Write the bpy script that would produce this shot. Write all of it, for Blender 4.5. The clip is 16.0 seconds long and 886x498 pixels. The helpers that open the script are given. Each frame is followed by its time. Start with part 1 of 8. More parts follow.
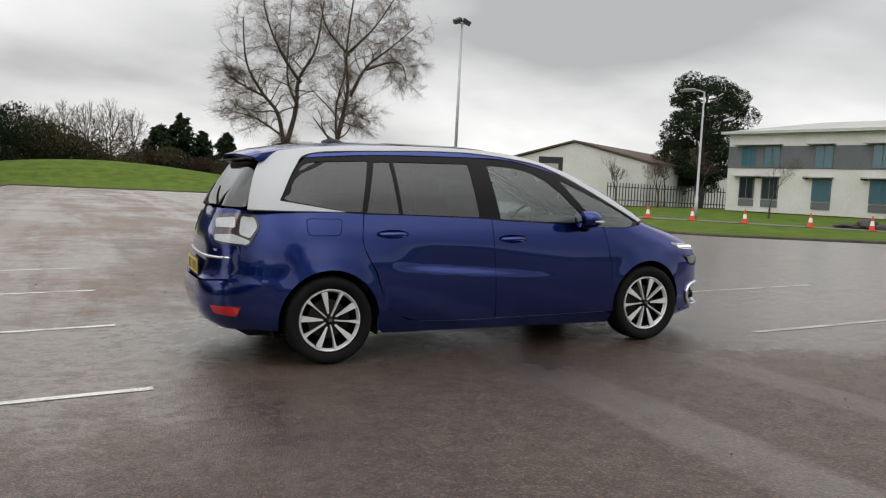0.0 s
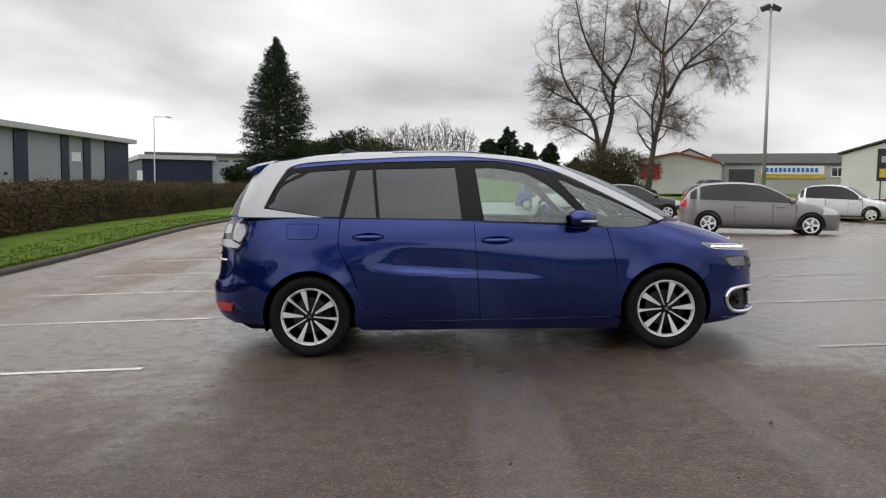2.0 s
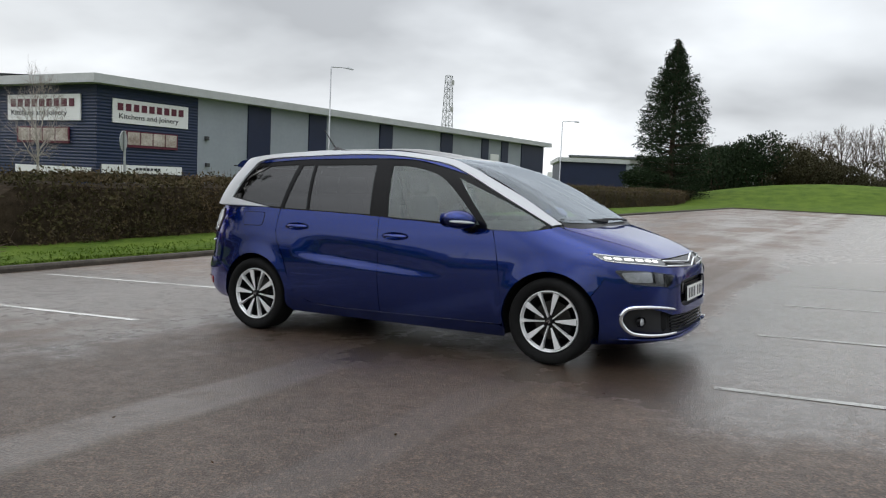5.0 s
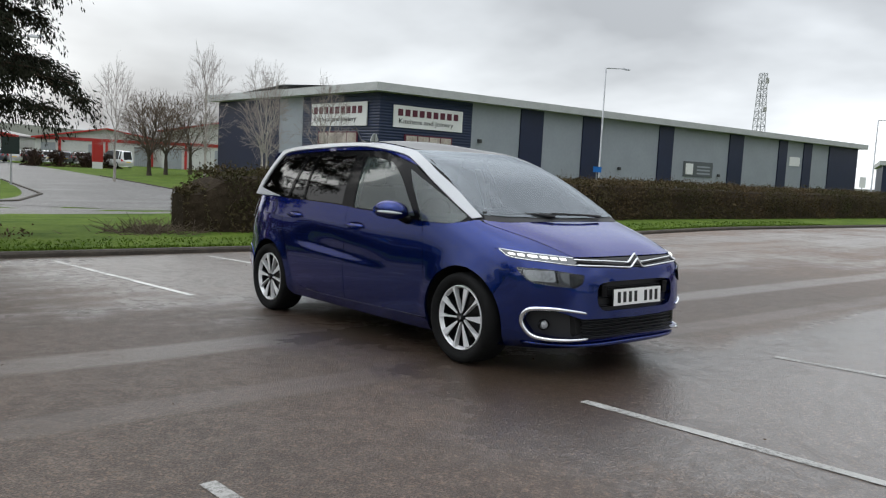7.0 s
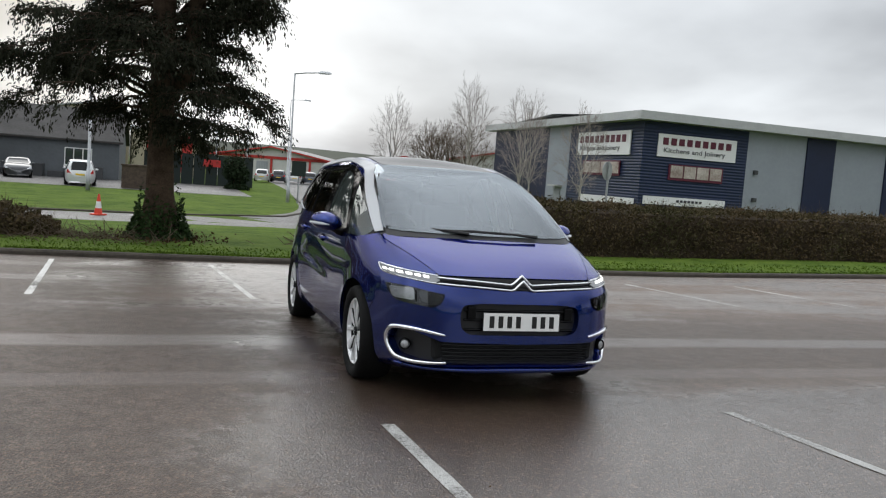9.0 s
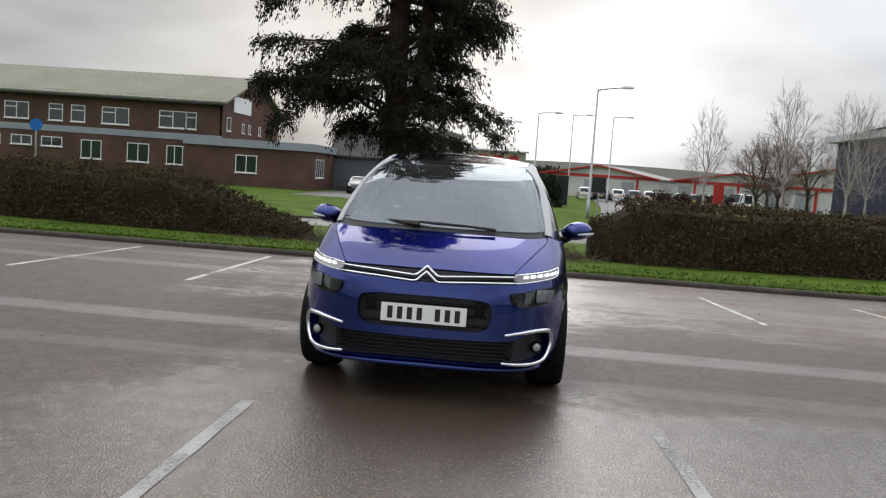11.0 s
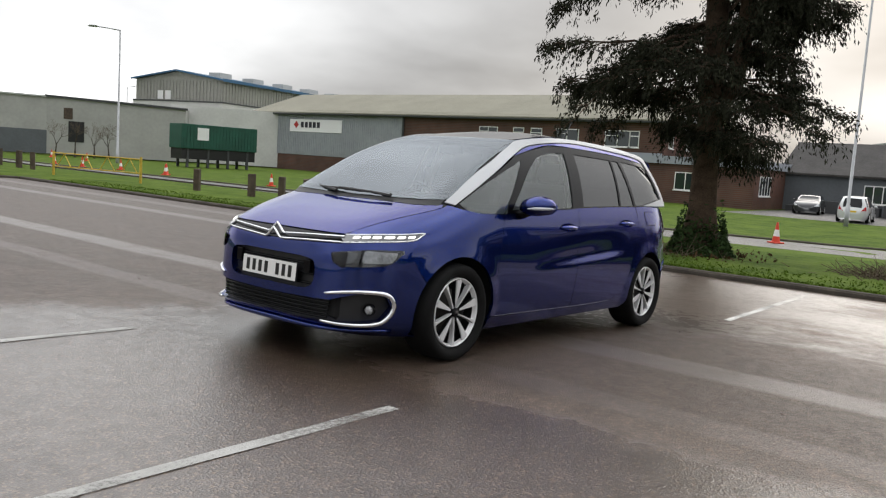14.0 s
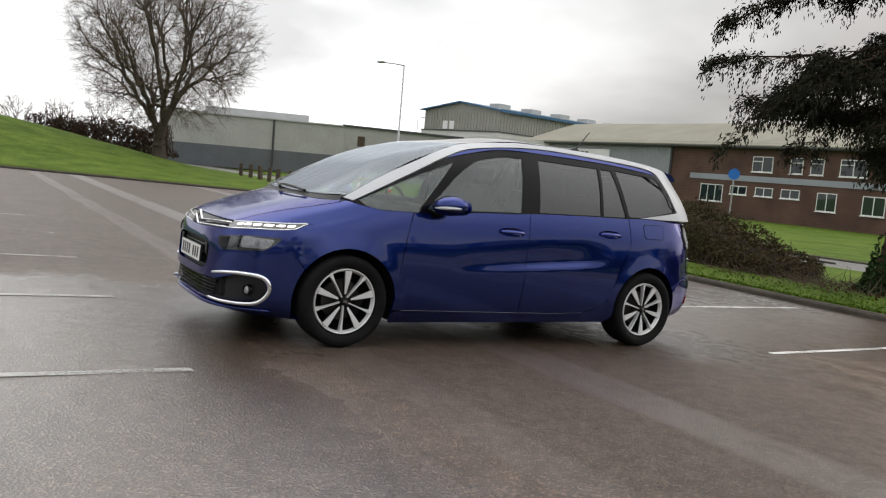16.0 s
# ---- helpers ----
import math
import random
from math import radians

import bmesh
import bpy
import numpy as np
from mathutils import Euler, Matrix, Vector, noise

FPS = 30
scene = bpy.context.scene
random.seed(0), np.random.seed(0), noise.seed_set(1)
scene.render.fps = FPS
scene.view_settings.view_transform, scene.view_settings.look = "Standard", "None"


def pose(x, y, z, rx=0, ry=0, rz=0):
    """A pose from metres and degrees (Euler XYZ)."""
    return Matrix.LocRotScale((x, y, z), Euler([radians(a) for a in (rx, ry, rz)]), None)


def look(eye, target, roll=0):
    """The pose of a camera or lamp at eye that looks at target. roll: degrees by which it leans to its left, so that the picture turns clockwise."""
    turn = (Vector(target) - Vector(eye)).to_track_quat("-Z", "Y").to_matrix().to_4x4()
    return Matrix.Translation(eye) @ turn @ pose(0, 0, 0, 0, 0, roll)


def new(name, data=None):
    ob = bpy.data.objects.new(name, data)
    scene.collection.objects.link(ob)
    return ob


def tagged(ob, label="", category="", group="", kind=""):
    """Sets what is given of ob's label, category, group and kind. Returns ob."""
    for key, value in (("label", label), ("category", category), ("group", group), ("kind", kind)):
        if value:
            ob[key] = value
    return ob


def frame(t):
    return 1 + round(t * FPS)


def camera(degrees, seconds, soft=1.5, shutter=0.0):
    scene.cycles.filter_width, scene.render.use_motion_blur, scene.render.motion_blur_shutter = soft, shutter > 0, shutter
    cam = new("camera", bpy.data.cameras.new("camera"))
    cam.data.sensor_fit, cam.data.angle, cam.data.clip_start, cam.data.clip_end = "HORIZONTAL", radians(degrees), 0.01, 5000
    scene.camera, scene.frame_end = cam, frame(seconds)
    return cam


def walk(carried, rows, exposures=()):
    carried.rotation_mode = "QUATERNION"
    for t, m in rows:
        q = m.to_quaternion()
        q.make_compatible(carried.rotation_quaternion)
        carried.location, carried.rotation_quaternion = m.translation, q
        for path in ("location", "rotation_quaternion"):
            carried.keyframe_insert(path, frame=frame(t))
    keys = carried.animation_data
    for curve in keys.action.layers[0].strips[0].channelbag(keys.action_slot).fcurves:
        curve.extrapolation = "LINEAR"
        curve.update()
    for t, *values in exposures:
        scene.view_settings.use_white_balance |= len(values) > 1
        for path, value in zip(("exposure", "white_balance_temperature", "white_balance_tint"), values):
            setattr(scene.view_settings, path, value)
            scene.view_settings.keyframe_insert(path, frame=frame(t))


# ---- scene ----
import collections

from mathutils.geometry import delaunay_2d_cdt

cam = camera(57.2, 16.0, 1.2)
PATH = [
    (0, (-3.125, -6.54, 1.271), (-2.301, -4.723, 1.124), 2.9),
    (0.5, (-2.48, -6.805, 1.279), (-1.857, -4.911, 1.128), 2.2),
    (1, (-1.848, -7.029, 1.303), (-1.436, -5.078, 1.152), 1.7),
    (1.5, (-1.148, -7.163, 1.31), (-0.922, -5.181, 1.158), 1.0),
    (2, (-0.465, -7.28, 1.331), (-0.438, -5.286, 1.175), 0.7),
    (2.5, (0.238, -7.279, 1.338), (0.094, -5.292, 1.172), 0.5),
    (3, (0.933, -7.253, 1.354), (0.607, -5.288, 1.182), 0.6),
    (5.5, (4.177, -6.057, 1.398), (3.062, -4.406, 1.216), 2.7),
    (6, (4.722, -5.626, 1.403), (3.463, -4.082, 1.214), 2.8),
    (6.5, (5.232, -5.159, 1.42), (3.831, -3.744, 1.23), 3.5),
    (7, (5.673, -4.61, 1.429), (4.143, -3.338, 1.227), 3.0),
    (7.5, (6.089, -4.066, 1.441), (4.464, -2.919, 1.235), 3.4),
    (8, (6.391, -3.428, 1.452), (4.683, -2.408, 1.241), 3.9),
    (8.5, (6.706, -2.832, 1.478), (4.903, -1.988, 1.286), 4.3),
    (9, (6.885, -2.144, 1.483), (5.0, -1.499, 1.308), 4.3),
    (9.5, (7.049, -1.481, 1.492), (5.099, -1.069, 1.321), 4.6),
    (10, (7.108, -0.793, 1.486), (5.127, -0.578, 1.312), 4.6),
    (12.5, (6.627, 2.323, 1.407), (4.795, 1.548, 1.2), 3.5),
    (13, (6.333, 2.918, 1.38), (4.587, 1.966, 1.168), 3.7),
    (13.5, (6.015, 3.535, 1.378), (4.352, 2.445, 1.166), 3.3),
    (14, (5.597, 4.064, 1.353), (4.041, 2.826, 1.139), 3.8),
    (14.5, (5.23, 4.632, 1.357), (3.809, 3.238, 1.16), 4.6),
    (15, (4.764, 5.073, 1.348), (3.482, 3.552, 1.143), 4.2),
    (15.5, (4.262, 5.517, 1.33), (3.092, 3.908, 1.125), 3.8),
    (16, (3.748, 5.96, 1.339), (2.713, 4.26, 1.145), 5.0),
]
TONE = [(0, .04, 6500, 10), (3, .04, 6350, 10), (6, .08, 6100, 8), (8, .04, 6100, 8), (10, -.08, 6150, 9), (12.5, .06, 6250, 10), (14, .12, 6400, 10), (16, .14, 6500, 10)]
walk(cam, [(t, look(eye, target, roll)) for t, eye, target, roll in PATH], TONE)

# ---------------------------------------------------------------- light
SUN_AZ, SUN_EL = radians(262), radians(24)   # azimuth clockwise from +y
sun_dir = Vector((math.sin(SUN_AZ) * math.cos(SUN_EL), math.cos(SUN_AZ) * math.cos(SUN_EL), math.sin(SUN_EL)))
world = bpy.data.worlds.new("overcast")
scene.world = world
world.use_nodes = True


def build_world():
    nt = world.node_tree
    nt.nodes.clear()
    n, l = nt.nodes, nt.links

    def node(kind, **kw):
        q = n.new(kind)
        for k, v in kw.items():
            q.inputs[k].default_value = v
        return q

    def math_node(op, a, b=None, clamp=False):
        q = n.new("ShaderNodeMath")
        q.operation, q.use_clamp = op, clamp
        for i, v in enumerate((a, b)):
            if v is None:
                continue
            if isinstance(v, (int, float)):
                q.inputs[i].default_value = v
            else:
                l.new(v, q.inputs[i])
        return q.outputs[0]

    out = n.new("ShaderNodeOutputWorld")
    bg = n.new("ShaderNodeBackground")
    sky = n.new("ShaderNodeTexSky")
    sky.sky_type, sky.sun_disc = "NISHITA", False
    sky.sun_elevation, sky.sun_rotation = SUN_EL, SUN_AZ
    sky.air_density, sky.dust_density = 1.0, 4.0
    tc = n.new("ShaderNodeTexCoord")
    sep = n.new("ShaderNodeSeparateXYZ")
    l.new(tc.outputs["Generated"], sep.inputs[0])
    up = math_node("MAXIMUM", sep.outputs["Z"], 0.0)
    # cloud deck seen in perspective
    den = math_node("ADD", up, 0.30)
    cx, cy = math_node("DIVIDE", sep.outputs["X"], den), math_node("DIVIDE", sep.outputs["Y"], den)
    comb = n.new("ShaderNodeCombineXYZ")
    l.new(cx, comb.inputs[0]), l.new(cy, comb.inputs[1])
    big = node("ShaderNodeTexNoise", Scale=0.95, Detail=4.0, Roughness=0.42, Distortion=0.3)
    fine = node("ShaderNodeTexNoise", Scale=2.3, Detail=4.0, Roughness=0.55)
    for q in (big, fine):
        l.new(comb.outputs[0], q.inputs["Vector"])
    cloud = math_node("ADD", math_node("MULTIPLY", big.outputs["Fac"], 0.84), math_node("MULTIPLY", fine.outputs["Fac"], 0.16))
    ramp = n.new("ShaderNodeValToRGB")
    ramp.color_ramp.elements[0].position, ramp.color_ramp.elements[0].color = 0.38, (0.40, 0.399, 0.402, 1)
    ramp.color_ramp.elements[1].position, ramp.color_ramp.elements[1].color = 0.61, (0.86, 0.858, 0.85, 1)
    l.new(cloud, ramp.inputs[0])
    # thin bright cloud low towards the hidden sun, brighter overhead than at the horizon
    dot = n.new("ShaderNodeVectorMath")
    dot.operation = "DOT_PRODUCT"
    l.new(tc.outputs["Generated"], dot.inputs[0])
    dot.inputs[1].default_value = sun_dir
    glow = math_node("POWER", math_node("MAXIMUM", dot.outputs["Value"], 0.0), 5.0)
    low = math_node("SUBTRACT", 1.0, up, True)
    hz = math_node("MULTIPLY", math_node("POWER", low, 10.0), 0.14)
    # bright gaps low in the west and in the south with a darker bank between them; thin bright cloud higher up to the
    # north-west and south-west, a heavier sheet to the north-east (fall below zero: strongest overhead)
    for az, sharp, amount, fall in ((122, 6.0, .75, 6.0), (260, 12.0, 1.0, 2.0), (290, 2.0, .30, .5), (177, 40.0, .75, 4.0), (214, 8.0, -.42, .6), (66, 3.0, .32, 1.5), (146, 5.0, -.24, .5), (114, 8.0, 3.4, -1.7), (58, 5.0, -.65, -.8), (250, 6.0, 4.6, -1.7), (312, 4.0, -.60, .3), (98, 12.0, -.26, .9)):
        flat = n.new("ShaderNodeVectorMath")
        flat.operation = "DOT_PRODUCT"
        l.new(tc.outputs["Generated"], flat.inputs[0])
        flat.inputs[1].default_value = (math.cos(radians(az)), math.sin(radians(az)), 0)
        lobe = math_node("MULTIPLY", math_node("POWER", math_node("MAXIMUM", flat.outputs["Value"], 0.0), sharp), amount)
        hz = math_node("ADD", hz, math_node("MULTIPLY", math_node("POWER", low if fall > 0 else up, abs(fall)), lobe))
    lum = math_node("ADD", math_node("ADD", 0.88, math_node("MULTIPLY", math_node("POWER", up, 1.4), 2.05)), math_node("MULTIPLY", glow, 0.04))
    lum = math_node("ADD", lum, hz)
    mul = n.new("ShaderNodeVectorMath")
    mul.operation = "SCALE"
    l.new(ramp.outputs[0], mul.inputs[0]), l.new(lum, mul.inputs["Scale"])
    sk = n.new("ShaderNodeVectorMath")
    sk.operation = "SCALE"
    l.new(sky.outputs[0], sk.inputs[0])
    sk.inputs["Scale"].default_value = 0.007
    add = n.new("ShaderNodeVectorMath")
    add.operation = "ADD"
    l.new(mul.outputs[0], add.inputs[0]), l.new(sk.outputs[0], add.inputs[1])
    l.new(add.outputs[0], bg.inputs["Color"])
    bg.inputs["Strength"].default_value = 1.0
    l.new(bg.outputs[0], out.inputs[0])


build_world()
sun_data = bpy.data.lights.new("sun", "SUN")
sun_data.energy, sun_data.angle, sun_data.color = 0.5, radians(35), (1.0, 0.95, 0.88)
sun = new("sun", sun_data)
sun.matrix_world = look(sun_dir * 100, (0, 0, 0))


# ---------------------------------------------------------------- materials
def mat(name, color=(.5, .5, .5), rough=.6, metal=0.0, coat=0.0, spec=.5, vary=0.0, scale=8.0, bump=0.0, bump_scale=60.0,
        island=0.0, object_random=0.0, color2=None, transmission=0.0, ior=1.45, emit=None, emit_strength=0.0, coat_rough=.03, rough_vary=0.0):
    m = bpy.data.materials.new(name)
    m.use_nodes = True
    nt = m.node_tree
    n, l = nt.nodes, nt.links
    p = n["Principled BSDF"]
    p.inputs["Base Color"].default_value = (*color, 1)
    p.inputs["Roughness"].default_value = rough
    p.inputs["Metallic"].default_value = metal
    p.inputs["Coat Weight"].default_value = coat
    p.inputs["Coat Roughness"].default_value = coat_rough
    p.inputs["Specular IOR Level"].default_value = spec
    p.inputs["Transmission Weight"].default_value = transmission
    p.inputs["IOR"].default_value = ior
    if emit:
        p.inputs["Emission Color"].default_value = (*emit, 1)
        p.inputs["Emission Strength"].default_value = emit_strength
    if vary or color2 or bump or island or object_random or rough_vary:
        tc = n.new("ShaderNodeTexCoord")
        fac = None
        if vary or color2:
            a = n.new("ShaderNodeTexNoise")
            a.inputs["Scale"].default_value, a.inputs["Detail"].default_value = scale, 6
            b = n.new("ShaderNodeTexNoise")
            b.inputs["Scale"].default_value, b.inputs["Detail"].default_value = scale * 7.3, 4
            l.new(tc.outputs["Object"], a.inputs["Vector"]), l.new(tc.outputs["Object"], b.inputs["Vector"])
            mx = n.new("ShaderNodeMix")
            mx.data_type = "FLOAT"
            mx.inputs[0].default_value = .4
            l.new(a.outputs["Fac"], mx.inputs[2]), l.new(b.outputs["Fac"], mx.inputs[3])
            fac = mx.outputs[0]
            rp = n.new("ShaderNodeValToRGB")
            rp.color_ramp.elements[0].position, rp.color_ramp.elements[1].position = .36, .64
            c2 = color2 or tuple(min(1, c * (1 + vary)) for c in color)
            c1 = color if color2 else tuple(c * (1 - vary) for c in color)
            rp.color_ramp.elements[0].color, rp.color_ramp.elements[1].color = (*c1, 1), (*c2, 1)
            l.new(fac, rp.inputs[0])
            col = rp.outputs[0]
        else:
            col = None
        if island or object_random:
            if island:
                src = n.new("ShaderNodeNewGeometry").outputs["Random Per Island"]
            else:
                src = n.new("ShaderNodeObjectInfo").outputs["Random"]
            hs = n.new("ShaderNodeHueSaturation")
            mr = n.new("ShaderNodeMapRange")
            k = island or object_random
            mr.inputs["To Min"].default_value, mr.inputs["To Max"].default_value = 1 - k, 1 + k
            l.new(src, mr.inputs["Value"]), l.new(mr.outputs[0], hs.inputs["Value"])
            if col:
                l.new(col, hs.inputs["Color"])
            else:
                hs.inputs["Color"].default_value = (*color, 1)
            col = hs.outputs[0]
        if col:
            l.new(col, p.inputs["Base Color"])
        if rough_vary and fac:
            mr = n.new("ShaderNodeMapRange")
            mr.inputs["From Min"].default_value, mr.inputs["From Max"].default_value = .35, .65
            mr.inputs["To Min"].default_value, mr.inputs["To Max"].default_value = max(rough - rough_vary, .02), min(rough + rough_vary, 1)
            l.new(fac, mr.inputs["Value"]), l.new(mr.outputs[0], p.inputs["Roughness"])
        if bump:
            bn = n.new("ShaderNodeTexNoise")
            bn.inputs["Scale"].default_value, bn.inputs["Detail"].default_value = bump_scale, 5
            l.new(tc.outputs["Object"], bn.inputs["Vector"])
            bp = n.new("ShaderNodeBump")
            bp.inputs["Strength"].default_value, bp.inputs["Distance"].default_value = bump, .02
            l.new(bn.outputs["Fac"], bp.inputs["Height"]), l.new(bp.outputs[0], p.inputs["Normal"])
    return m


def asphalt_material(name="wet_asphalt", dry=(.062, .0425, .0305), wet=(.034, .0232, .0162), streaks=True):
    """Worn brown bitumen with stone grain, damp all over, with a water film in patches and along worn seams."""
    m = mat(name, dry, .5)
    nt = m.node_tree
    n, l = nt.nodes, nt.links
    p = n["Principled BSDF"]
    tc = n.new("ShaderNodeTexCoord")

    def noise_node(scale, detail, vec=None, rough=.55):
        q = n.new("ShaderNodeTexNoise")
        q.inputs["Scale"].default_value, q.inputs["Detail"].default_value, q.inputs["Roughness"].default_value = scale, detail, rough
        l.new(vec or tc.outputs["Object"], q.inputs["Vector"])
        return q.outputs["Fac"]

    def op(kind, a, b=None, clamp=False):
        q = n.new("ShaderNodeMath")
        q.operation, q.use_clamp = kind, clamp
        for i, v in enumerate((a, b)):
            if isinstance(v, (int, float)):
                q.inputs[i].default_value = v
            elif v is not None:
                l.new(v, q.inputs[i])
        return q.outputs[0]

    def span(v, lo, hi, a=0.0, b=1.0):
        q = n.new("ShaderNodeMapRange")
        q.interpolation_type = "SMOOTHSTEP"
        for k, w in (("From Min", lo), ("From Max", hi), ("To Min", a), ("To Max", b)):
            q.inputs[k].default_value = w
        l.new(v, q.inputs["Value"])
        return q.outputs[0]

    # lanes run along y: stretched noise, with mottles of a hand's width over it
    mp = n.new("ShaderNodeMapping")
    mp.inputs["Scale"].default_value = (1.0, .16, 1.0)
    l.new(tc.outputs["Object"], mp.inputs["Vector"])
    lanes = noise_node(.55, 3, mp.outputs[0])
    scuffs = noise_node(3.2, 5, mp.outputs[0], .65)
    patches = noise_node(.34, 5)
    mid = noise_node(2.6, 5)
    mottle = span(noise_node(8.0, 7, None, .68), .38, .62)
    film = op("ADD", op("MULTIPLY", lanes, .40), op("ADD", op("MULTIPLY", patches, .32), op("ADD", op("MULTIPLY", mid, .14), op("MULTIPLY", scuffs, .14))))
    sheen_tone = None
    if streaks:
        # the bays before the nose hold more water; the near side drains; the edges of the park are rougher
        at = n.new("ShaderNodeSeparateXYZ")
        l.new(tc.outputs["Object"], at.inputs[0])
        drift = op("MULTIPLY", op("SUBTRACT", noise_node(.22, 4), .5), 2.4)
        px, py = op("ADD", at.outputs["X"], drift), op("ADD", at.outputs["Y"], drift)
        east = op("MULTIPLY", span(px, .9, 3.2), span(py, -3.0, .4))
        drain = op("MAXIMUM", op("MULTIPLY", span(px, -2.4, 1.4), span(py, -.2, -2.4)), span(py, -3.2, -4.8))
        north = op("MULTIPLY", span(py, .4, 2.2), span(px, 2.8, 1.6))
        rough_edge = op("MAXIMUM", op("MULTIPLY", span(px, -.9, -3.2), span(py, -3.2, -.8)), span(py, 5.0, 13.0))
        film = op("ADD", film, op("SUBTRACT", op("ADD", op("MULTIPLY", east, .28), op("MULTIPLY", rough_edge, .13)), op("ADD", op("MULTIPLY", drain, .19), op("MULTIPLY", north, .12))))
        # sky sheen on these bays and edges, painted as a paler base colour
        sheen_tone = op("ADD", 1.0, op("ADD", op("MULTIPLY", east, 1.2), op("MULTIPLY", rough_edge, 1.25)))
    wetness = span(film, .40, .62)
    if not streaks:
        wetness = op("MULTIPLY", wetness, .4)
    seam = None
    if streaks:
        # relaid trenches along the bays: smoother, always wet, their sheen also painted pale
        wob = op("MULTIPLY", op("SUBTRACT", noise_node(.5, 5), .5), .20)
        broken = op("ADD", op("MULTIPLY", mid, .4), op("ADD", op("MULTIPLY", patches, .3), op("MULTIPLY", scuffs, .3)))
        for where, wide, much in ((.0, .30, 1.0), (1.40, .22, .55), (-6.2, .40, .5), (-4.4, .34, .75), (5.6, .40, .18), (9.2, .5, .2)):
            d = op("ABSOLUTE", op("ADD", op("SUBTRACT", at.outputs["X"], where), wob))
            band = op("MULTIPLY", span(d, wide * .55, wide * 1.15, 1.0, 0.0), span(broken, .34, .50, .50 * much, much))
            seam = band if seam is None else op("MAXIMUM", seam, band)
    grain = n.new("ShaderNodeTexVoronoi")
    grain.inputs["Scale"].default_value = 85
    l.new(tc.outputs["Object"], grain.inputs["Vector"])
    fine = noise_node(150, 4)
    rp = n.new("ShaderNodeMix")
    rp.data_type = "RGBA"
    rp.inputs[6].default_value, rp.inputs[7].default_value = (*dry, 1), (*wet, 1)
    l.new(wetness, rp.inputs[0])
    stone = n.new("ShaderNodeSeparateColor")
    l.new(grain.outputs["Color"], stone.inputs[0])
    pale_stone = span(stone.outputs[0], .72, 1.0, -.04, 1.35)
    shade = op("ADD", .06, op("ADD", op("ADD", op("MULTIPLY", grain.outputs["Distance"], .9), pale_stone), op("ADD", op("MULTIPLY", noise_node(1.1, 6), .5), op("MULTIPLY", mottle, .22))))
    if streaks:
        shade = op("MULTIPLY", shade, sheen_tone)
    sc = n.new("ShaderNodeVectorMath")
    sc.operation = "SCALE"
    base = rp.outputs[2]
    if streaks:
        # faint pale mix puts some sky sheen into the seam colour
        pale = n.new("ShaderNodeMix")
        pale.data_type = "RGBA"
        pale.inputs[7].default_value = (.120, .106, .092, 1)
        l.new(op("MULTIPLY", seam, .10), pale.inputs[0]), l.new(base, pale.inputs[6])
        base = pale.outputs[2]
    l.new(base, sc.inputs[0]), l.new(shade, sc.inputs["Scale"])
    l.new(sc.outputs[0], p.inputs["Base Color"])
    l.new(op("ADD", span(wetness, 0, 1, .55, .34), op("MULTIPLY", op("SUBTRACT", fine, .5), .22)), p.inputs["Roughness"])
    height = op("ADD", op("MULTIPLY", grain.outputs["Distance"], .6), op("ADD", op("MULTIPLY", fine, .5), op("MULTIPLY", mottle, .25)))
    bp = n.new("ShaderNodeBump")
    bp.inputs["Distance"].default_value = .008
    l.new(span(wetness, 0, 1, .9, .35), bp.inputs["Strength"])
    l.new(height, bp.inputs["Height"]), l.new(bp.outputs[0], p.inputs["Normal"])
    p.inputs["Specular IOR Level"].default_value = .42
    # the water film lies over the stones; their tips stand proud of it
    p.inputs["Coat IOR"].default_value = 1.45
    tips = span(op("ADD", op("MULTIPLY", grain.outputs["Distance"], .7), op("MULTIPLY", fine, .5)), .38, .62, .25, 1.15)
    cover = op("MULTIPLY", op("MULTIPLY", span(wetness, 0, 1, .26, 1.0), tips), op("ADD", .45, op("MULTIPLY", mottle, .70)))
    sheen = op("ADD", span(wetness, 0, 1, .36, .19), op("MULTIPLY", mottle, .05))
    if streaks:
        cover = op("MAXIMUM", cover, op("MULTIPLY", east, op("ADD", .74, op("MULTIPLY", mottle, .26))))
        cover = op("MAXIMUM", cover, op("MULTIPLY", seam, op("ADD", .80, op("MULTIPLY", mottle, .20))), True)
        sheen = op("ADD", sheen, op("SUBTRACT", op("MULTIPLY", rough_edge, .09), op("MULTIPLY", east, .05)))
        l.new(op("ADD", .42, op("MULTIPLY", east, .35)), p.inputs["Specular IOR Level"])
    else:
        cover = op("MULTIPLY", cover, .25)
    l.new(cover, p.inputs["Coat Weight"])
    l.new(sheen, p.inputs["Coat Roughness"])
    ripple = n.new("ShaderNodeBump")
    ripple.inputs["Distance"].default_value = .006
    l.new(span(wetness, 0, 1, .85, .55), ripple.inputs["Strength"])
    l.new(height, ripple.inputs["Height"]), l.new(ripple.outputs[0], p.inputs["Coat Normal"])
    return m


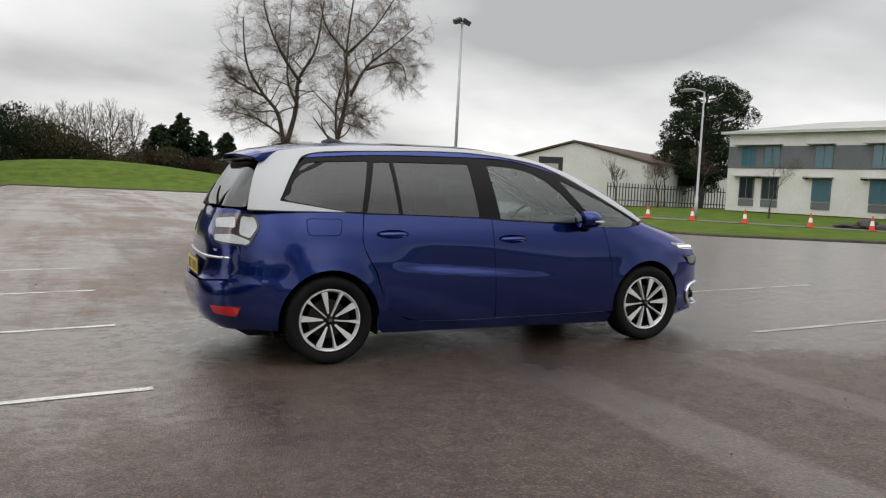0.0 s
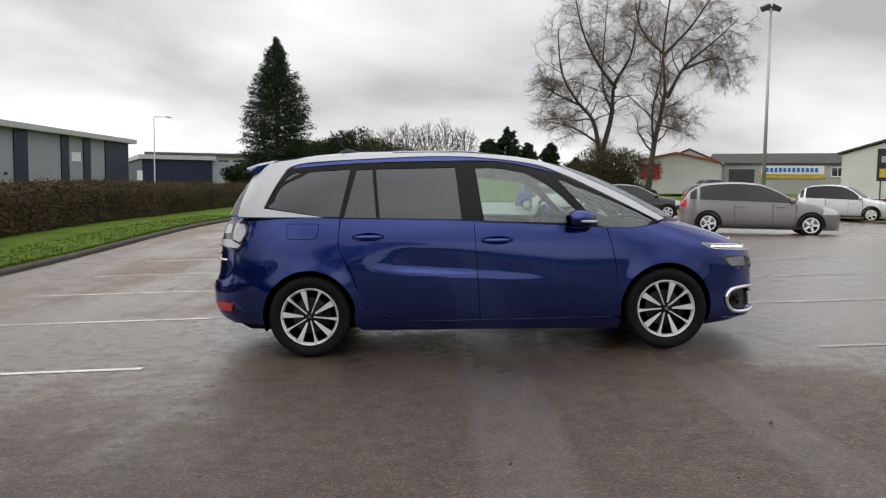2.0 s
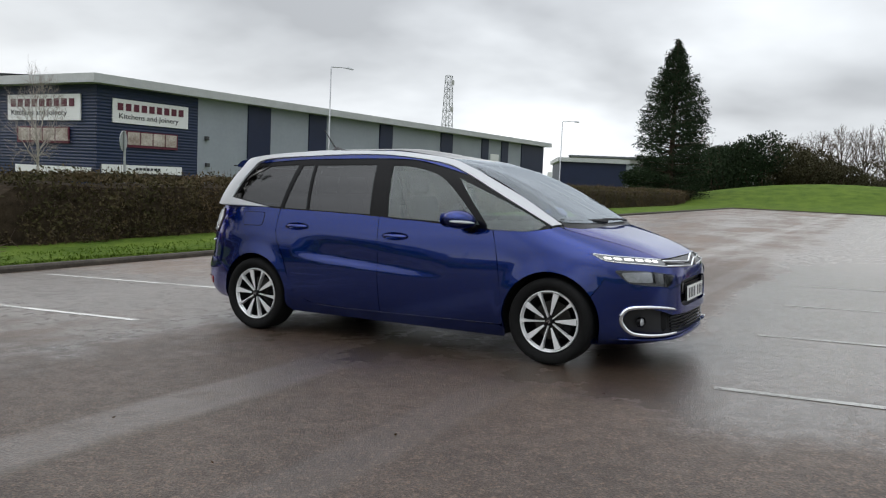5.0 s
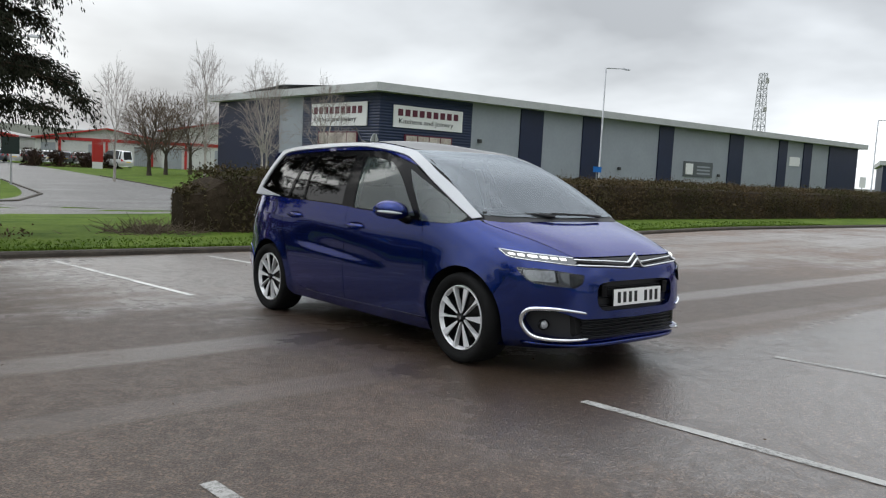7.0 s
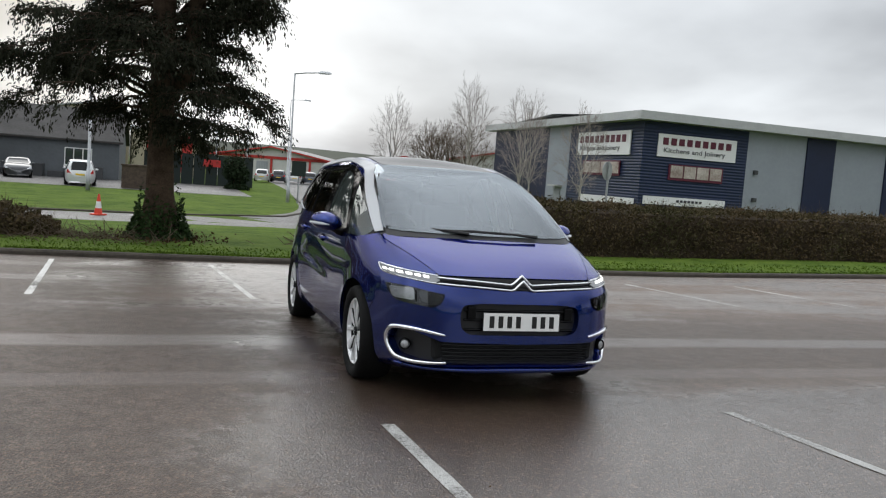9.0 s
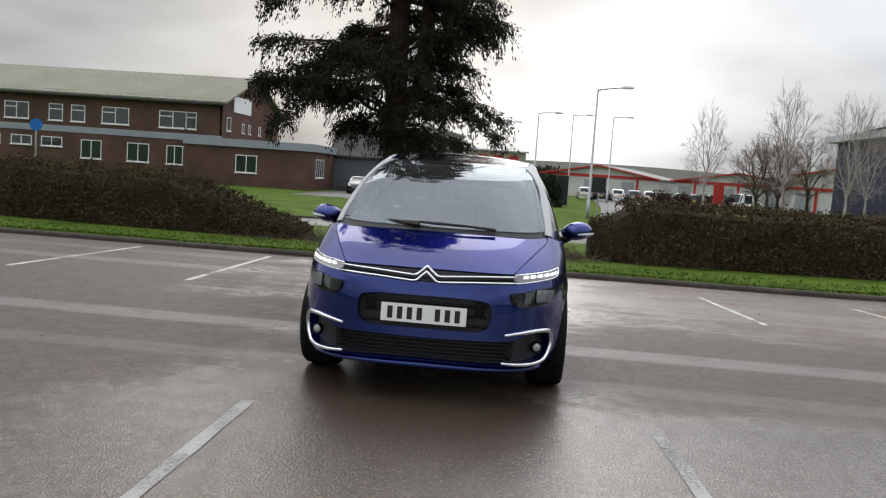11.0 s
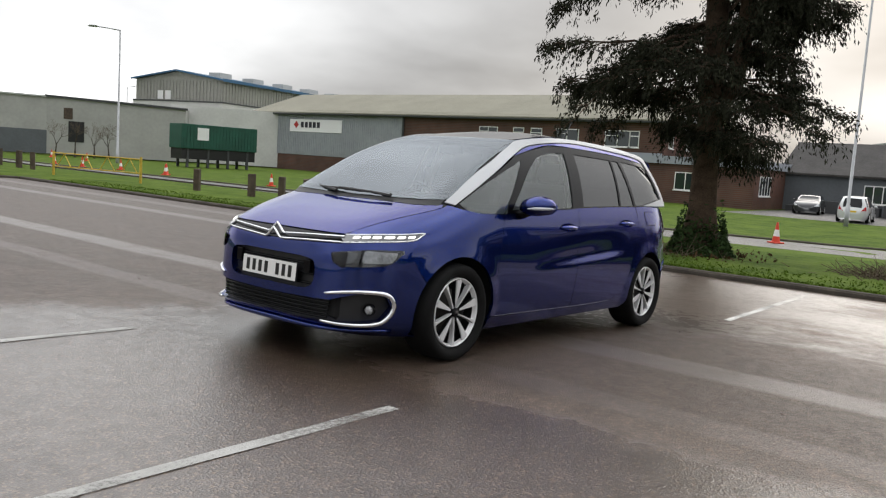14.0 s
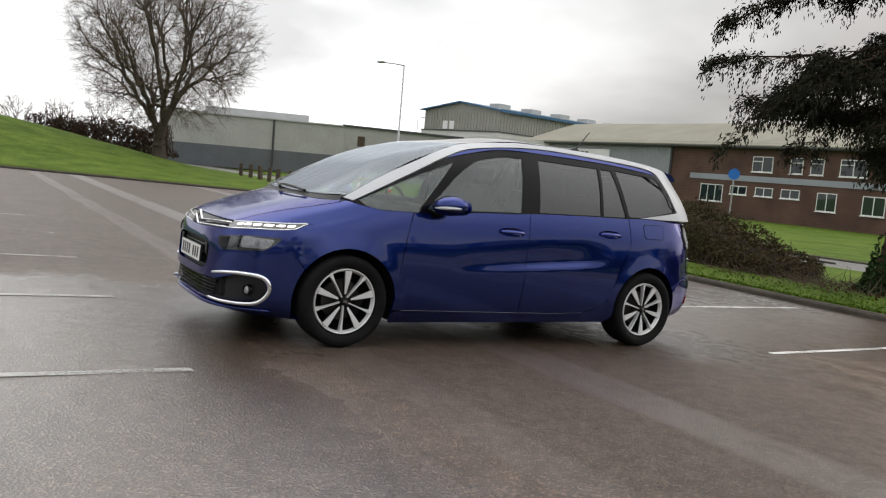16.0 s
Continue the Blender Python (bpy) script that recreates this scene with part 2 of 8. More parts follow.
def line_material(name, lo, hi, pale=1.0):
    """Road paint worn through to the asphalt: lo and hi set how much of it is left."""
    m = mat(name, tuple(c * pale for c in (.50, .49, .46)), .55, color2=tuple(c * pale for c in (.72, .71, .68)), scale=4, bump=.3, bump_scale=90)
    n, l = m.node_tree.nodes, m.node_tree.links
    tc = n.new("ShaderNodeTexCoord")
    a, b = n.new("ShaderNodeTexNoise"), n.new("ShaderNodeTexNoise")
    a.inputs["Scale"].default_value, a.inputs["Detail"].default_value, a.inputs["Roughness"].default_value = 46, 8, .7
    b.inputs["Scale"].default_value, b.inputs["Detail"].default_value = 2.4, 5
    mix = n.new("ShaderNodeMix")
    mix.data_type = "FLOAT"
    mix.inputs[0].default_value = .5
    for q, k in ((a, 2), (b, 3)):
        l.new(tc.outputs["Object"], q.inputs["Vector"]), l.new(q.outputs["Fac"], mix.inputs[k])
    mr = n.new("ShaderNodeMapRange")
    mr.inputs["From Min"].default_value, mr.inputs["From Max"].default_value = lo, hi
    l.new(mix.outputs[0], mr.inputs["Value"])
    sh, tr = n.new("ShaderNodeMixShader"), n.new("ShaderNodeBsdfTransparent")
    l.new(mr.outputs[0], sh.inputs[0]), l.new(tr.outputs[0], sh.inputs[1])
    l.new(n["Principled BSDF"].outputs[0], sh.inputs[2])
    l.new(sh.outputs[0], n["Material Output"].inputs[0])
    return m


def ribbed_material(name, color, pitch, axis=2, rough=.45, depth=.03):
    """Profiled sheet cladding: ribs repeat every pitch metres along the axis."""
    m = mat(name, color, rough, vary=.10, scale=.35)
    nt = m.node_tree
    n, l = nt.nodes, nt.links
    tc = n.new("ShaderNodeTexCoord")
    w = n.new("ShaderNodeTexWave")
    w.wave_type, w.bands_direction = "BANDS", "XYZ"[axis]
    w.inputs["Scale"].default_value = math.pi / 10 / pitch
    l.new(tc.outputs["Object"], w.inputs["Vector"])
    b = n.new("ShaderNodeBump")
    b.inputs["Strength"].default_value, b.inputs["Distance"].default_value = .8, depth
    l.new(w.outputs["Fac"], b.inputs["Height"])
    l.new(b.outputs[0], n["Principled BSDF"].inputs["Normal"])
    return m


def brick_material(name, a, b, mortar):
    m = mat(name, a, .85)
    nt = m.node_tree
    n, l = nt.nodes, nt.links
    tc = n.new("ShaderNodeTexCoord")
    # walls face x: lay the courses in the y-z plane
    mp = n.new("ShaderNodeMapping")
    mp.inputs["Rotation"].default_value = (0, radians(90), radians(90))
    l.new(tc.outputs["Object"], mp.inputs["Vector"])
    br = n.new("ShaderNodeTexBrick")
    for k, v in (("Scale", 1.0), ("Mortar Size", .012), ("Brick Width", .225), ("Row Height", .075)):
        br.inputs[k].default_value = v
    br.inputs["Color1"].default_value, br.inputs["Color2"].default_value, br.inputs["Mortar"].default_value = (*a, 1), (*b, 1), (*mortar, 1)
    l.new(mp.outputs[0], br.inputs["Vector"])
    st = n.new("ShaderNodeTexNoise")
    st.inputs["Scale"].default_value, st.inputs["Detail"].default_value = .5, 6
    l.new(tc.outputs["Object"], st.inputs["Vector"])
    mr = n.new("ShaderNodeMapRange")
    mr.inputs["From Min"].default_value, mr.inputs["From Max"].default_value = .3, .7
    mr.inputs["To Min"].default_value, mr.inputs["To Max"].default_value = .7, 1.25
    l.new(st.outputs["Fac"], mr.inputs["Value"])
    sc = n.new("ShaderNodeVectorMath")
    sc.operation = "SCALE"
    l.new(br.outputs["Color"], sc.inputs[0]), l.new(mr.outputs[0], sc.inputs["Scale"])
    l.new(sc.outputs[0], n["Principled BSDF"].inputs["Base Color"])
    return m


ASPHALT = asphalt_material()
ROAD = asphalt_material("road_asphalt", (.085, .08, .076), (.05, .048, .046), False)
GRASS = mat("grass", (.044, .080, .010), .9, color2=(.108, .156, .023), scale=.9, bump=.9, bump_scale=45, spec=.08)


def hazed_far_land(m):
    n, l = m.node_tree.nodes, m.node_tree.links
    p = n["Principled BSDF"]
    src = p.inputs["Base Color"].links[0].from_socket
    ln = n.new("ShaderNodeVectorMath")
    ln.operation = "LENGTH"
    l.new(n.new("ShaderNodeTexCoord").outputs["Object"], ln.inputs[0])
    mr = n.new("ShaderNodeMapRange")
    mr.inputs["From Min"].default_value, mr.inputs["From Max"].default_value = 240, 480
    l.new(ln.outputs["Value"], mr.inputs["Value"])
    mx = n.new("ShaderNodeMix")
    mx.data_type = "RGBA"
    # greyer green far off: distance haze painted into the grass colour
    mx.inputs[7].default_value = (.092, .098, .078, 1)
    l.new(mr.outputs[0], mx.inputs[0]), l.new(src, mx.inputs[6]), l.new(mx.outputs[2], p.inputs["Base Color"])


hazed_far_land(GRASS)
KERB = mat("kerb_concrete", (.055, .046, .036), .85, vary=.4, scale=3, bump=.5, bump_scale=50)
LINE = line_material("line_paint", .36, .50)
LINE_WORN = line_material("worn_line_paint", .34, .52, .56)
PAINT = mat("blue_metallic_paint", (.0022, .0165, .140), .23, metal=.88, coat=1.0, spec=.5)
PAINT.node_tree.nodes["Principled BSDF"].inputs["Specular Tint"].default_value = (.30, .37, .75, 1)
SILVER = mat("satin_silver_paint", (.47, .48, .495), .38, metal=.25, spec=.4)
CHROME = mat("chrome", (.82, .83, .85), .10, metal=1.0)
TRIM_GREY = mat("grey_trim", (.16, .16, .17), .35, metal=.6)
BLACK = mat("black_plastic", (.012, .012, .013), .45, bump=.15, bump_scale=300)
GLOSS_BLACK = mat("gloss_black_trim", (.003, .003, .0035), .10, spec=.18)
RUBBER = mat("tyre_rubber", (.0065, .0065, .0065), .8, vary=.25, scale=20, bump=.2, bump_scale=180, spec=.2)
ALLOY = mat("machined_alloy", (.74, .745, .75), .30, metal=.30)
ALLOY_BLACK = mat("black_alloy", (.005, .005, .006), .5, spec=.2)
STEEL = mat("brake_steel", (.045, .043, .04), .45, metal=.8)
DARK = mat("underbody", (.006, .006, .006), .9)
CABIN = mat("cabin_cloth", (.055, .056, .06), .85, vary=.2, scale=14, bump=.2, bump_scale=200)
CABIN_LIGHT = mat("cabin_light_trim", (.35, .35, .34), .8, vary=.1, scale=8)
PLATE_W = mat("plate_white", (.78, .78, .76), .35)
PLATE_Y = mat("plate_yellow", (.75, .52, .04), .35)
PLATE_K = mat("plate_black", (.01, .01, .01), .4)
RED_LENS = mat("red_lens", (.45, .010, .012), .12, coat=.6)
CLEAR_LENS = mat("clear_lens", (.52, .54, .56), .12, coat=.6, vary=.10, scale=30)
LAMP_IN = mat("headlamp_reflector", (.030, .031, .034), .15, coat=.6)
REFLECTOR = mat("lamp_reflector", (.40, .41, .42), .22, metal=.35, vary=.35, scale=60, coat=.5)
SMOKE = mat("smoked_clear_lens", (.10, .105, .11), .10, coat=1.0)
LED = mat("lit_led", (.9, .9, .88), .3, emit=(1.0, .96, .86), emit_strength=1.3)


def glass_material(name, tint, index, haze=0.0, sheen=(.95, .96, .97), haze_tint=(.62, .64, .65)):
    """Thin car glass: reflection over a tinted see-through layer, with a little haze for rain mist and cabin light."""
    m = bpy.data.materials.new(name)
    m.use_nodes = True
    n, l = m.node_tree.nodes, m.node_tree.links
    n.clear()
    out = n.new("ShaderNodeOutputMaterial")
    tr = n.new("ShaderNodeBsdfTransparent")
    tr.inputs["Color"].default_value = (*tint, 1)
    gl = n.new("ShaderNodeBsdfGlossy")
    gl.inputs["Roughness"].default_value = 0.0
    gl.inputs["Color"].default_value = (*sheen, 1)
    df = n.new("ShaderNodeBsdfDiffuse")
    df.inputs["Color"].default_value = (*haze_tint, 1)
    fr = n.new("ShaderNodeFresnel")
    fr.inputs["IOR"].default_value = index
    mist, mx = n.new("ShaderNodeMixShader"), n.new("ShaderNodeMixShader")
    mist.inputs[0].default_value = haze
    l.new(tr.outputs[0], mist.inputs[1]), l.new(df.outputs[0], mist.inputs[2])
    l.new(fr.outputs[0], mx.inputs[0]), l.new(mist.outputs[0], mx.inputs[1]), l.new(gl.outputs[0], mx.inputs[2])
    l.new(mx.outputs[0], out.inputs[0])
    return m


# green haze colour stands in for cabin light seen through the side glass
GLASS = glass_material("clear_car_glass", (.78, .91, .85), 1.75, .075, haze_tint=(.50, .61, .57))
SCREEN = glass_material("windscreen_glass", (.70, .78, .80), 2.1, .036, (.86, .93, 1.0))
PRIVACY = glass_material("privacy_glass", (.045, .048, .050), 1.72)
LAMP_GLASS = glass_material("lamp_glass", (.95, .96, .97), 1.40)


# ---------------------------------------------------------------- mesh tools
def mesh_object(name, verts, faces, material=None, smooth=False, parent=None, label=""):
    me = bpy.data.meshes.new(name)
    me.from_pydata([tuple(v) for v in verts], [], faces)
    if material:
        me.materials.append(material)
    if smooth:
        me.polygons.foreach_set("use_smooth", [True] * len(me.polygons))
    me.update()
    ob = new(name, me)
    if parent:
        ob.parent = parent
    if label:
        tagged(ob, label)
    return ob


def part(name, bm, material, parent=None, label="", smooth=False):
    me = bpy.data.meshes.new(name)
    bm.normal_update()
    bm.to_mesh(me)
    bm.free()
    me.materials.append(material)
    if smooth:
        me.polygons.foreach_set("use_smooth", [True] * len(me.polygons))
    ob = new(name, me)
    if parent:
        ob.parent = parent
    if label:
        tagged(ob, label)
    return ob


def empty(name, m=None, **tags):
    ob = new(name)
    if m is not None:
        ob.matrix_world = m
    return tagged(ob, **tags)


def box(bm, x0, y0, z0, x1, y1, z1, bevel=0.0, m=None):
    mm = Matrix.Translation(((x0 + x1) / 2, (y0 + y1) / 2, (z0 + z1) / 2)) @ Matrix.Diagonal((abs(x1 - x0), abs(y1 - y0), abs(z1 - z0), 1))
    if m is not None:
        mm = m @ mm
    vs = bmesh.ops.create_cube(bm, size=1, matrix=mm)["verts"]
    if bevel:
        es = list({e for v in vs for e in v.link_edges})
        bmesh.ops.bevel(bm, geom=es, offset=bevel, segments=2, affect="EDGES", profile=.5)
    return bm


def box_part(name, x0, y0, z0, x1, y1, z1, material, parent=None, label="", bevel=0.0, m=None):
    return part(name, box(bmesh.new(), x0, y0, z0, x1, y1, z1, bevel, m), material, parent, label)


def tube(bm, pts, radii, sides=8, cap=True, flat=1.0):
    """A tube through points with a radius at each."""
    pts = [Vector(p) for p in pts]
    if isinstance(radii, (int, float)):
        radii = [radii] * len(pts)
    rings = []
    ref = None
    for i, p in enumerate(pts):
        d = (pts[min(i + 1, len(pts) - 1)] - pts[max(i - 1, 0)]).normalized()
        if ref is None:
            ref = d.orthogonal().normalized()
        ref = (ref - d * ref.dot(d)).normalized()
        side = d.cross(ref)
        rings.append([bm.verts.new(p + (ref * math.cos(a) + side * flat * math.sin(a)) * radii[i]) for a in (2 * math.pi * k / sides for k in range(sides))])
    for a, b in zip(rings, rings[1:]):
        for k in range(sides):
            bm.faces.new((a[k], a[(k + 1) % sides], b[(k + 1) % sides], b[k]))
    if cap:
        bm.faces.new(rings[0][::-1]), bm.faces.new(rings[-1])
    return bm


def lathe(bm, profile, sides=32, axis="z", m=None):
    """Turns a profile of (radius, height) round an axis; closed if it returns to its start."""
    rings = []
    for r, h in profile:
        ring = []
        for k in range(sides):
            a = 2 * math.pi * k / sides
            c, s = r * math.cos(a), r * math.sin(a)
            v = Vector((c, s, h)) if axis == "z" else Vector((c, h, s))
            ring.append(bm.verts.new(m @ v if m is not None else v))
        rings.append(ring)
    for a, b in zip(rings, rings[1:]):
        for k in range(sides):
            q = (a[k], a[(k + 1) % sides], b[(k + 1) % sides], b[k])
            bm.faces.new(q if axis == "z" else q[::-1])
    return bm


def fix_normals(bm):
    bmesh.ops.recalc_face_normals(bm, faces=bm.faces)
    return bm


def inside(p, poly):
    x, y = p
    hit = False
    for (x0, y0), (x1, y1) in zip(poly, poly[1:] + poly[:1]):
        if (y0 > y) != (y1 > y) and x < (x1 - x0) * (y - y0) / (y1 - y0) + x0:
            hit = not hit
    return hit


def rounded(poly, r, n=4):
    """A polygon with its corners rounded by about r (one for all, or one for each)."""
    out = []
    k = len(poly)
    for i in range(k):
        p, a, b = (Vector(poly[j % k]) for j in (i, i - 1, i + 1))
        rr = r[i] if isinstance(r, (list, tuple)) else r
        da, db = (a - p), (b - p)
        ra, rb = min(rr, da.length * .48), min(rr, db.length * .48)
        if rr < 1e-4:
            out.append(tuple(p))
            continue
        s, e = p + da.normalized() * ra, p + db.normalized() * rb
        for q in range(n + 1):
            t = q / n
            out.append(tuple(s * (1 - t) ** 2 + p * 2 * t * (1 - t) + e * t * t))
    return out


def smooth_line(pts, n=6, closed=False):
    """Catmull-Rom through points."""
    pts = [Vector(p) for p in pts]
    k = len(pts)
    out = []
    for i in range(k if closed else k - 1):
        if closed:
            a, b, c, d = (pts[(i + j) % k] for j in (-1, 0, 1, 2))
        else:
            a, b, c, d = pts[max(i - 1, 0)], pts[i], pts[i + 1], pts[min(i + 2, k - 1)]
        for q in range(n):
            t = q / n
            out.append(tuple(.5 * ((2 * b) + (c - a) * t + (2 * a - 5 * b + 4 * c - d) * t * t + (3 * b - a - 3 * c + d) * t ** 3)))
    if not closed:
        out.append(tuple(pts[-1]))
    return out


def dense(poly, step):
    out = []
    for a, b in zip(poly, poly[1:] + poly[:1]):
        a, b = Vector(a), Vector(b)
        k = max(1, int((b - a).length / step + .5))
        out += [tuple(a.lerp(b, q / k)) for q in range(k)]
    return out


def panel(name, poly, fn, material, parent, thick=.02, lift=0.0, step=.045, holes=(), out=None, label="", flip=False):
    """A sheet cut to a 2D outline (with holes), laid on the surface fn(a, b), with returned edges of the given depth."""
    loops = [dense(list(poly), step)] + [dense(list(h), step) for h in holes]
    pts, edges = [], []
    for lp in loops:
        b = len(pts)
        pts += [Vector(p) for p in lp]
        edges += [(b + i, b + (i + 1) % len(lp)) for i in range(len(lp))]
    lo = [min(p[i] for p in loops[0]) for i in (0, 1)]
    hi = [max(p[i] for p in loops[0]) for i in (0, 1)]
    nx, ny = int((hi[0] - lo[0]) / step), int((hi[1] - lo[1]) / step)
    for i in range(1, nx + 1):
        for j in range(1, ny + 1):
            q = (lo[0] + (i - .5 * (j % 2)) * step, lo[1] + j * step)
            if not inside(q, loops[0]) or any(inside(q, h) for h in loops[1:]):
                continue
            if min((q[0] - p[0]) ** 2 + (q[1] - p[1]) ** 2 for lp in loops for p in lp) < (step * .45) ** 2:
                continue
            pts.append(Vector(q))
    vs, _, tris, _, _, _ = delaunay_2d_cdt(pts, edges, [], 0, 1e-5)
    keep = []
    for t in tris:
        c = (sum(vs[i][0] for i in t) / len(t), sum(vs[i][1] for i in t) / len(t))
        if inside(c, loops[0]) and not any(inside(c, h) for h in loops[1:]):
            keep.append(t)
    place = [Vector(fn(v[0], v[1])) for v in vs]
    h = 1e-3
    norm = []
    for v in vs:
        da = Vector(fn(v[0] + h, v[1])) - Vector(fn(v[0] - h, v[1]))
        db = Vector(fn(v[0], v[1] + h)) - Vector(fn(v[0], v[1] - h))
        nn = da.cross(db)
        norm.append(nn.normalized() if nn.length > 1e-12 else Vector((0, 0, 1)))
    if out is not None:
        c = sum(place, Vector()) / len(place)
        if sum(nn.dot(c - Vector(out)) for nn in norm) < 0:
            norm = [-nn for nn in norm]
    bm = bmesh.new()
    top = [bm.verts.new(p + nn * lift) for p, nn in zip(place, norm)]
    border = {}
    for t in keep:
        f = [top[i] for i in t]
        a = (f[1].co - f[0].co).cross(f[2].co - f[0].co)
        tt = t
        if a.dot(norm[t[0]]) < 0:
            f, tt = f[::-1], t[::-1]
        try:
            bm.faces.new(f).smooth = True
        except ValueError:
            continue
        for i in range(len(tt)):
            e = (tt[i], tt[(i + 1) % len(tt)])
            if (e[1], e[0]) in border:
                del border[(e[1], e[0])]
            else:
                border[e] = True
    if thick:
        ring = {}
        for a, b in border:
            for i in (a, b):
                if i not in ring:
                    ring[i] = (bm.verts.new(top[i].co), bm.verts.new(place[i] + norm[i] * (lift - thick)))
            bm.faces.new((ring[b][0], ring[a][0], ring[a][1], ring[b][1]))
    for v in [v for v in bm.verts if not v.link_faces]:
        bm.verts.remove(v)
    me = bpy.data.meshes.new(name)
    bm.to_mesh(me)
    bm.free()
    me.materials.append(material)
    ob = new(name, me)
    ob.parent = parent
    if label:
        tagged(ob, label)
    return ob


# ---------------------------------------------------------------- body curves of the people carrier
class Curve:
    """A smooth monotone curve through knots (t, value)."""
    def __init__(self, *knots):
        self.t = np.array(knots[0::2], float)
        self.v = np.array(knots[1::2], float)
        h = np.diff(self.t)
        d = np.diff(self.v) / h
        m = np.zeros(len(self.t))
        m[0], m[-1] = d[0], d[-1]
        for i in range(1, len(h)):
            if d[i - 1] * d[i] > 0:
                a, b = 2 * h[i] + h[i - 1], h[i] + 2 * h[i - 1]
                m[i] = (a + b) / (a / d[i - 1] + b / d[i])
        self.m = m

    def __call__(self, t):
        t = min(max(t, self.t[0]), self.t[-1])
        i = min(max(int(np.searchsorted(self.t, t)) - 1, 0), len(self.t) - 2)
        h = self.t[i + 1] - self.t[i]
        s = (t - self.t[i]) / h
        return ((1 + 2 * s) * (1 - s) ** 2 * self.v[i] + s * (1 - s) ** 2 * h * self.m[i]
                + s * s * (3 - 2 * s) * self.v[i + 1] + s * s * (s - 1) * h * self.m[i + 1])


# lower body: front and rear reach and half width by height
F_LOW = Curve(.14, 2.10, .20, 2.20, .25, 2.295, .30, 2.29, .45, 2.28, .60, 2.275, .68, 2.265, .74, 2.245, .79, 2.195, .865, 2.05, .95, 1.82, 1.03, 1.56, 1.10, 1.36)
R_LOW = Curve(.14, 1.95, .25, 2.15, .32, 2.25, .45, 2.29, .57, 2.29, .63, 2.25, .75, 2.23, .90, 2.21, 1.0, 2.18, 1.12, 2.13)
W_LOW = Curve(.14, .80, .20, .845, .28, .88, .40, .90, .60, .910, .72, .907, .84, .895, .95, .876, 1.05, .852, 1.12, .832)
# greenhouse
F_TOP = Curve(.95, 1.70, 1.04, 1.583, 1.20, 1.31, 1.35, 1.025, 1.45, .776, 1.54, .436, 1.59, .15, 1.62, -.1)
R_TOP = Curve(.95, 2.19, 1.10, 2.13, 1.20, 2.09, 1.35, 2.0, 1.48, 1.91, 1.60, 1.83)
W_TOP = Curve(.95, .878, 1.05, .852, 1.2, .808, 1.35, .75, 1.48, .682, 1.56, .635, 1.62, .58)
LOW = (F_LOW, R_LOW, W_LOW, .9, -1.2, 2.6, 4.5)
TOP = (F_TOP, R_TOP, W_TOP, -.3, -1.0, 5.0, 6.0)


def half_width(x, z, sec):
    f, r, w, xf, xr, a, b = sec
    if x > xf:
        t = min((x - xf) / (f(z) - xf), 1)
    elif x < xr:
        t = min((xr - x) / (r(z) + xr), 1)
    else:
        t = 0
    return w(z) * max(1 - t ** a, 0) ** (1 / b)


def side_low(x, z):
    y = half_width(x, z, LOW)
    # scooped door flank over a soft upturned blade
    e = min(max((x + .98) / .35, 0), 1) * min(max((.62 - x) / .9, 0), 1)
    k = .655 - .075 * (x + .3)
    d = z - k
    if -.018 < d < .022:
        t = (d + .018) / .040
        y -= .019 * e * t * t * (3 - 2 * t)
    elif .022 <= d < .24:
        t = 1 - (d - .022) / .218
        y -= .019 * e * t * t * (3 - 2 * t)
    return (x, y + flare(x, z), z)


def flare(x, z):
    """Rolled lips round the wheel openings."""
    r = min(math.hypot(x - 1.42, z - .325), math.hypot(x + 1.42, z - .325))
    t = min(max((.47 - r) / .11, 0), 1)
    return .013 * t * t * (3 - 2 * t)


def side_top(x, z):
    return (x, half_width(x, z, TOP), z)


def nose(y, z, sec=LOW, end=1):
    """The front (end 1) or rear (-1) face: y across, z up."""
    f, r, w, xf, xr, a, b = sec
    e = min(abs(y) / w(z), 1)
    c = (1 - e ** b) ** (1 / a)
    return (xf + (f(z) - xf) * c if end > 0 else xr - (r(z) + xr) * c, y, z)


def wrap(p, z, sec=LOW, end=1):
    """Round the corner: |p| < 1 runs across the face, beyond it back along the flank."""
    f, r, w, xf, xr, a, b = sec
    s = 1 if p >= 0 else -1
    q = abs(p)
    if q <= 1:
        return nose(.83 * p * w(z), z, sec, end)
    n = (1 - .83 ** b) ** (1 / a) * (2 - q)
    y = s * w(z) * max(1 - max(n, 0) ** a, 0) ** (1 / b)
    x = xf + (f(z) - xf) * n if end > 0 else xr - (r(z) + xr) * n
    return (x, y + s * flare(x, z), z)


# ---------------------------------------------------------------- ground
def ease(a, b, t):
    k = min(max((t - a) / (b - a), 0), 1)
    return k * k * (3 - 2 * k)


def ground_z(x, y):
    """Height of the paved and general ground: the car park climbs to +x near the car and levels out to the north."""
    w = 1 - .93 * ease(5, 19, y)
    z = .034 * min(max(x, -8), 13) * w
    if x < -8:
        z += (-.80 + .27 * w) * ease(8, 25, -x)
    if x > 13:
        z += .15 * ease(18, 27, x) + .4 * ease(35, 50, x)
    return z


PARK = (-7.6, 17.2, -26.0, 60.0)


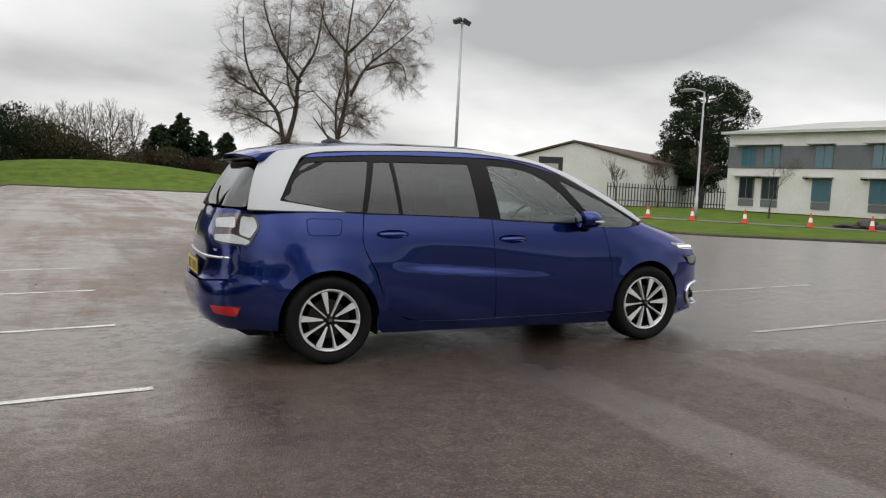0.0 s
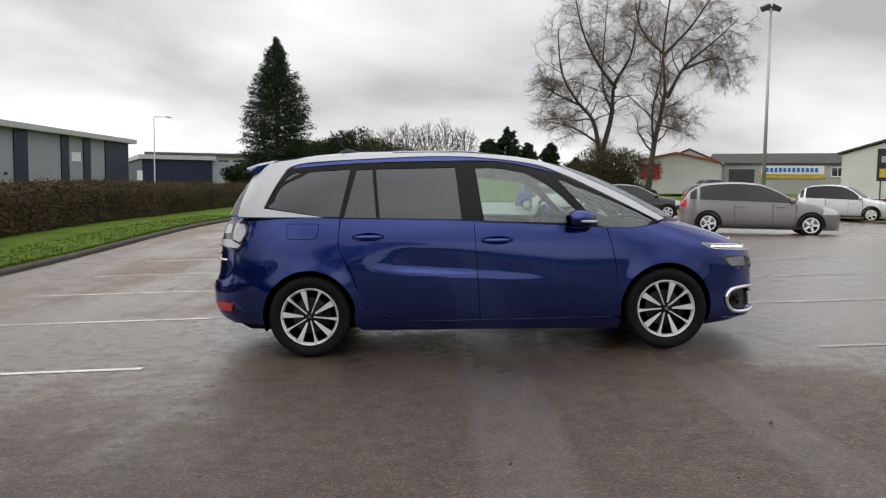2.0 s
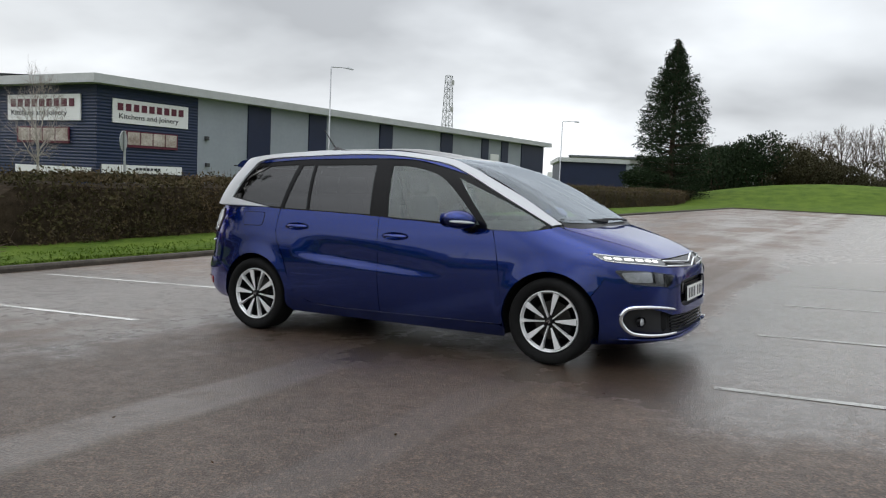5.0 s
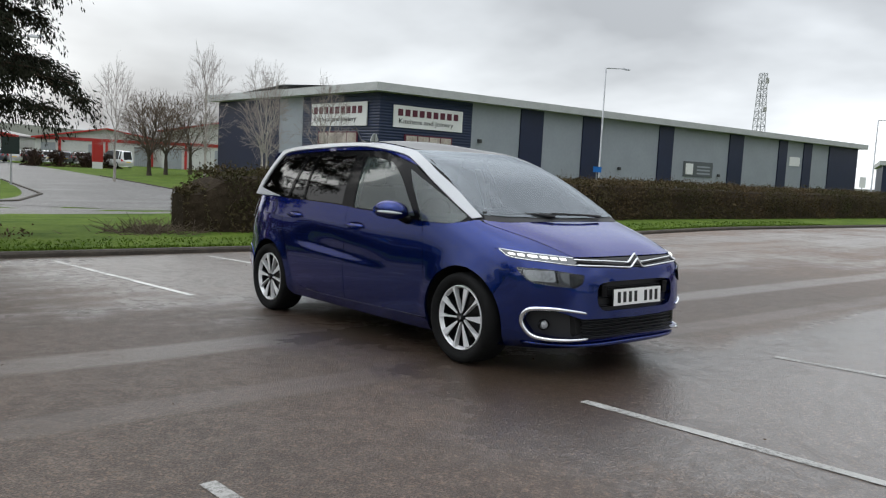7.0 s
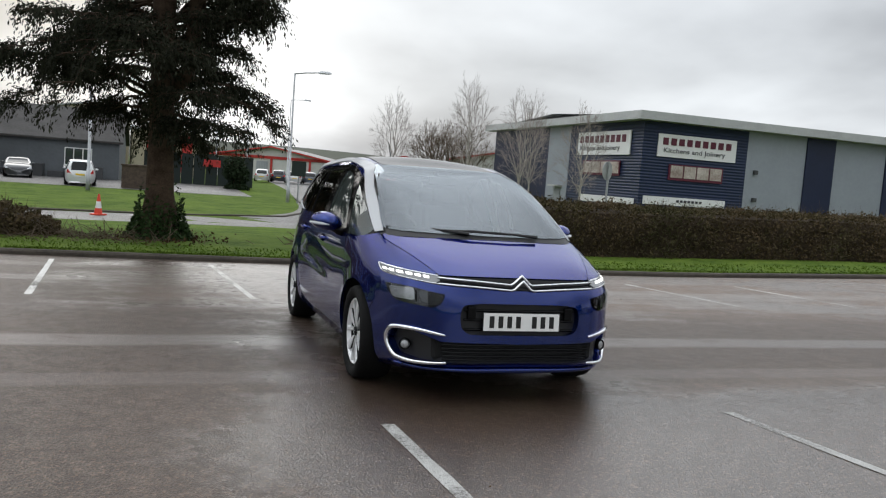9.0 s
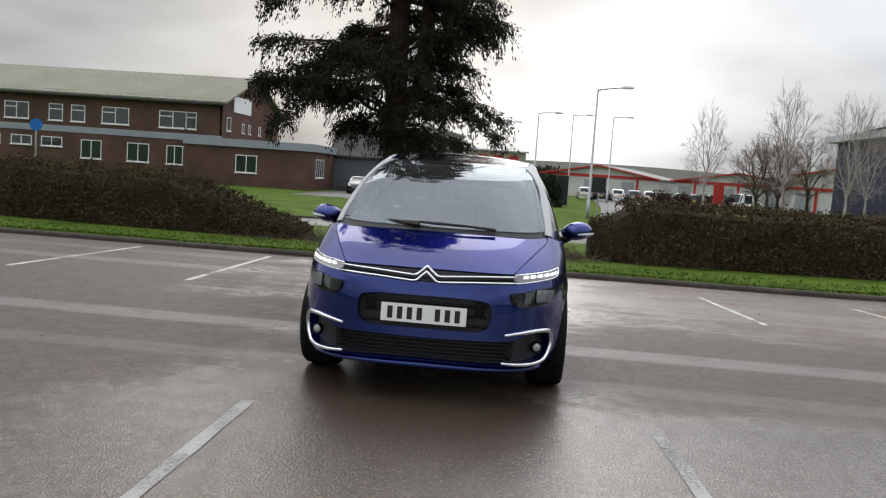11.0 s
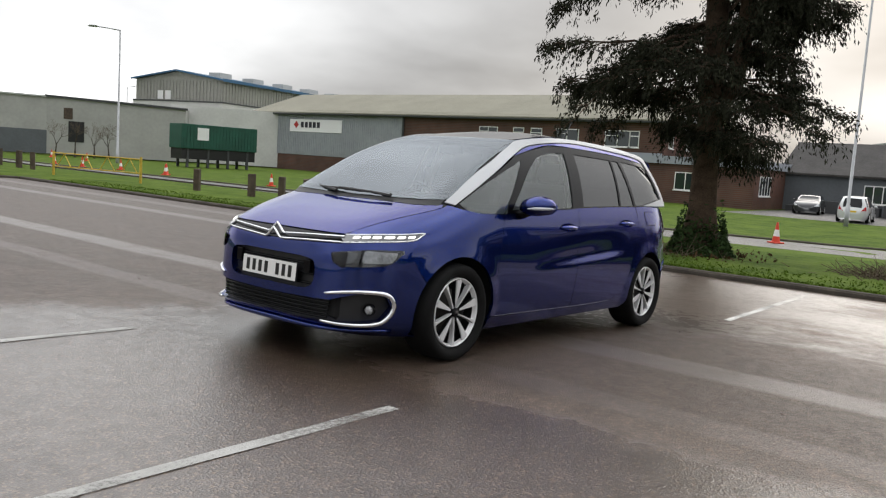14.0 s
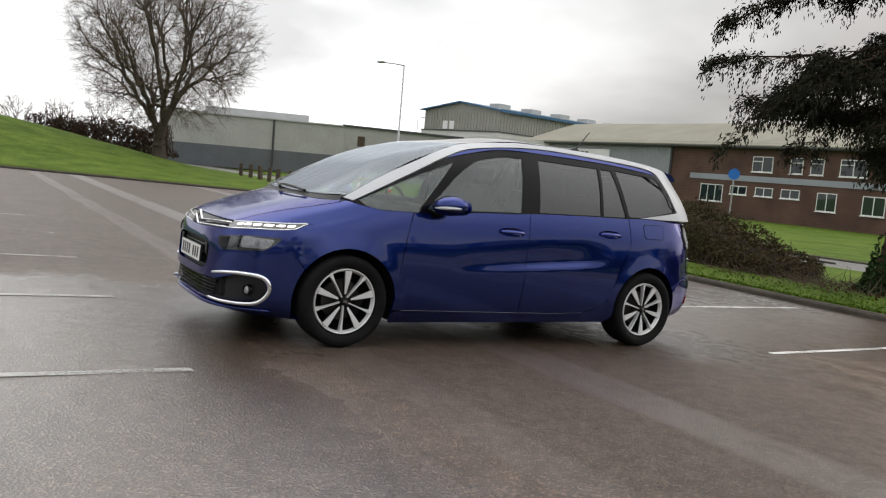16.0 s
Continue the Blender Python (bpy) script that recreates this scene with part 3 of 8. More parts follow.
def mounds(x, y):
    """Grassed banks at both ends of the car park and the far hills."""
    z = 2.3 * math.exp(-((x + 1) / 17) ** 2 - ((y - 80) / 11) ** 2) * ease(60, 72, y)
    z += 2.35 * ease(27, 44, -y) * ease(-14, 6, x) * (1 - ease(60, 90, x)) * (1 - ease(70, 84, -y))
    r = math.hypot(x, y)
    a = math.atan2(y, x)
    z += ease(350, 900, r) * (24 + 6 * math.sin(7 * a)) * max(0, -math.cos(a - .25)) ** 3
    return z


def turf(x, y):
    inside_park = PARK[0] - .1 < x < PARK[1] + .1 and PARK[2] - .1 < y < PARK[3] + .1
    return ground_z(x, y) + mounds(x, y) + (-.3 if inside_park else .09 + .02 * noise.noise((x * .6, y * .6, 0)))


def grid_mesh(name, xs, ys, fn, material):
    verts = [(x, y, fn(x, y)) for y in ys for x in xs]
    nx = len(xs)
    faces = [(j * nx + i, j * nx + i + 1, (j + 1) * nx + i + 1, (j + 1) * nx + i) for j in range(len(ys) - 1) for i in range(nx - 1)]
    return mesh_object(name, verts, faces, material, True)


def axis_steps(inner, lo, hi, step, far):
    v = list(np.arange(lo, hi + .01, step)) + list(inner)
    v += [s * f for f in far for s in (-1, 1)]
    v = sorted(round(float(q), 3) for q in v)
    return [q for i, q in enumerate(v) if i == 0 or q - v[i - 1] > .04]


FAR = (130, 170, 230, 320, 450, 600, 780, 950, 1300, 2200)
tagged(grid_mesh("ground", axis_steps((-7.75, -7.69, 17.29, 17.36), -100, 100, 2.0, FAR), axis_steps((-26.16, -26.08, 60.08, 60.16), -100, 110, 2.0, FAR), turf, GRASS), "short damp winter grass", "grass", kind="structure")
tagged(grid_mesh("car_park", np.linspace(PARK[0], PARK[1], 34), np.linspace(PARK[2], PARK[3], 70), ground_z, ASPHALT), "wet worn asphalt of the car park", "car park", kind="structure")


def strip(name, centre, width, lift, material, label, category, kind="structure", fn=ground_z):
    """A band along a line of points that follows the ground."""
    pts = smooth_line(centre, 8)
    verts, faces = [], []
    for i, p in enumerate(pts):
        a, b = Vector(pts[max(i - 1, 0)]), Vector(pts[min(i + 1, len(pts) - 1)])
        d = (b - a).normalized()
        w = width[0] + (width[1] - width[0]) * i / (len(pts) - 1) if isinstance(width, tuple) else width
        for s in (-1, -.33, .33, 1):
            x, y = p[0] - d.y * w / 2 * s, p[1] + d.x * w / 2 * s
            verts.append((x, y, fn(x, y) + lift))
    for i in range(len(pts) - 1):
        for k in range(3):
            a = i * 4 + k
            faces.append((a, a + 4, a + 5, a + 1))
    return tagged(mesh_object(name, verts, faces, material, True), label, category, kind=kind)


def kerb(name, line, out, high=.085):
    """A kerb: face, worn top and back, along a line; out: side of the turf."""
    pts = []
    for a, b in zip(line, line[1:]):
        n = max(1, int(math.dist(a, b) / 1.2))
        pts += [(a[0] + (b[0] - a[0]) * i / n, a[1] + (b[1] - a[1]) * i / n) for i in range(n)]
    pts.append(line[-1])
    verts, faces = [], []
    for i, p in enumerate(pts):
        a, b = Vector(pts[max(i - 1, 0)]), Vector(pts[min(i + 1, len(pts) - 1)])
        d = (b - a).normalized()
        nx, ny = -d.y * out, d.x * out
        z = ground_z(*p)
        wob = .008 * noise.noise((p[0] * 1.7, p[1] * 1.7, 3))
        for o, h in ((0, -.08), (.004, high - .03 + wob), (.03, high + wob), (.13, high + .004 + wob), (.135, -.1)):
            verts.append((p[0] + nx * o, p[1] + ny * o, z + h))
    for i in range(len(pts) - 1):
        for k in range(4):
            a = i * 5 + k
            q = (a, a + 5, a + 6, a + 1)
            faces.append(q if out < 0 else q[::-1])
    return tagged(mesh_object(name, verts, faces, KERB, False), "low dark concrete kerb", "kerb", kind="structure")


kerb("kerb_west", [(PARK[0], PARK[2]), (PARK[0], PARK[3])], 1)
kerb("kerb_east", [(PARK[1], PARK[2]), (PARK[1], PARK[3])], -1)
kerb("kerb_south", [(PARK[0], PARK[2]), (PARK[1], PARK[2])], -1)
kerb("kerb_north", [(PARK[0], PARK[3]), (PARK[1], PARK[3])], 1)

# roads beyond the verge
strip("road_west", [(-19.5, -90), (-18.6, -50), (-19.3, -30), (-21, -12), (-23.2, 0), (-25, 12), (-28, 40), (-31, 110)], 5.2, .095, ROAD, "damp grey estate road", "road")
strip("road_branch", [(-24.5, 4.5), (-31, 7.6), (-45, 9.6), (-72, 12), (-110, 14)], (9, 7), .105, ROAD, "damp grey side road", "road")
strip("yard", [(-47, -6), (-66, -6)], 18, .11, ROAD, "damp asphalt yard by a low shed", "yard")
strip("road_east", [(20, 38), (26, 29.5), (33.5, 21), (42, 10)], 3.2, .11, ROAD, "narrow damp road past a lawn", "road")
for nm, ln, sd in (("kerb_road", [(-22.2, -90), (-21.3, -50), (-22.0, -30), (-23.7, -12), (-25.6, -2), (-28, 2.6), (-33, 4.6), (-48, 6.0)], 1), ("kerb_road", [(-21.0, -10), (-20.4, -13), (-18.6, -20), (-16.9, -30), (-16, -50)], 1), ("kerb_road", [(-28.5, 11.5), (-36, 12.9), (-60, 15.2)], 1)):
    kerb(nm, ln, sd, .16)

# painted bay lines
def bay_line(x0, y0, x1, y1, w=.10, paint=None):
    n = 12
    verts, faces = [], []
    d = Vector((x1 - x0, y1 - y0)).normalized()
    for i in range(n + 1):
        x, y = x0 + (x1 - x0) * i / n, y0 + (y1 - y0) * i / n
        for s in (-1, 1):
            j = .010 * noise.noise((x * 5, y * 5, s))
            px, py = x - d.y * (w / 2 + j) * s, y + d.x * (w / 2 + j) * s
            verts.append((px, py, ground_z(px, py) + .004))
    faces = [(2 * i, 2 * i + 1, 2 * i + 3, 2 * i + 2)[::-1] for i in range(n)]
    return tagged(mesh_object("bay_line", verts, faces, paint or LINE), "worn white painted parking bay line", "line", "parking bay lines", "structure")


for k in range(-2, 5):
    y = -1.15 + 2.37 * k
    bay_line(-2.66 - .13 * max(k, 0), y, -7.0 if k < 2 else -5.9, y - .30 if k < 2 else y - .18, .075)
for k in range(-3, 4):
    y = -.93 + 2.33 * k
    bay_line(2.62 - .06 * max(k, 0), y, 6.1, y + .12, .075, LINE_WORN)

# ---------------------------------------------------------------- the people carrier
CAR = Matrix.Rotation(radians(-1.95), 4, "Y")     # the car park climbs towards the car's nose


def p_of(x, z):
    """The wrap coordinate of a flank point at the front."""
    n = max((x - .9) / (F_LOW(z) - .9), 0)
    if n <= .8037:
        return 2 - n / .8037
    return max(1 - min(n, 1) ** 2.6, 0) ** (1 / 4.5) / .83


def p_rear(x, z):
    n = max((-x - 1.2) / (R_LOW(z) - 1.2), 0)
    if n <= .8037:
        return 2 - n / .8037
    return max(1 - min(n, 1) ** 2.6, 0) ** (1 / 4.5) / .83


def arc(cx, cz, r, a0, a1, n=18):
    return [(cx + r * math.cos(radians(a0 + (a1 - a0) * i / n)), cz + r * math.sin(radians(a0 + (a1 - a0) * i / n))) for i in range(n + 1)]


ROOF_EDGE = Curve(-1.95, 1.52, -1.5, 1.578, -1.0, 1.606, -.24, 1.604, .35, 1.545, .42, 1.533)


def roof(x, y):
    ze = ROOF_EDGE(x)
    ye = half_width(x, ze, TOP)
    k = min(max((.42 - x) / .7, 0), 1)
    return (x, y, ze + .042 * k * k * (3 - 2 * k) * (1 - min(abs(y) / ye, 1) ** 2))


def make_wheel(parent, name, x, y, side, turn):
    """side -1: outer face towards -y."""
    w = new(name)
    w.parent = parent
    w.matrix_local = pose(x, y, .325, 0, 0, 0 if side < 0 else 180) @ pose(0, 0, 0, 0, turn, 0)
    tagged(w, "alloy wheel with a black road tyre")
    # outer face looks to -y; the rim face lies at y = -0.02
    prof = [(.228, .02), (.236, -.012), (.250, -.030), (.280, -.040), (.305, -.036), (.318, -.018), (.323, .012), (.324, .06), (.3245, .10), (.324, .14), (.321, .18), (.310, .20), (.28, .212), (.23, .20)]
    part("tyre", fix_normals(lathe(bmesh.new(), prof, 56, "y")), RUBBER, w, "black rubber tyre", True)
    bm = bmesh.new()
    lathe(bm, [(.229, .03), (.231, -.010), (.2275, -.019), (.2215, -.019), (.218, .0), (.208, .012)], 56, "y")
    part("rim", fix_normals(bm), ALLOY, w, "machined alloy rim", True)
    part("barrel", fix_normals(lathe(bmesh.new(), [(.208, .010), (.20, .04), (.19, .12), (.10, .13), (.0, .13)], 40, "y")), ALLOY_BLACK, w, "", True)
    part("brake_disc", fix_normals(lathe(bmesh.new(), [(.0, .07), (.145, .07), (.145, .09), (.0, .09)], 36, "y")), STEEL, w, "worn steel brake disc")
    box_part("brake_caliper", .09, .045, -.06, .165, .12, .06, ALLOY_BLACK, w, "", .012)

    def spoke(a, r0, r1, w0, w1, front, back, bend, flare=1.0):
        bm = bmesh.new()
        rows = []
        for i in range(9):
            t = i / 8
            r = r0 + (r1 - r0) * t
            hw = w0 + (w1 - w0) * t ** flare
            yy = front + bend * (1 - t) ** 2
            rows.append([bm.verts.new(v) for v in ((r, yy, -hw), (r, yy, hw), (r, back, hw * 1.15), (r, back, -hw * 1.15))])
        for p, q in zip(rows, rows[1:]):
            for k in range(4):
                bm.faces.new((p[k], p[(k + 1) % 4], q[(k + 1) % 4], q[k]))
        bm.faces.new(rows[0]), bm.faces.new(rows[-1])
        bmesh.ops.transform(bm, matrix=Matrix.Rotation(a, 4, "Y"), verts=bm.verts)
        return fix_normals(bm)

    for k in range(5):
        a = 2 * math.pi * k / 5
        part("spoke", spoke(a, .030, .2225, .0040, .0150, -.016, .022, .014, 5.0), ALLOY, w)
        part("spoke_insert", spoke(a + math.pi / 5, .034, .217, .0075, .0215, -.007, .022, .014), ALLOY_BLACK, w, "black spoke insert")
        part("twin_spoke", spoke(a + math.pi / 5 - .012, .050, .2145, .0055, .0205, -.0165, -.004, .012), ALLOY, w)
        # a slim bright rib runs beside the broad blade, parted from it by a black groove
        part("spoke_rib", spoke(a + math.pi / 5 + .098, .060, .2140, .0010, .0024, -.0165, -.004, .012), ALLOY, w)
    part("hub_cap", fix_normals(lathe(bmesh.new(), [(.0, -.016), (.026, -.016), (.031, -.010), (.033, .03)], 24, "y")), ALLOY_BLACK, w, "black centre cap", True)
    bm = bmesh.new()
    for dz in (.004, -.008):
        for s in (-1, 1):
            tube(bm, [(0, -.018, dz + .010), (s * .014, -.018, dz - .002)], .0028, 4)
    part("cap_mark", bm, CHROME, w)
    return w


def make_car():
    car = empty("people_carrier", CAR, label="metallic blue people carrier with silver roof arches on wet asphalt", category="car")
    out = (0, 0, .7)

    def flip(fn, s):
        return lambda a, b: (lambda q: (q[0], s * q[1], q[2]))(fn(a, b))

    arch_r, cf, cr = .372, 1.42, -1.42
    for s in (-1, 1):
        low, top_ = flip(side_low, s), flip(side_top, s)
        # doors
        front = smooth_line([(-.0965, 1.055), (.40, 1.022), (.944, .982)], 6) + smooth_line([(.951, .965), (.986, .838), (1.024, .60), (1.050, .32), (1.034, .272)], 5) + [(-.0625, .268)]
        dish = lambda hx, hz: [(hx + .128 * math.cos(q), hz + .033 * math.sin(q)) for q in np.linspace(0, 2 * math.pi, 25)[:-1]]
        panel("front_door", front, low, PAINT, car, .025, 0, .024, holes=(dish(.079, .902),), out=out)
        rear = [(-.1015, 1.055), (-.0675, .268)] + smooth_line([(-.60, .285), (-.80, .306), (-.965, .396), (-1.03, .54), (-1.072, .675), (-1.14, .80), (-1.172, .906), (-1.162, 1.03), (-1.15, 1.098)], 5) + smooth_line([(-1.15, 1.098), (-.62, 1.083), (-.1015, 1.055)], 5)[1:-1]
        panel("rear_door", rear, low, PAINT, car, .025, 0, .024, holes=(dish(-.94, .949),), out=out)
        # sill
        panel("sill", [(-1.045, .235), (-1.0, .20), (1.04, .168), (1.052, .25), (1.02, .262), (-.60, .278), (-.82, .300), (-.985, .40), (-1.035, .39), (-1.062, .34), (-1.062, .26)], low, PAINT, car, .02, -.004, out=out)
        part("sill_trim", tube(bmesh.new(), [(x, s * (half_width(x, .268, LOW) + .003), .2725 + (.0 if x > -.4 else .012 * (-x - .4) / .3)) for x in np.linspace(1.02, -.72, 14)], .0012, 5), TRIM_GREY, car, "thin bright sill line")
        # front wing, in wrap coordinates
        wing = [(p_of(.955, .982), .982), (p_of(.99, .838), .838), (p_of(1.028, .60), .60), (p_of(1.055, .30), .30), (p_of(1.062, .235), .235)]
        wing += [(p_of(x, z), z) for x, z in arc(cf, .325, arch_r, 194, 34)]
        wing += [(p_of(1.845, .70), .70), (p_of(1.80, .77), .77), (1.19, .838), (1.0, .826), (.72, .803)]
        wing += smooth_line([(.722, .815), (.86, .90), (.99, .97), (1.04, 1.0)], 4) + [(p_of(1.43, 1.02), 1.02), (p_of(1.36, 1.0), 1.0), (p_of(1.2, .978), .978)]
        panel("front_wing", wing, lambda a, b: wrap(a * s, b), PAINT, car, .02, out=out)
        # rear quarter, in wrap coordinates of the tail
        quarter = [(-1.160, 1.104), (-1.170, 1.03), (-1.181, .906), (-1.149, .80), (-1.080, .675), (-1.038, .54), (-.972, .396), (-1.0, .372)]
        quarter += [(x, z) for x, z in arc(cr, .325, arch_r, 4, 152)]
        quarter += [(-1.80, .52), (-1.90, .56), (-2.03, .585), (-2.04, .74), (-2.03, .85), (-1.985, .93), (-1.955, 1.02), (-1.99, 1.09), (-1.98, 1.118), (-1.5, 1.113)]
        panel("rear_quarter", quarter, low, PAINT, car, .02, out=out)
        panel("flap_gap", rounded([(-1.590, 1.067), (-1.320, 1.063), (-1.340, .940), (-1.580, .940)], .033), low, DARK, car, .004, .0014, out=out)
        panel("fuel_flap", rounded([(-1.585, 1.062), (-1.325, 1.058), (-1.345, .945), (-1.575, .945)], .03), low, PAINT, car, .004, .0025, out=out)
        # window band
        g_f = rounded(smooth_line([(-.075, 1.482), (.12, 1.472), (.34, 1.424), (.475, 1.348), (.59, 1.258)], 4) + [(.832, 1.016), (-.018, 1.056)], .012, 2)
        g_a = smooth_line([(.575, 1.384), (.868, 1.262), (1.12, 1.15), (1.345, 1.035)], 4) + rounded([(1.32, 1.0), (1.21, .980), (.905, .986), (.868, 1.02)], .02, 2)
        g_r = [(-.875, 1.488), (-.238, 1.488), (-.197, 1.072), (-.845, 1.096)]
        g_s = [(-1.03, 1.484), (-.905, 1.488), (-.872, 1.097), (-1.13, 1.106)]
        g_q = rounded([(-1.742, 1.198), (-1.60, 1.432), (-1.545, 1.472), (-1.078, 1.492), (-1.166, 1.112), (-1.30, 1.117)], [.03, .04, .05, .015, .015, .0])
        frame_out = [(-1.765, 1.185), (-1.625, 1.435), (-1.56, 1.502), (-1.0, 1.534), (-.24, 1.537), (.13, 1.523), (.40, 1.466), (.62, 1.406), (.88, 1.278), (1.385, 1.025), (1.34, .984), (1.2, .968), (.91, .974), (.40, 1.018), (-.10, 1.052), (-.62, 1.080), (-1.16, 1.096), (-1.31, 1.106)]
        panel("window_surround", frame_out, top_, GLOSS_BLACK, car, .03, .0, holes=(g_f, g_a, g_r, g_s, g_q), out=out, label="gloss black window surround")
        for nm, g, mt, lb in (("front_door_window", g_f, GLASS, "clear side window"), ("quarter_light", g_a, GLASS, "clear front quarter light"), ("rear_door_window", g_r, PRIVACY, "dark privacy glass"), ("rear_door_light", g_s, PRIVACY, "dark privacy glass"), ("rear_quarter_window", g_q, PRIVACY, "dark privacy glass")):
            panel(nm, g, top_, mt, car, 0, -.006, .06, out=out, label=lb)
        # painted cant rail and the silver arch above it
        rail = smooth_line([(-1.56, 1.505), (-1.0, 1.538), (-.24, 1.541), (.13, 1.527), (.40, 1.470), (.62, 1.409)], 4) + smooth_line([(.62, 1.412), (.35, 1.503), (-.24, 1.570), (-1.0, 1.562), (-1.50, 1.532)], 4)
        panel("cant_rail", rail, top_, PAINT, car, .02, .002, out=out)
        arch = smooth_line([(1.445, 1.032), (1.12, 1.224), (.881, 1.344), (.65, 1.450), (.35, 1.542), (-.24, 1.602), (-1.0, 1.604), (-1.5, 1.576), (-1.80, 1.535)], 5) + smooth_line([(-1.84, 1.50), (-1.90, 1.40), (-1.955, 1.25), (-1.985, 1.124)], 4) + [(-1.292, 1.110), (-1.77, 1.188)] + smooth_line([(-1.77, 1.188), (-1.632, 1.438), (-1.50, 1.535), (-1.0, 1.565), (-.24, 1.573), (.35, 1.506), (.62, 1.415), (.868, 1.292), (1.385, 1.021)], 5)[1:]
        panel("pillar_seal", smooth_line([(1.462, 1.030), (1.12, 1.246), (.881, 1.364), (.65, 1.466), (.35, 1.548)], 5) + [(.35, 1.52), (.65, 1.42), (1.12, 1.18), (1.41, 1.02)], top_, GLOSS_BLACK, car, .03, .001, out=out)
        panel("roof_arch", arch, top_, SILVER, car, .03, .010, out=out, label="satin silver roof arch and pillar")
        # door handles
        for hx, hz in ((-.94, .949), (.079, .902)):
            hd = new("door_handle")
            hd.parent = car
            y0 = half_width(hx, hz, LOW)
            bm = bmesh.new()
            tube(bm, [(hx - .115, s * (y0 - .004), hz), (hx - .10, s * (y0 + .016), hz + .002), (hx - .04, s * (y0 + .028), hz + .004), (hx + .05, s * (y0 + .028), hz + .004), (hx + .10, s * (y0 + .016), hz + .002), (hx + .118, s * (y0 - .004), hz)], [.012, .017, .019, .019, .016, .010], 8, True, .62)
            part("grip", bm, PAINT, hd, "", True)
            def hollow(p, q, hx=hx, hz=hz):
                v = low(p, q)
                deep = max(0, 1 - ((p - hx) / .128) ** 2 - ((q - hz) / .033) ** 2) ** .6
                return (v[0], v[1] - s * .030 * deep, v[2])
            panel("recess", dish(hx, hz), hollow, PAINT, hd, .004, 0, .012, out=out)
        # mirror
        mi = new("door_mirror")
        mi.parent = car
        tagged(mi, "blue door mirror with a clear indicator strip")
        bm = bmesh.new()
        bmesh.ops.create_icosphere(bm, subdivisions=3, radius=1)
        for v in bm.verts:
            x, y, z = v.co
            v.co = (.715 + x * .13 - .02 * y, s * (.985 + y * .12), 1.052 + z * (.080 if z > 0 else .066) + .012 * y)
            if v.co.x < .635:
                v.co.x = .635 + (v.co.x - .635) * .12
        part("housing", fix_normals(bm), PAINT, mi, "", True)
        bm = bmesh.new()
        tube(bm, [(.80, s * .84, .975), (.775, s * .90, .988), (.745, s * .955, 1.02)], [.045, .036, .035], 10, True, .6)
        part("arm", bm, GLOSS_BLACK, mi, "", True)
        bm = bmesh.new()
        tube(bm, [(.715 + .134 * math.cos(q) - .02 * math.sin(q), s * (.985 + .124 * math.sin(q)), 1.036 + .012 * math.sin(q)) for q in np.linspace(.0, 1.5, 8)], [.004, .008, .011, .012, .012, .011, .010, .005], 6)
        part("indicator", bm, CLEAR_LENS, mi, "clear indicator strip")
        bm = bmesh.new()
        bmesh.ops.create_circle(bm, cap_ends=True, segments=24, radius=1, matrix=Matrix.Translation((.622, s * .985, 1.054)) @ Vector((-1, -s * .28, -.16)).to_track_quat("Z", "Y").to_matrix().to_4x4() @ Matrix.Diagonal((.094, .058, 1, 1)))
        part("mirror_glass", bm, mirror_mat, mi, "mirror glass")
        # wheel arch liners
        for cx in (cf, cr):
            bm = bmesh.new()
            ring = arc(cx, .325, .402, -20, 200, 20)
            a = [bm.verts.new((x, s * .60, z)) for x, z in ring]
            b = [bm.verts.new((x, s * (half_width(x, max(z, .2), LOW) - .02), z)) for x, z in ring]
            for i in range(len(ring) - 1):
                bm.faces.new((a[i], a[i + 1], b[i + 1], b[i]))
            bm.faces.new(a)
            part("arch_liner", bm, DARK, car, "black wheel arch liner")
        # headlamp cluster
        hl = new("headlamp")
        hl.parent = car
        tagged(hl, "slim lit daytime strip over a clear headlamp")
        fw = lambda a, b, s=s: wrap(a * s, b)
        panel("daytime_lamp", [(1.160, .838), (.715, .797), (.70, .772), (.735, .757), (1.06, .783), (1.132, .795)], fw, SMOKE, hl, .012, .003, .05, out=out)
        for i in range(6):
            c = .80 + i * .058
            zz = .778 + (c - .72) * .075
            panel("led", rounded([(c - .022, zz - .006), (c + .022, zz - .003), (c + .022, zz + .011), (c - .022, zz + .008)], .008, 2), fw, LED, hl, .004, .007, .02, out=out)
        part("bright_edge", tube(bmesh.new(), [Vector(wrap(s * a, b)) + Vector((.005, 0, 0)) for a, b in smooth_line([(.71, .799), (.85, .810), (1.0, .823), (1.10, .833), (1.158, .838), (1.150, .815), (1.130, .794), (1.06, .782), (.95, .772), (.80, .758), (.70, .752)], 3)], .0042, 6), CHROME, hl)
        lamp_o = rounded([(1.11, .728), (.93, .724), (.675, .690), (.70, .635), (.76, .607), (.93, .618), (1.02, .632)], [.04, .04, .05, .04, .05, .04, .04])
        panel("lamp_bowl", lamp_o, fw, LAMP_IN, hl, .03, .002, .045, out=out, label="clear headlamp with bright reflector")
        panel("lamp_glass", lamp_o, fw, LAMP_GLASS, hl, 0, .014, .045, out=out, label="clear lamp glass")
        panel("lamp_surround", rounded([(.80, .703), (.665, .690), (.695, .632), (.76, .605), (.79, .607)], .02), fw, GLOSS_BLACK, hl, .01, .006, .04, out=out)
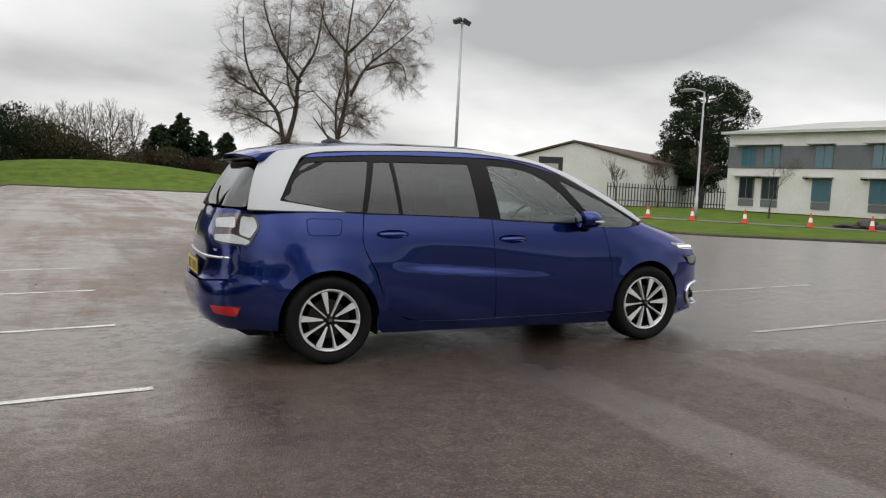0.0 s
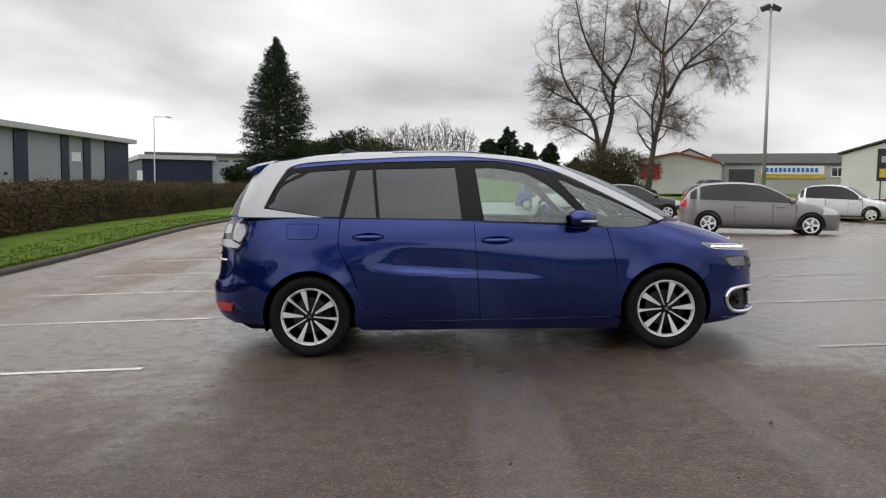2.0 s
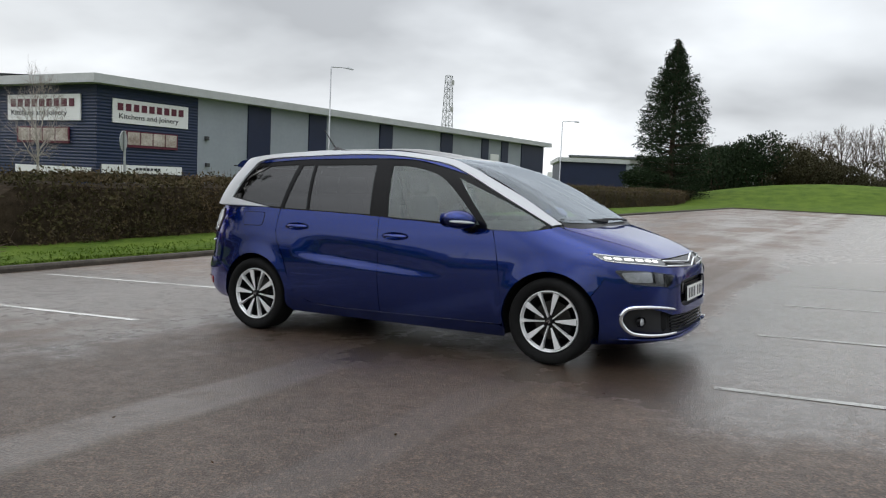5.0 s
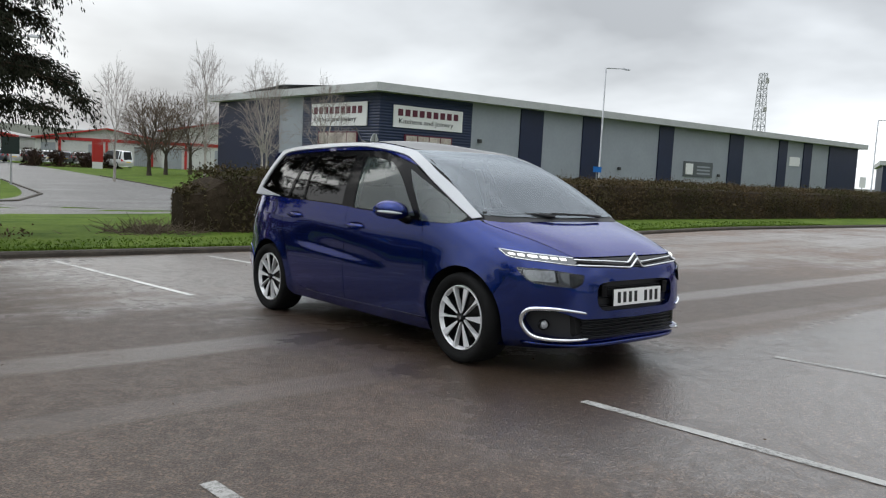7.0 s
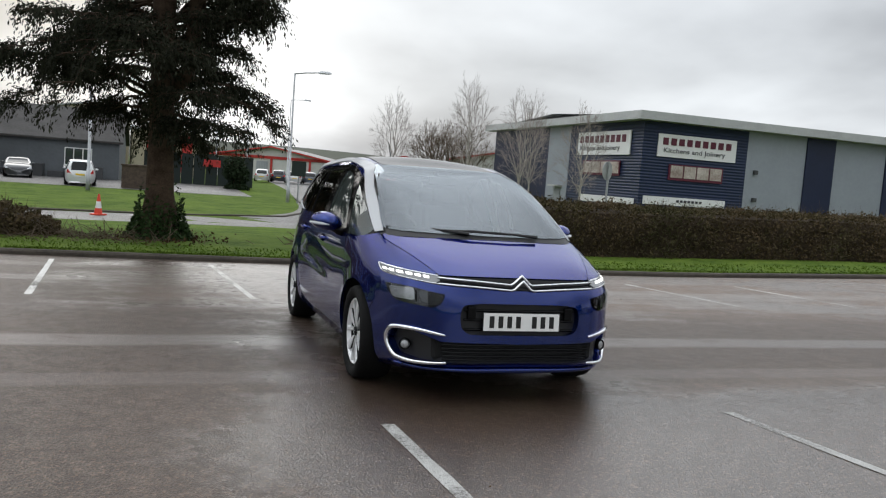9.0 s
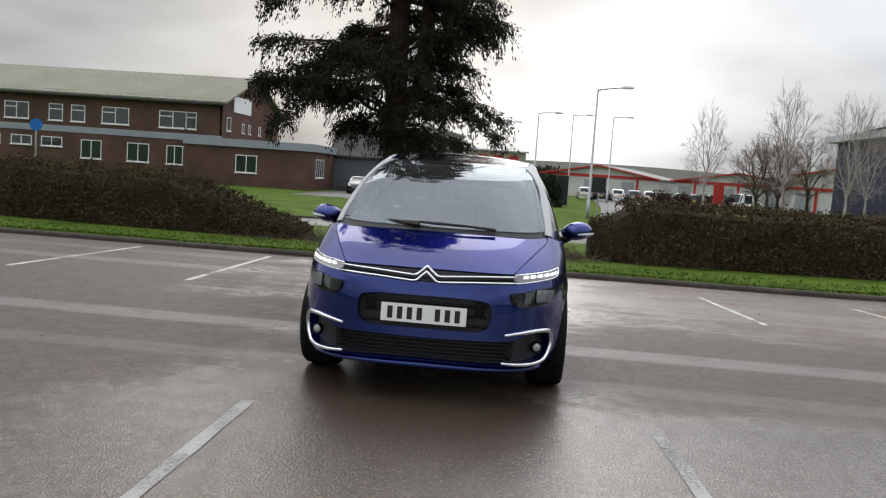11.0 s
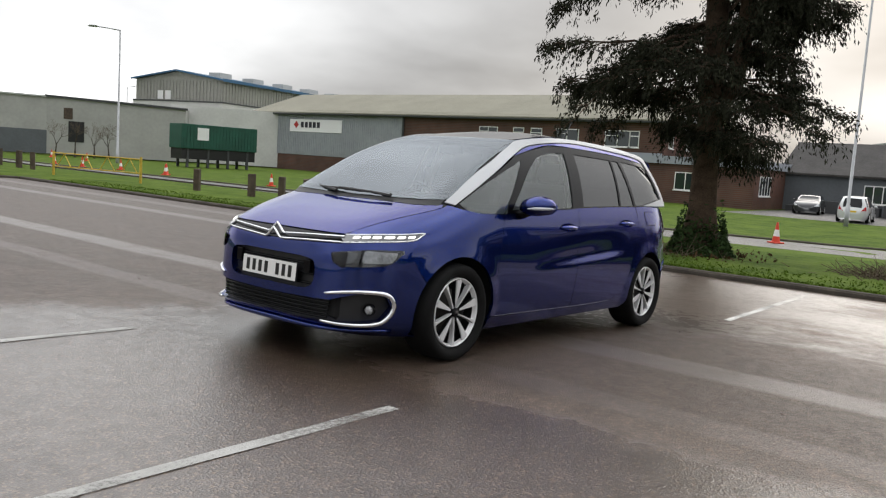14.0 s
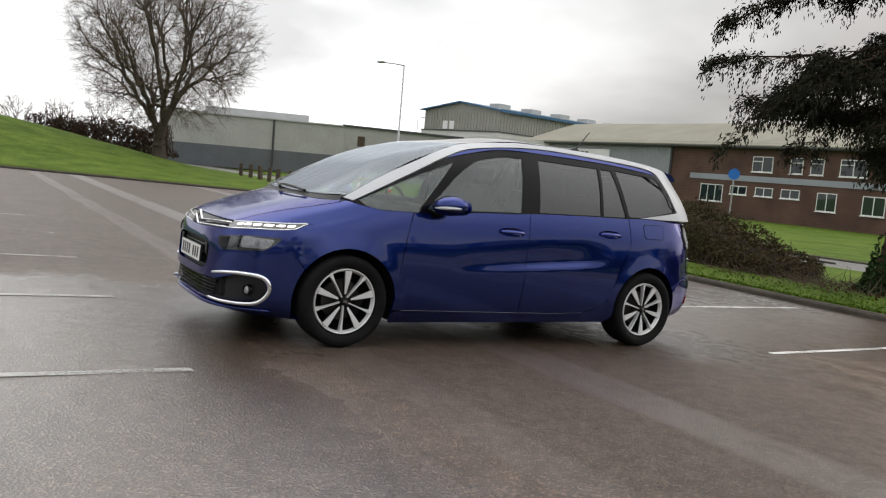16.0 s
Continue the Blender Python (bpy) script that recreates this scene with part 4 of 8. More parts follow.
        for c0, c1, z0, z1, look_ in ((.885, 1.060, .640, .716, REFLECTOR), (.770, .865, .632, .704, SMOKE)):
            panel("reflector", rounded([(c0, z0), (c1 - .030, z0 + .004), (c1, z1 - .006), (c0 + .006, z1)], [.02, .03, .02, .02], 4), fw, look_, hl, .004, .004, .02, out=out)
        panel("divider", [(.868, .634), (.880, .635), (.886, .716), (.874, .716)], fw, GLOSS_BLACK, hl, .004, .008, .02, out=out)
        # fog lamp with its chrome bracket
        fg = new("fog_lamp_surround")
        fg.parent = car
        tagged(fg, "chrome bracket round a fog lamp")
        line = smooth_line([(.655, .440), (.80, .458), (.92, .466), (1.02, .455), (1.065, .41), (1.07, .35), (1.03, .285), (.96, .262), (.82, .262), (.66, .272)], 4)
        part("chrome_bracket", tube(bmesh.new(), [Vector(wrap(s * a, b)) + Vector((.004, s * .004, 0)) for a, b in line], [.008 + .009 * math.sin(math.pi * i / (len(line) - 1)) ** .8 for i in range(len(line))], 8), CHROME, fg, "", True)
        c = Vector(wrap(s * .945, .355)) - Vector((.02, s * .004, 0))
        part("fog_lamp", fix_normals(lathe(bmesh.new(), [(0, .008), (.019, .006), (.027, .0), (.031, -.02)], 20, "z", Matrix.Translation(c) @ pose(0, 0, 0, 0, 90, s * 22))), REFLECTOR, fg, "clear round fog lamp", True)
        part("fog_rim", fix_normals(lathe(bmesh.new(), [(.031, -.02), (.032, .008), (.036, .006), (.038, -.02)], 20, "z", Matrix.Translation(c) @ pose(0, 0, 0, 0, 90, s * 22))), GLOSS_BLACK, fg, "", True)
        # tail lamp
        rw = lambda a, b, s=s: wrap(a * s, b, LOW, -1)
        tl = new("tail_lamp")
        tl.parent = car
        tagged(tl, "clear and smoked tail lamp")
        panel("lens_body", rounded([(.58, 1.072), (.93, 1.096), (1.05, 1.085), (1.11, 1.0), (1.05, .862), (.70, .885), (.66, .93)], .03), rw, tail_smoke, tl, .03, .010, .05, out=out)
        panel("clear_bar", rounded([(.60, 1.045), (.90, 1.065), (.93, .99), (.68, .985)], .02), rw, CLEAR_LENS, tl, .01, .014, .05, out=out)
        panel("clear_bar", rounded([(.70, .935), (.93, .945), (1.06, .90), (1.03, .875), (.72, .897)], .02), rw, CLEAR_LENS, tl, .01, .014, .05, out=out)
        panel("clear_edge", rounded([(.95, 1.072), (1.05, 1.062), (1.09, 1.0), (1.05, .92), (.97, .945), (.96, 1.0)], .02), rw, CLEAR_LENS, tl, .01, .0135, .05, out=out)
        panel("quarter_return", [(.90, .57), (1.14, .57), (1.14, .82), (.96, .82)], rw, PAINT, car, .02, -.008, .04, out=out)
        panel("red_reflector", rounded([(.80, .438), (1.045, .436), (1.0, .368), (.83, .385)], .012), rw, RED_LENS, car, .01, .011, .05, out=out, label="red rear reflector")

    # bonnet
    fw = lambda a, b: wrap(a, b)
    edge = smooth_line([(.712, .812), (.85, .90), (.98, .97), (1.03, 1.002)], 4)
    bon = [(-.70, .803), (.70, .803)] + edge + [(.99, 1.034), (.6, 1.040), (-.6, 1.040), (-.99, 1.034)] + [(-a, b) for a, b in reversed(edge)]
    panel("bonnet", bon, fw, PAINT, car, .02, .001, .05, out=out)
    # grille bars with the bent emblem in the middle
    gr = new("grille_bar")
    gr.parent = car
    tagged(gr, "black grille strip with two chrome bars bent up in the middle")
    panel("black_strip", [(-.72, .800), (.72, .800), (.72, .752), (.10, .735), (-.10, .735), (-.72, .752)], fw, GLOSS_BLACK, gr, .02, -.006, .05, out=out)
    for up, lo_, tip in ((.789, .764, .812), (.755, .731, .780)):
        pts = [(-.72, up), (-.40, (up + lo_) / 2 + .002), (-.105, lo_), (-.075, lo_ + .006), (0, tip + .010), (.075, lo_ + .006), (.105, lo_), (.40, (up + lo_) / 2 + .002), (.72, up)]
        line = []
        for a, b in zip(pts, pts[1:]):
            line += [(a[0] + (b[0] - a[0]) * t / 4, a[1] + (b[1] - a[1]) * t / 4) for t in range(4)]
        line.append(pts[-1])
        part("chrome_bar", tube(bmesh.new(), [(lambda q: Vector((q[0] + .012, q[1], b)))(wrap(a, min(b, lo_ + .004) if abs(a) < .106 else b)) for a, b in line], [.0060 + (.0022 if abs(a) < .09 else 0) for a, b in line], 8), CHROME, gr, "", True)
    # front bumper
    half = [(.0, .728), (.10, .728), (.70, .745), (1.06, .780), (1.135, .793), (1.166, .835), (1.186, .835), (p_of(1.80, .762), .762), (p_of(1.84, .692), .692)]
    half += [(p_of(x, z), z) for x, z in arc(cf, .325, arch_r, 33, -22)] + [(1.30, .165), (1.0, .18), (.70, .195), (0, .20)]
    bump = half + [(-a, b) for a, b in reversed(half[1:-1])]
    ug = rounded([(-.525, .632), (-.36, .645), (.36, .645), (.525, .632), (.545, .56), (.53, .475), (.44, .448), (-.44, .448), (-.53, .475), (-.545, .56)], .05)
    lower = [(0, .392), (.70, .402), (.90, .455), (1.02, .445), (1.065, .37), (1.02, .285), (.90, .268), (.68, .272), (0, .276)]
    lg = lower + [(-a, b) for a, b in reversed(lower[1:-1])]
    hls = [[(1.07, .712), (.93, .716), (.68, .688), (.71, .637), (.76, .612), (.93, .624), (1.0, .636)]]
    hls += [[(-a, b) for a, b in h] for h in hls]
    panel("front_bumper", bump, fw, PAINT, car, .05, 0, .05, holes=(ug, lg, *hls), out=out)
    panel("upper_intake", [(-.60, .66), (.60, .66), (.60, .43), (-.60, .43)], fw, BLACK, car, 0, -.045, .08, out=out, label="black upper intake")
    panel("lower_intake", [(-1.12, .48), (1.12, .48), (1.12, .25), (-1.12, .25)], fw, BLACK, car, 0, -.05, .08, out=out, label="black lower intake")
    for i in range(5):
        z = .290 + i * .0225
        part("grille_slat", tube(bmesh.new(), [Vector(wrap(a, z)) - Vector((.028, 0, 0)) for a in np.linspace(-.68, .68, 17)], .007, 6), GLOSS_BLACK, car)
    for i in range(3):
        z = .48 + i * .06
        part("grille_slat", tube(bmesh.new(), [Vector(wrap(a, z)) - Vector((.03, 0, 0)) for a in np.linspace(-.5, .5, 13)], .008, 6), GLOSS_BLACK, car)
    for s in (-1, 1):
        box_part("grille_wing", 2.235, s * .36, .545, 2.262, s * .305, .625, GLOSS_BLACK, car, "", .006)
    part("front_lip", tube(bmesh.new(), [Vector(wrap(a, .222)) + Vector((.004, 0, 0)) for a in np.linspace(-1.08, 1.08, 33)], [.010 + .010 * (1 - abs(a)) for a in np.linspace(-.95, .95, 33)], 8), PAINT, car, "", True)

    def plate(name, x, z, s, material, tilt):
        pl = new(name)
        pl.parent = car
        pl.matrix_local = pose(x, 0, z, 0, tilt, 0)
        tagged(pl, "white front number plate" if s > 0 else "yellow rear number plate")
        box_part("plate_base", -.006, -.262, -.057, .006, .262, .057, BLACK, pl)
        box_part("plate_face", s * .006, -.26, -.0555, s * .010, .26, .0555, material, pl, "", .002)
        for y in (-.205, -.145, -.085, -.025, .085, .145, .205):
            box_part("plain_bar", s * .010, y - .016, -.037, s * .0115, y + .016, .037, PLATE_K, pl)

    plate("number_plate", 2.272, .533, 1, PLATE_W, -2)
    # tail
    rw = lambda a, b: wrap(a, b, LOW, -1)
    th = [(0, .600), (.60, .605), (.93, .632), (.985, .70), (1.03, .85), (1.02, 1.10), (.98, 1.125), (0, 1.118)]
    panel("tailgate", th + [(-a, b) for a, b in reversed(th[1:-1])], rw, PAINT, car, .02, 0, .06, out=out)
    rh = [(0, .588), (.60, .592), (.94, .618), (p_rear(-1.88, .592), .592), (p_rear(-1.79, .54), .54)]
    rh += [(p_rear(x, z), z) for x, z in arc(cr, .325, arch_r, 150, 190)] + [(1.1, .27), (.6, .255), (0, .25)]
    panel("rear_bumper", rh + [(-a, b) for a, b in reversed(rh[1:-1])], rw, PAINT, car, .04, .005, .06, out=out)
    part("tailgate_strip", tube(bmesh.new(), [Vector(wrap(a, .768 + .012 * abs(a), LOW, -1)) - Vector((.008, 0, 0)) for a in np.linspace(-.92, .92, 21)], .010, 6), CHROME, car, "chrome strip across the tailgate", True)
    plate("number_plate", -2.262, .675, -1, PLATE_Y, 0)
    part("tailgate_badge", box(bmesh.new(), -2.19, -.60, .825, -2.176, -.52, .838), CHROME, car, "small chrome badge")
    tg = lambda a, b: nose(a, b, TOP, -1)
    panel("rear_window", rounded([(-.735, 1.142), (.735, 1.142), (.60, 1.475), (-.60, 1.475)], .04), tg, PRIVACY, car, 0, 0, .07, out=out, label="dark rear window")
    for s in (-1, 1):
        panel("rear_pillar", [(s * .735, 1.130), (s * .80, 1.126), (s * .775, 1.25), (s * .70, 1.44), (s * .66, 1.52), (s * .60, 1.50), (s * .605, 1.47)], tg, GLOSS_BLACK, car, .02, .001, .05, out=out)
    part("rear_wiper", tube(bmesh.new(), [(-2.145, .02, 1.135), (-2.17, .03, 1.150), (-2.12, .16, 1.22), (-2.06, .24, 1.30)], [.02, .016, .010, .006], 6), BLACK, car)
    # roof, glass panel and spoiler
    rp = [(nose(y, 1.536, TOP)[0] - .01, y) for y in np.linspace(-.56, .56, 9)]
    rside = [(x, half_width(x, ROOF_EDGE(x), TOP) - .012) for x in np.linspace(.2, -1.84, 12)]
    full = rp + rside + [(x, -y) for x, y in reversed(rside)]
    panel("roof", full, roof, PAINT, car, .02, .002, .08, out=out)
    gp = [(nose(y, 1.536, TOP)[0] - .012, y) for y in np.linspace(-.50, .50, 7)] + [(-.75, .50), (-.75, -.50)]
    panel("glass_roof", gp, roof, GLOSS_BLACK, car, .004, .006, .08, out=out, label="black glass roof panel")
    bm = bmesh.new()
    rows = []
    for y in np.linspace(-.59, .59, 17):
        e = (abs(y) / .59) ** 4
        zt = 1.585 - .035 * e
        rows.append([bm.verts.new(v) for v in ((-1.74 + .02 * e, y, zt + .005), (-1.88 + .03 * e, y, zt - .018), (-2.0 + .10 * e, y, zt - .055), (-2.0 + .10 * e, y, zt - .075), (-1.86 + .04 * e, y, zt - .085), (-1.74, y, zt - .06))])
    for a, b in zip(rows, rows[1:]):
        for k in range(6):
            bm.faces.new((a[k], a[(k + 1) % 6], b[(k + 1) % 6], b[k]))
    bm.faces.new(rows[0]), bm.faces.new(rows[-1])
    part("roof_spoiler", fix_normals(bm), PAINT, car, "", False)
    box_part("spoiler_underside", -1.98, -.56, 1.485, -1.84, .56, 1.495, BLACK, car, "black underside of the spoiler", .004)
    # windscreen, cowl and wipers
    ws = [(y, 1.532 + .008 * (1 - (y / .58) ** 2)) for y in np.linspace(-.585, .585, 11)][::-1]
    ws += [(-.735, 1.055), (-.60, 1.043), (-.3, 1.036), (0, 1.034), (.3, 1.036), (.60, 1.043), (.735, 1.055)]
    panel("windscreen", ws, lambda a, b: nose(a, b, TOP), SCREEN, car, 0, .004, .06, out=out, label="large raked windscreen reflecting the sky")
    panel("cowl", [(-.76, 1.010), (.76, 1.010), (.74, 1.060), (.3, 1.046), (-.3, 1.046), (-.74, 1.060)], lambda a, b: nose(a, b, TOP), BLACK, car, .01, 0, .06, out=out)
    for y0, y1, z1 in ((.38, -.32, 1.062), (-.14, -.70, 1.066)):
        wp = new("wiper")
        wp.parent = car
        b0, b1 = Vector(nose(y0, 1.045, TOP)), Vector(nose(y1, z1, TOP))
        part("wiper_arm", tube(bmesh.new(), [b0 + Vector((.03, 0, .004)), b0.lerp(b1, .3) + Vector((.035, 0, .012)), b0.lerp(b1, .75) + Vector((.03, 0, .014))], [.012, .008, .005], 6), BLACK, wp)
        part("wiper_blade", tube(bmesh.new(), [b0.lerp(b1, .30) + Vector((.035, 0, .006)), b0.lerp(b1, .65) + Vector((.03, 0, .008)), b1 + Vector((.018, 0, .006))], [.004, .008, .004], 6), BLACK, wp)
    # aerial
    bm = tube(bmesh.new(), [(-1.24, 0, 1.638), (-1.17, 0, 1.662), (-1.04, 0, 1.640)], [.024, .032, .012], 8, True, .7)
    tube(bm, [(-1.17, 0, 1.66), (-1.32, 0, 1.85)], [.008, .004], 6)
    part("aerial", bm, BLACK, car)
    # dark inner body so that shut lines and arches look deep
    bm = bmesh.new()
    rings = []
    for z in (.19, .30, .60, .85, .97):
        ring = []
        for s in (1, -1):
            xs = np.linspace(F_LOW(z) - .09, -(R_LOW(z) - .09), 26)[::s]
            for x in xs:
                y = min(max(half_width(x, z, LOW) - .05, .02), .60)
                if abs(x) < .95:
                    y = max(half_width(x, z, LOW) - .035, .02)
                ring.append(bm.verts.new((x, s * y, z)))
        rings.append(ring)
    for a, b in zip(rings, rings[1:]):
        for k in range(len(a)):
            bm.faces.new((a[k], a[(k + 1) % len(a)], b[(k + 1) % len(a)], b[k]))
    bm.faces.new(rings[-1]), bm.faces.new(rings[0][::-1])
    part("inner_body", fix_normals(bm), DARK, car)
    # cabin
    bm = bmesh.new()
    for v in ((0,),):
        box(bm, .62, -.74, .93, 1.22, .74, 1.03, .03)
        box(bm, .50, -.70, .80, .80, .70, 1.015, .04)
    part("dashboard", bm, CABIN, car, "dark dashboard")
    box_part("dash_hood", .62, -.12, 1.02, .86, .22, 1.075, CABIN, car, "", .02)
    sw = fix_normals(lathe(bmesh.new(), [(.175 + .014 * math.cos(a), .014 * math.sin(a)) for a in np.linspace(0, 2 * math.pi, 9)], 28, "z", pose(.44, -.36, 1.0, 0, -62, 0)))
    tube(sw, [(.40, -.36, .99), (.62, -.36, .93)], [.06, .04], 8)
    part("steering_wheel", sw, BLACK, car, "", True)
    for x, ys in ((-.22, (-.36, .36)), (-1.05, (-.48, 0, .48)), (-1.75, (-.33, .33))):
        for y in ys:
            st = new("seat")
            st.parent = car
            box_part("cushion", x - .08, y - .23, .50, x + .44, y + .23, .68, CABIN, st, "", .05)
            box_part("backrest", -.06, -.23, 0, .06, .23, .58 if x > -1.5 else .45, CABIN, st, "", .05, pose(x - .08, y, .66, 0, -12, 0))
            box_part("headrest", -.045, -.13, .60, .045, .13, .76, CABIN, st, "", .04, pose(x - .08, y, .66 if x > -1.5 else .56, 0, -12, 0))
    part("rear_view_mirror", box(bmesh.new(), .50, -.12, 1.40, .53, .12, 1.47, .012), BLACK, car)
    part("sensor_pod", box(bmesh.new(), .44, -.06, 1.47, .56, .06, 1.51, .02), BLACK, car)
    for s in (-1, 1):
        part("pillar_trim", tube(bmesh.new(), [(-.12, s * .79, 1.02), (-.14, s * .70, 1.30), (-.14, s * .62, 1.50)], .035, 6), CABIN_LIGHT, car)
        part("seat_belt", box(bmesh.new(), -.135, s * .755, 1.05, -.085, s * .75, 1.30), CABIN_LIGHT, car)
    part("headlining", box(bmesh.new(), -1.7, -.54, 1.545, .22, .54, 1.555), CABIN_LIGHT, car)
    bm = box(bmesh.new(), -1.72, -.58, .20, 1.9, .58, .27, .02)
    tube(bm, [(-2.15, .45, .26), (-1.5, .45, .25)], .035, 8)
    part("underbody_tray", bm, DARK, car)
    for nm, x, y, s, t in (("wheel", 1.42, -.862, -1, 33), ("wheel", -1.42, -.868, -1, 6), ("wheel", 1.42, .862, 1, 20), ("wheel", -1.42, .868, 1, 50)):
        make_wheel(car, nm, x, y, s, t)
    return car


mirror_mat = mat("mirror_silver", (.9, .9, .9), .02, metal=1.0)
tail_smoke = mat("smoked_lens", (.050, .036, .038), .12, coat=.8)
make_car()

# ---------------------------------------------------------------- surroundings: materials
BLUE_CLAD = ribbed_material("blue_ribbed_cladding", (.009, .019, .058), .20)
NAVY = mat("navy_panel", (.008, .014, .045), .5, vary=.1, scale=.6)
GREY_CLAD = mat("grey_cladding", (.285, .31, .345), .5, vary=.06, scale=.5)
GREY_RIB = ribbed_material("grey_ribbed_cladding", (.30, .32, .34), .25, 0)
ROOF_TRIM = mat("pale_roof_trim", (.42, .43, .43), .5, vary=.08, scale=1)
WHITE = mat("white_sign", (.78, .78, .78), .4)
OFFWHITE = mat("white_wall_panel", (.55, .55, .53), .6, vary=.08, scale=.5)
BRICK = brick_material("brown_brick", (.112, .041, .025), (.078, .029, .018), (.090, .060, .047))
ROOF_SHEET = ribbed_material("mossy_roof_sheet", (.235, .225, .175), .25, 0, .8, .05)
BROWN_ROOF = mat("brown_roof", (.075, .052, .040), .85, vary=.25, scale=.8)
DARK_ROOF = mat("dark_roof", (.045, .042, .040), .8, vary=.3, scale=.8)
FRAME_W = mat("white_window_frame", (.75, .75, .74), .4)
PANE = mat("window_pane", (.020, .030, .032), .04, coat=1.0)
CAR_PANE = mat("car_window_pane", (.008, .010, .011), .03, spec=.45)
PANE_BLUE = mat("blue_window_pane", (.05, .13, .17), .04, coat=1.0)
RED = mat("red_trim", (.42, .03, .025), .5)
INK = mat("dark_red_ink", (.10, .012, .03), .5)
INK_K = mat("black_ink", (.02, .02, .03), .5)
POSTER = mat("poster", (.26, .20, .17), .5, color2=(.60, .55, .50), scale=1.2)
POST_GREY = mat("galvanised_steel", (.36, .37, .38), .45, metal=.5, vary=.1, scale=3)
POST_DARK = mat("dark_post", (.05, .052, .055), .5)
TIMBER = mat("weathered_timber", (.075, .055, .040), .85, vary=.35, scale=6, bump=.5, bump_scale=40)
CONE_RED = mat("cone_red", (.62, .055, .025), .5)
CONE_WHITE = mat("cone_white", (.75, .74, .72), .4)
YELLOW = mat("yellow_paint", (.50, .34, .04), .6, vary=.35, scale=4)
BLUE_SIGN = mat("blue_sign", (.01, .14, .50), .4)
GREEN_STEEL = mat("green_steel", (.012, .075, .050), .5, vary=.2, scale=1)
FENCE_GREEN = mat("dark_green_fence", (.010, .018, .016), .7)
TAN = mat("tan_cladding", (.36, .32, .24), .6, vary=.1, scale=.5)
SHED_GREY = mat("slate_grey_wall", (.105, .115, .125), .7, vary=.12, scale=.6)
WALL_PALE = mat("pale_cladding", (.36, .36, .34), .6, vary=.10, scale=.4)
BARK = mat("bark", (.065, .045, .032), .95, vary=.4, scale=5, bump=1.0, bump_scale=24, spec=.12)
BARK_GREY = mat("grey_bark", (.070, .058, .046), .95, vary=.3, scale=4, bump=.6, bump_scale=20, spec=.12)
BIRCH = mat("birch_bark", (.36, .33, .30), .9, vary=.35, scale=5)
TWIG = mat("winter_twigs", (.115, .088, .066), .95, spec=.12)
TWIG_PALE = mat("pale_winter_twigs", (.17, .135, .11), .95, spec=.12)
CONIFER = mat("conifer_foliage", (.020, .032, .015), .85, island=.45, spec=.12)
CYPRESS = mat("cypress_spray", (.021, .023, .014), .85, island=.5, spec=.12)
HEDGE_LEAF = mat("hedge_leaf", (.045, .046, .019), .85, island=.28, color2=(.096, .066, .037), scale=.55, spec=.12)
# dark brown core: the shade between the leaves is put into its colour
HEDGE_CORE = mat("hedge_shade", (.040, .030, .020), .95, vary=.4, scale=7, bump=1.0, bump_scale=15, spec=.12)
IVY = mat("ivy_leaf", (.025, .045, .014), .7, island=.5, spec=.12)
SCRUB_DARK = mat("brown_scrub", (.042, .026, .020), .95, island=.4, spec=.12)
SCRUB = mat("winter_scrub", (.055, .050, .028), .95, island=.4, spec=.12)
BOULDER = mat("dark_boulder", (.050, .044, .040), .9, vary=.4, scale=2, bump=.8, bump_scale=9)
LITTER = mat("leaf_litter", (.060, .036, .018), .9, island=.4, spec=.12)


# ---------------------------------------------------------------- plants
def leaf_cloud(name, centres, size, material, parent=None, label="", seed=1, stretch=1.0, droop=0.0, spread=None):
    """Many small leaf-shaped blades at the given places, as one mesh."""
    rg = np.random.default_rng(seed)
    c = np.asarray(centres, float)
    n = len(c)
    d = rg.normal(size=(n, 3))
    if spread is not None:
        d = d * .6 + spread
    d[:, 2] -= droop
    d /= np.linalg.norm(d, axis=1)[:, None]
    e = np.cross(d, rg.normal(size=(n, 3)))
    e /= np.linalg.norm(e, axis=1)[:, None]
    s = size * rg.uniform(.55, 1.35, (n, 1))
    a, b = d * s * stretch, e * s * .5
    q = np.stack([c - a, c + b * .9, c + a, c - b * .9], 1).reshape(-1, 3)
    me = bpy.data.meshes.new(name)
    me.vertices.add(4 * n)
    me.vertices.foreach_set("co", q.ravel())
    me.loops.add(4 * n)
    me.loops.foreach_set("vertex_index", np.arange(4 * n, dtype=np.int32))
    me.polygons.add(n)
    me.polygons.foreach_set("loop_start", np.arange(0, 4 * n, 4, dtype=np.int32))
    me.polygons.foreach_set("loop_total", np.full(n, 4, dtype=np.int32))
    me.update(calc_edges=True)
    me.materials.append(material)
    ob = new(name, me)
    if parent:
        ob.parent = parent
    if label:
        tagged(ob, label)
    return ob


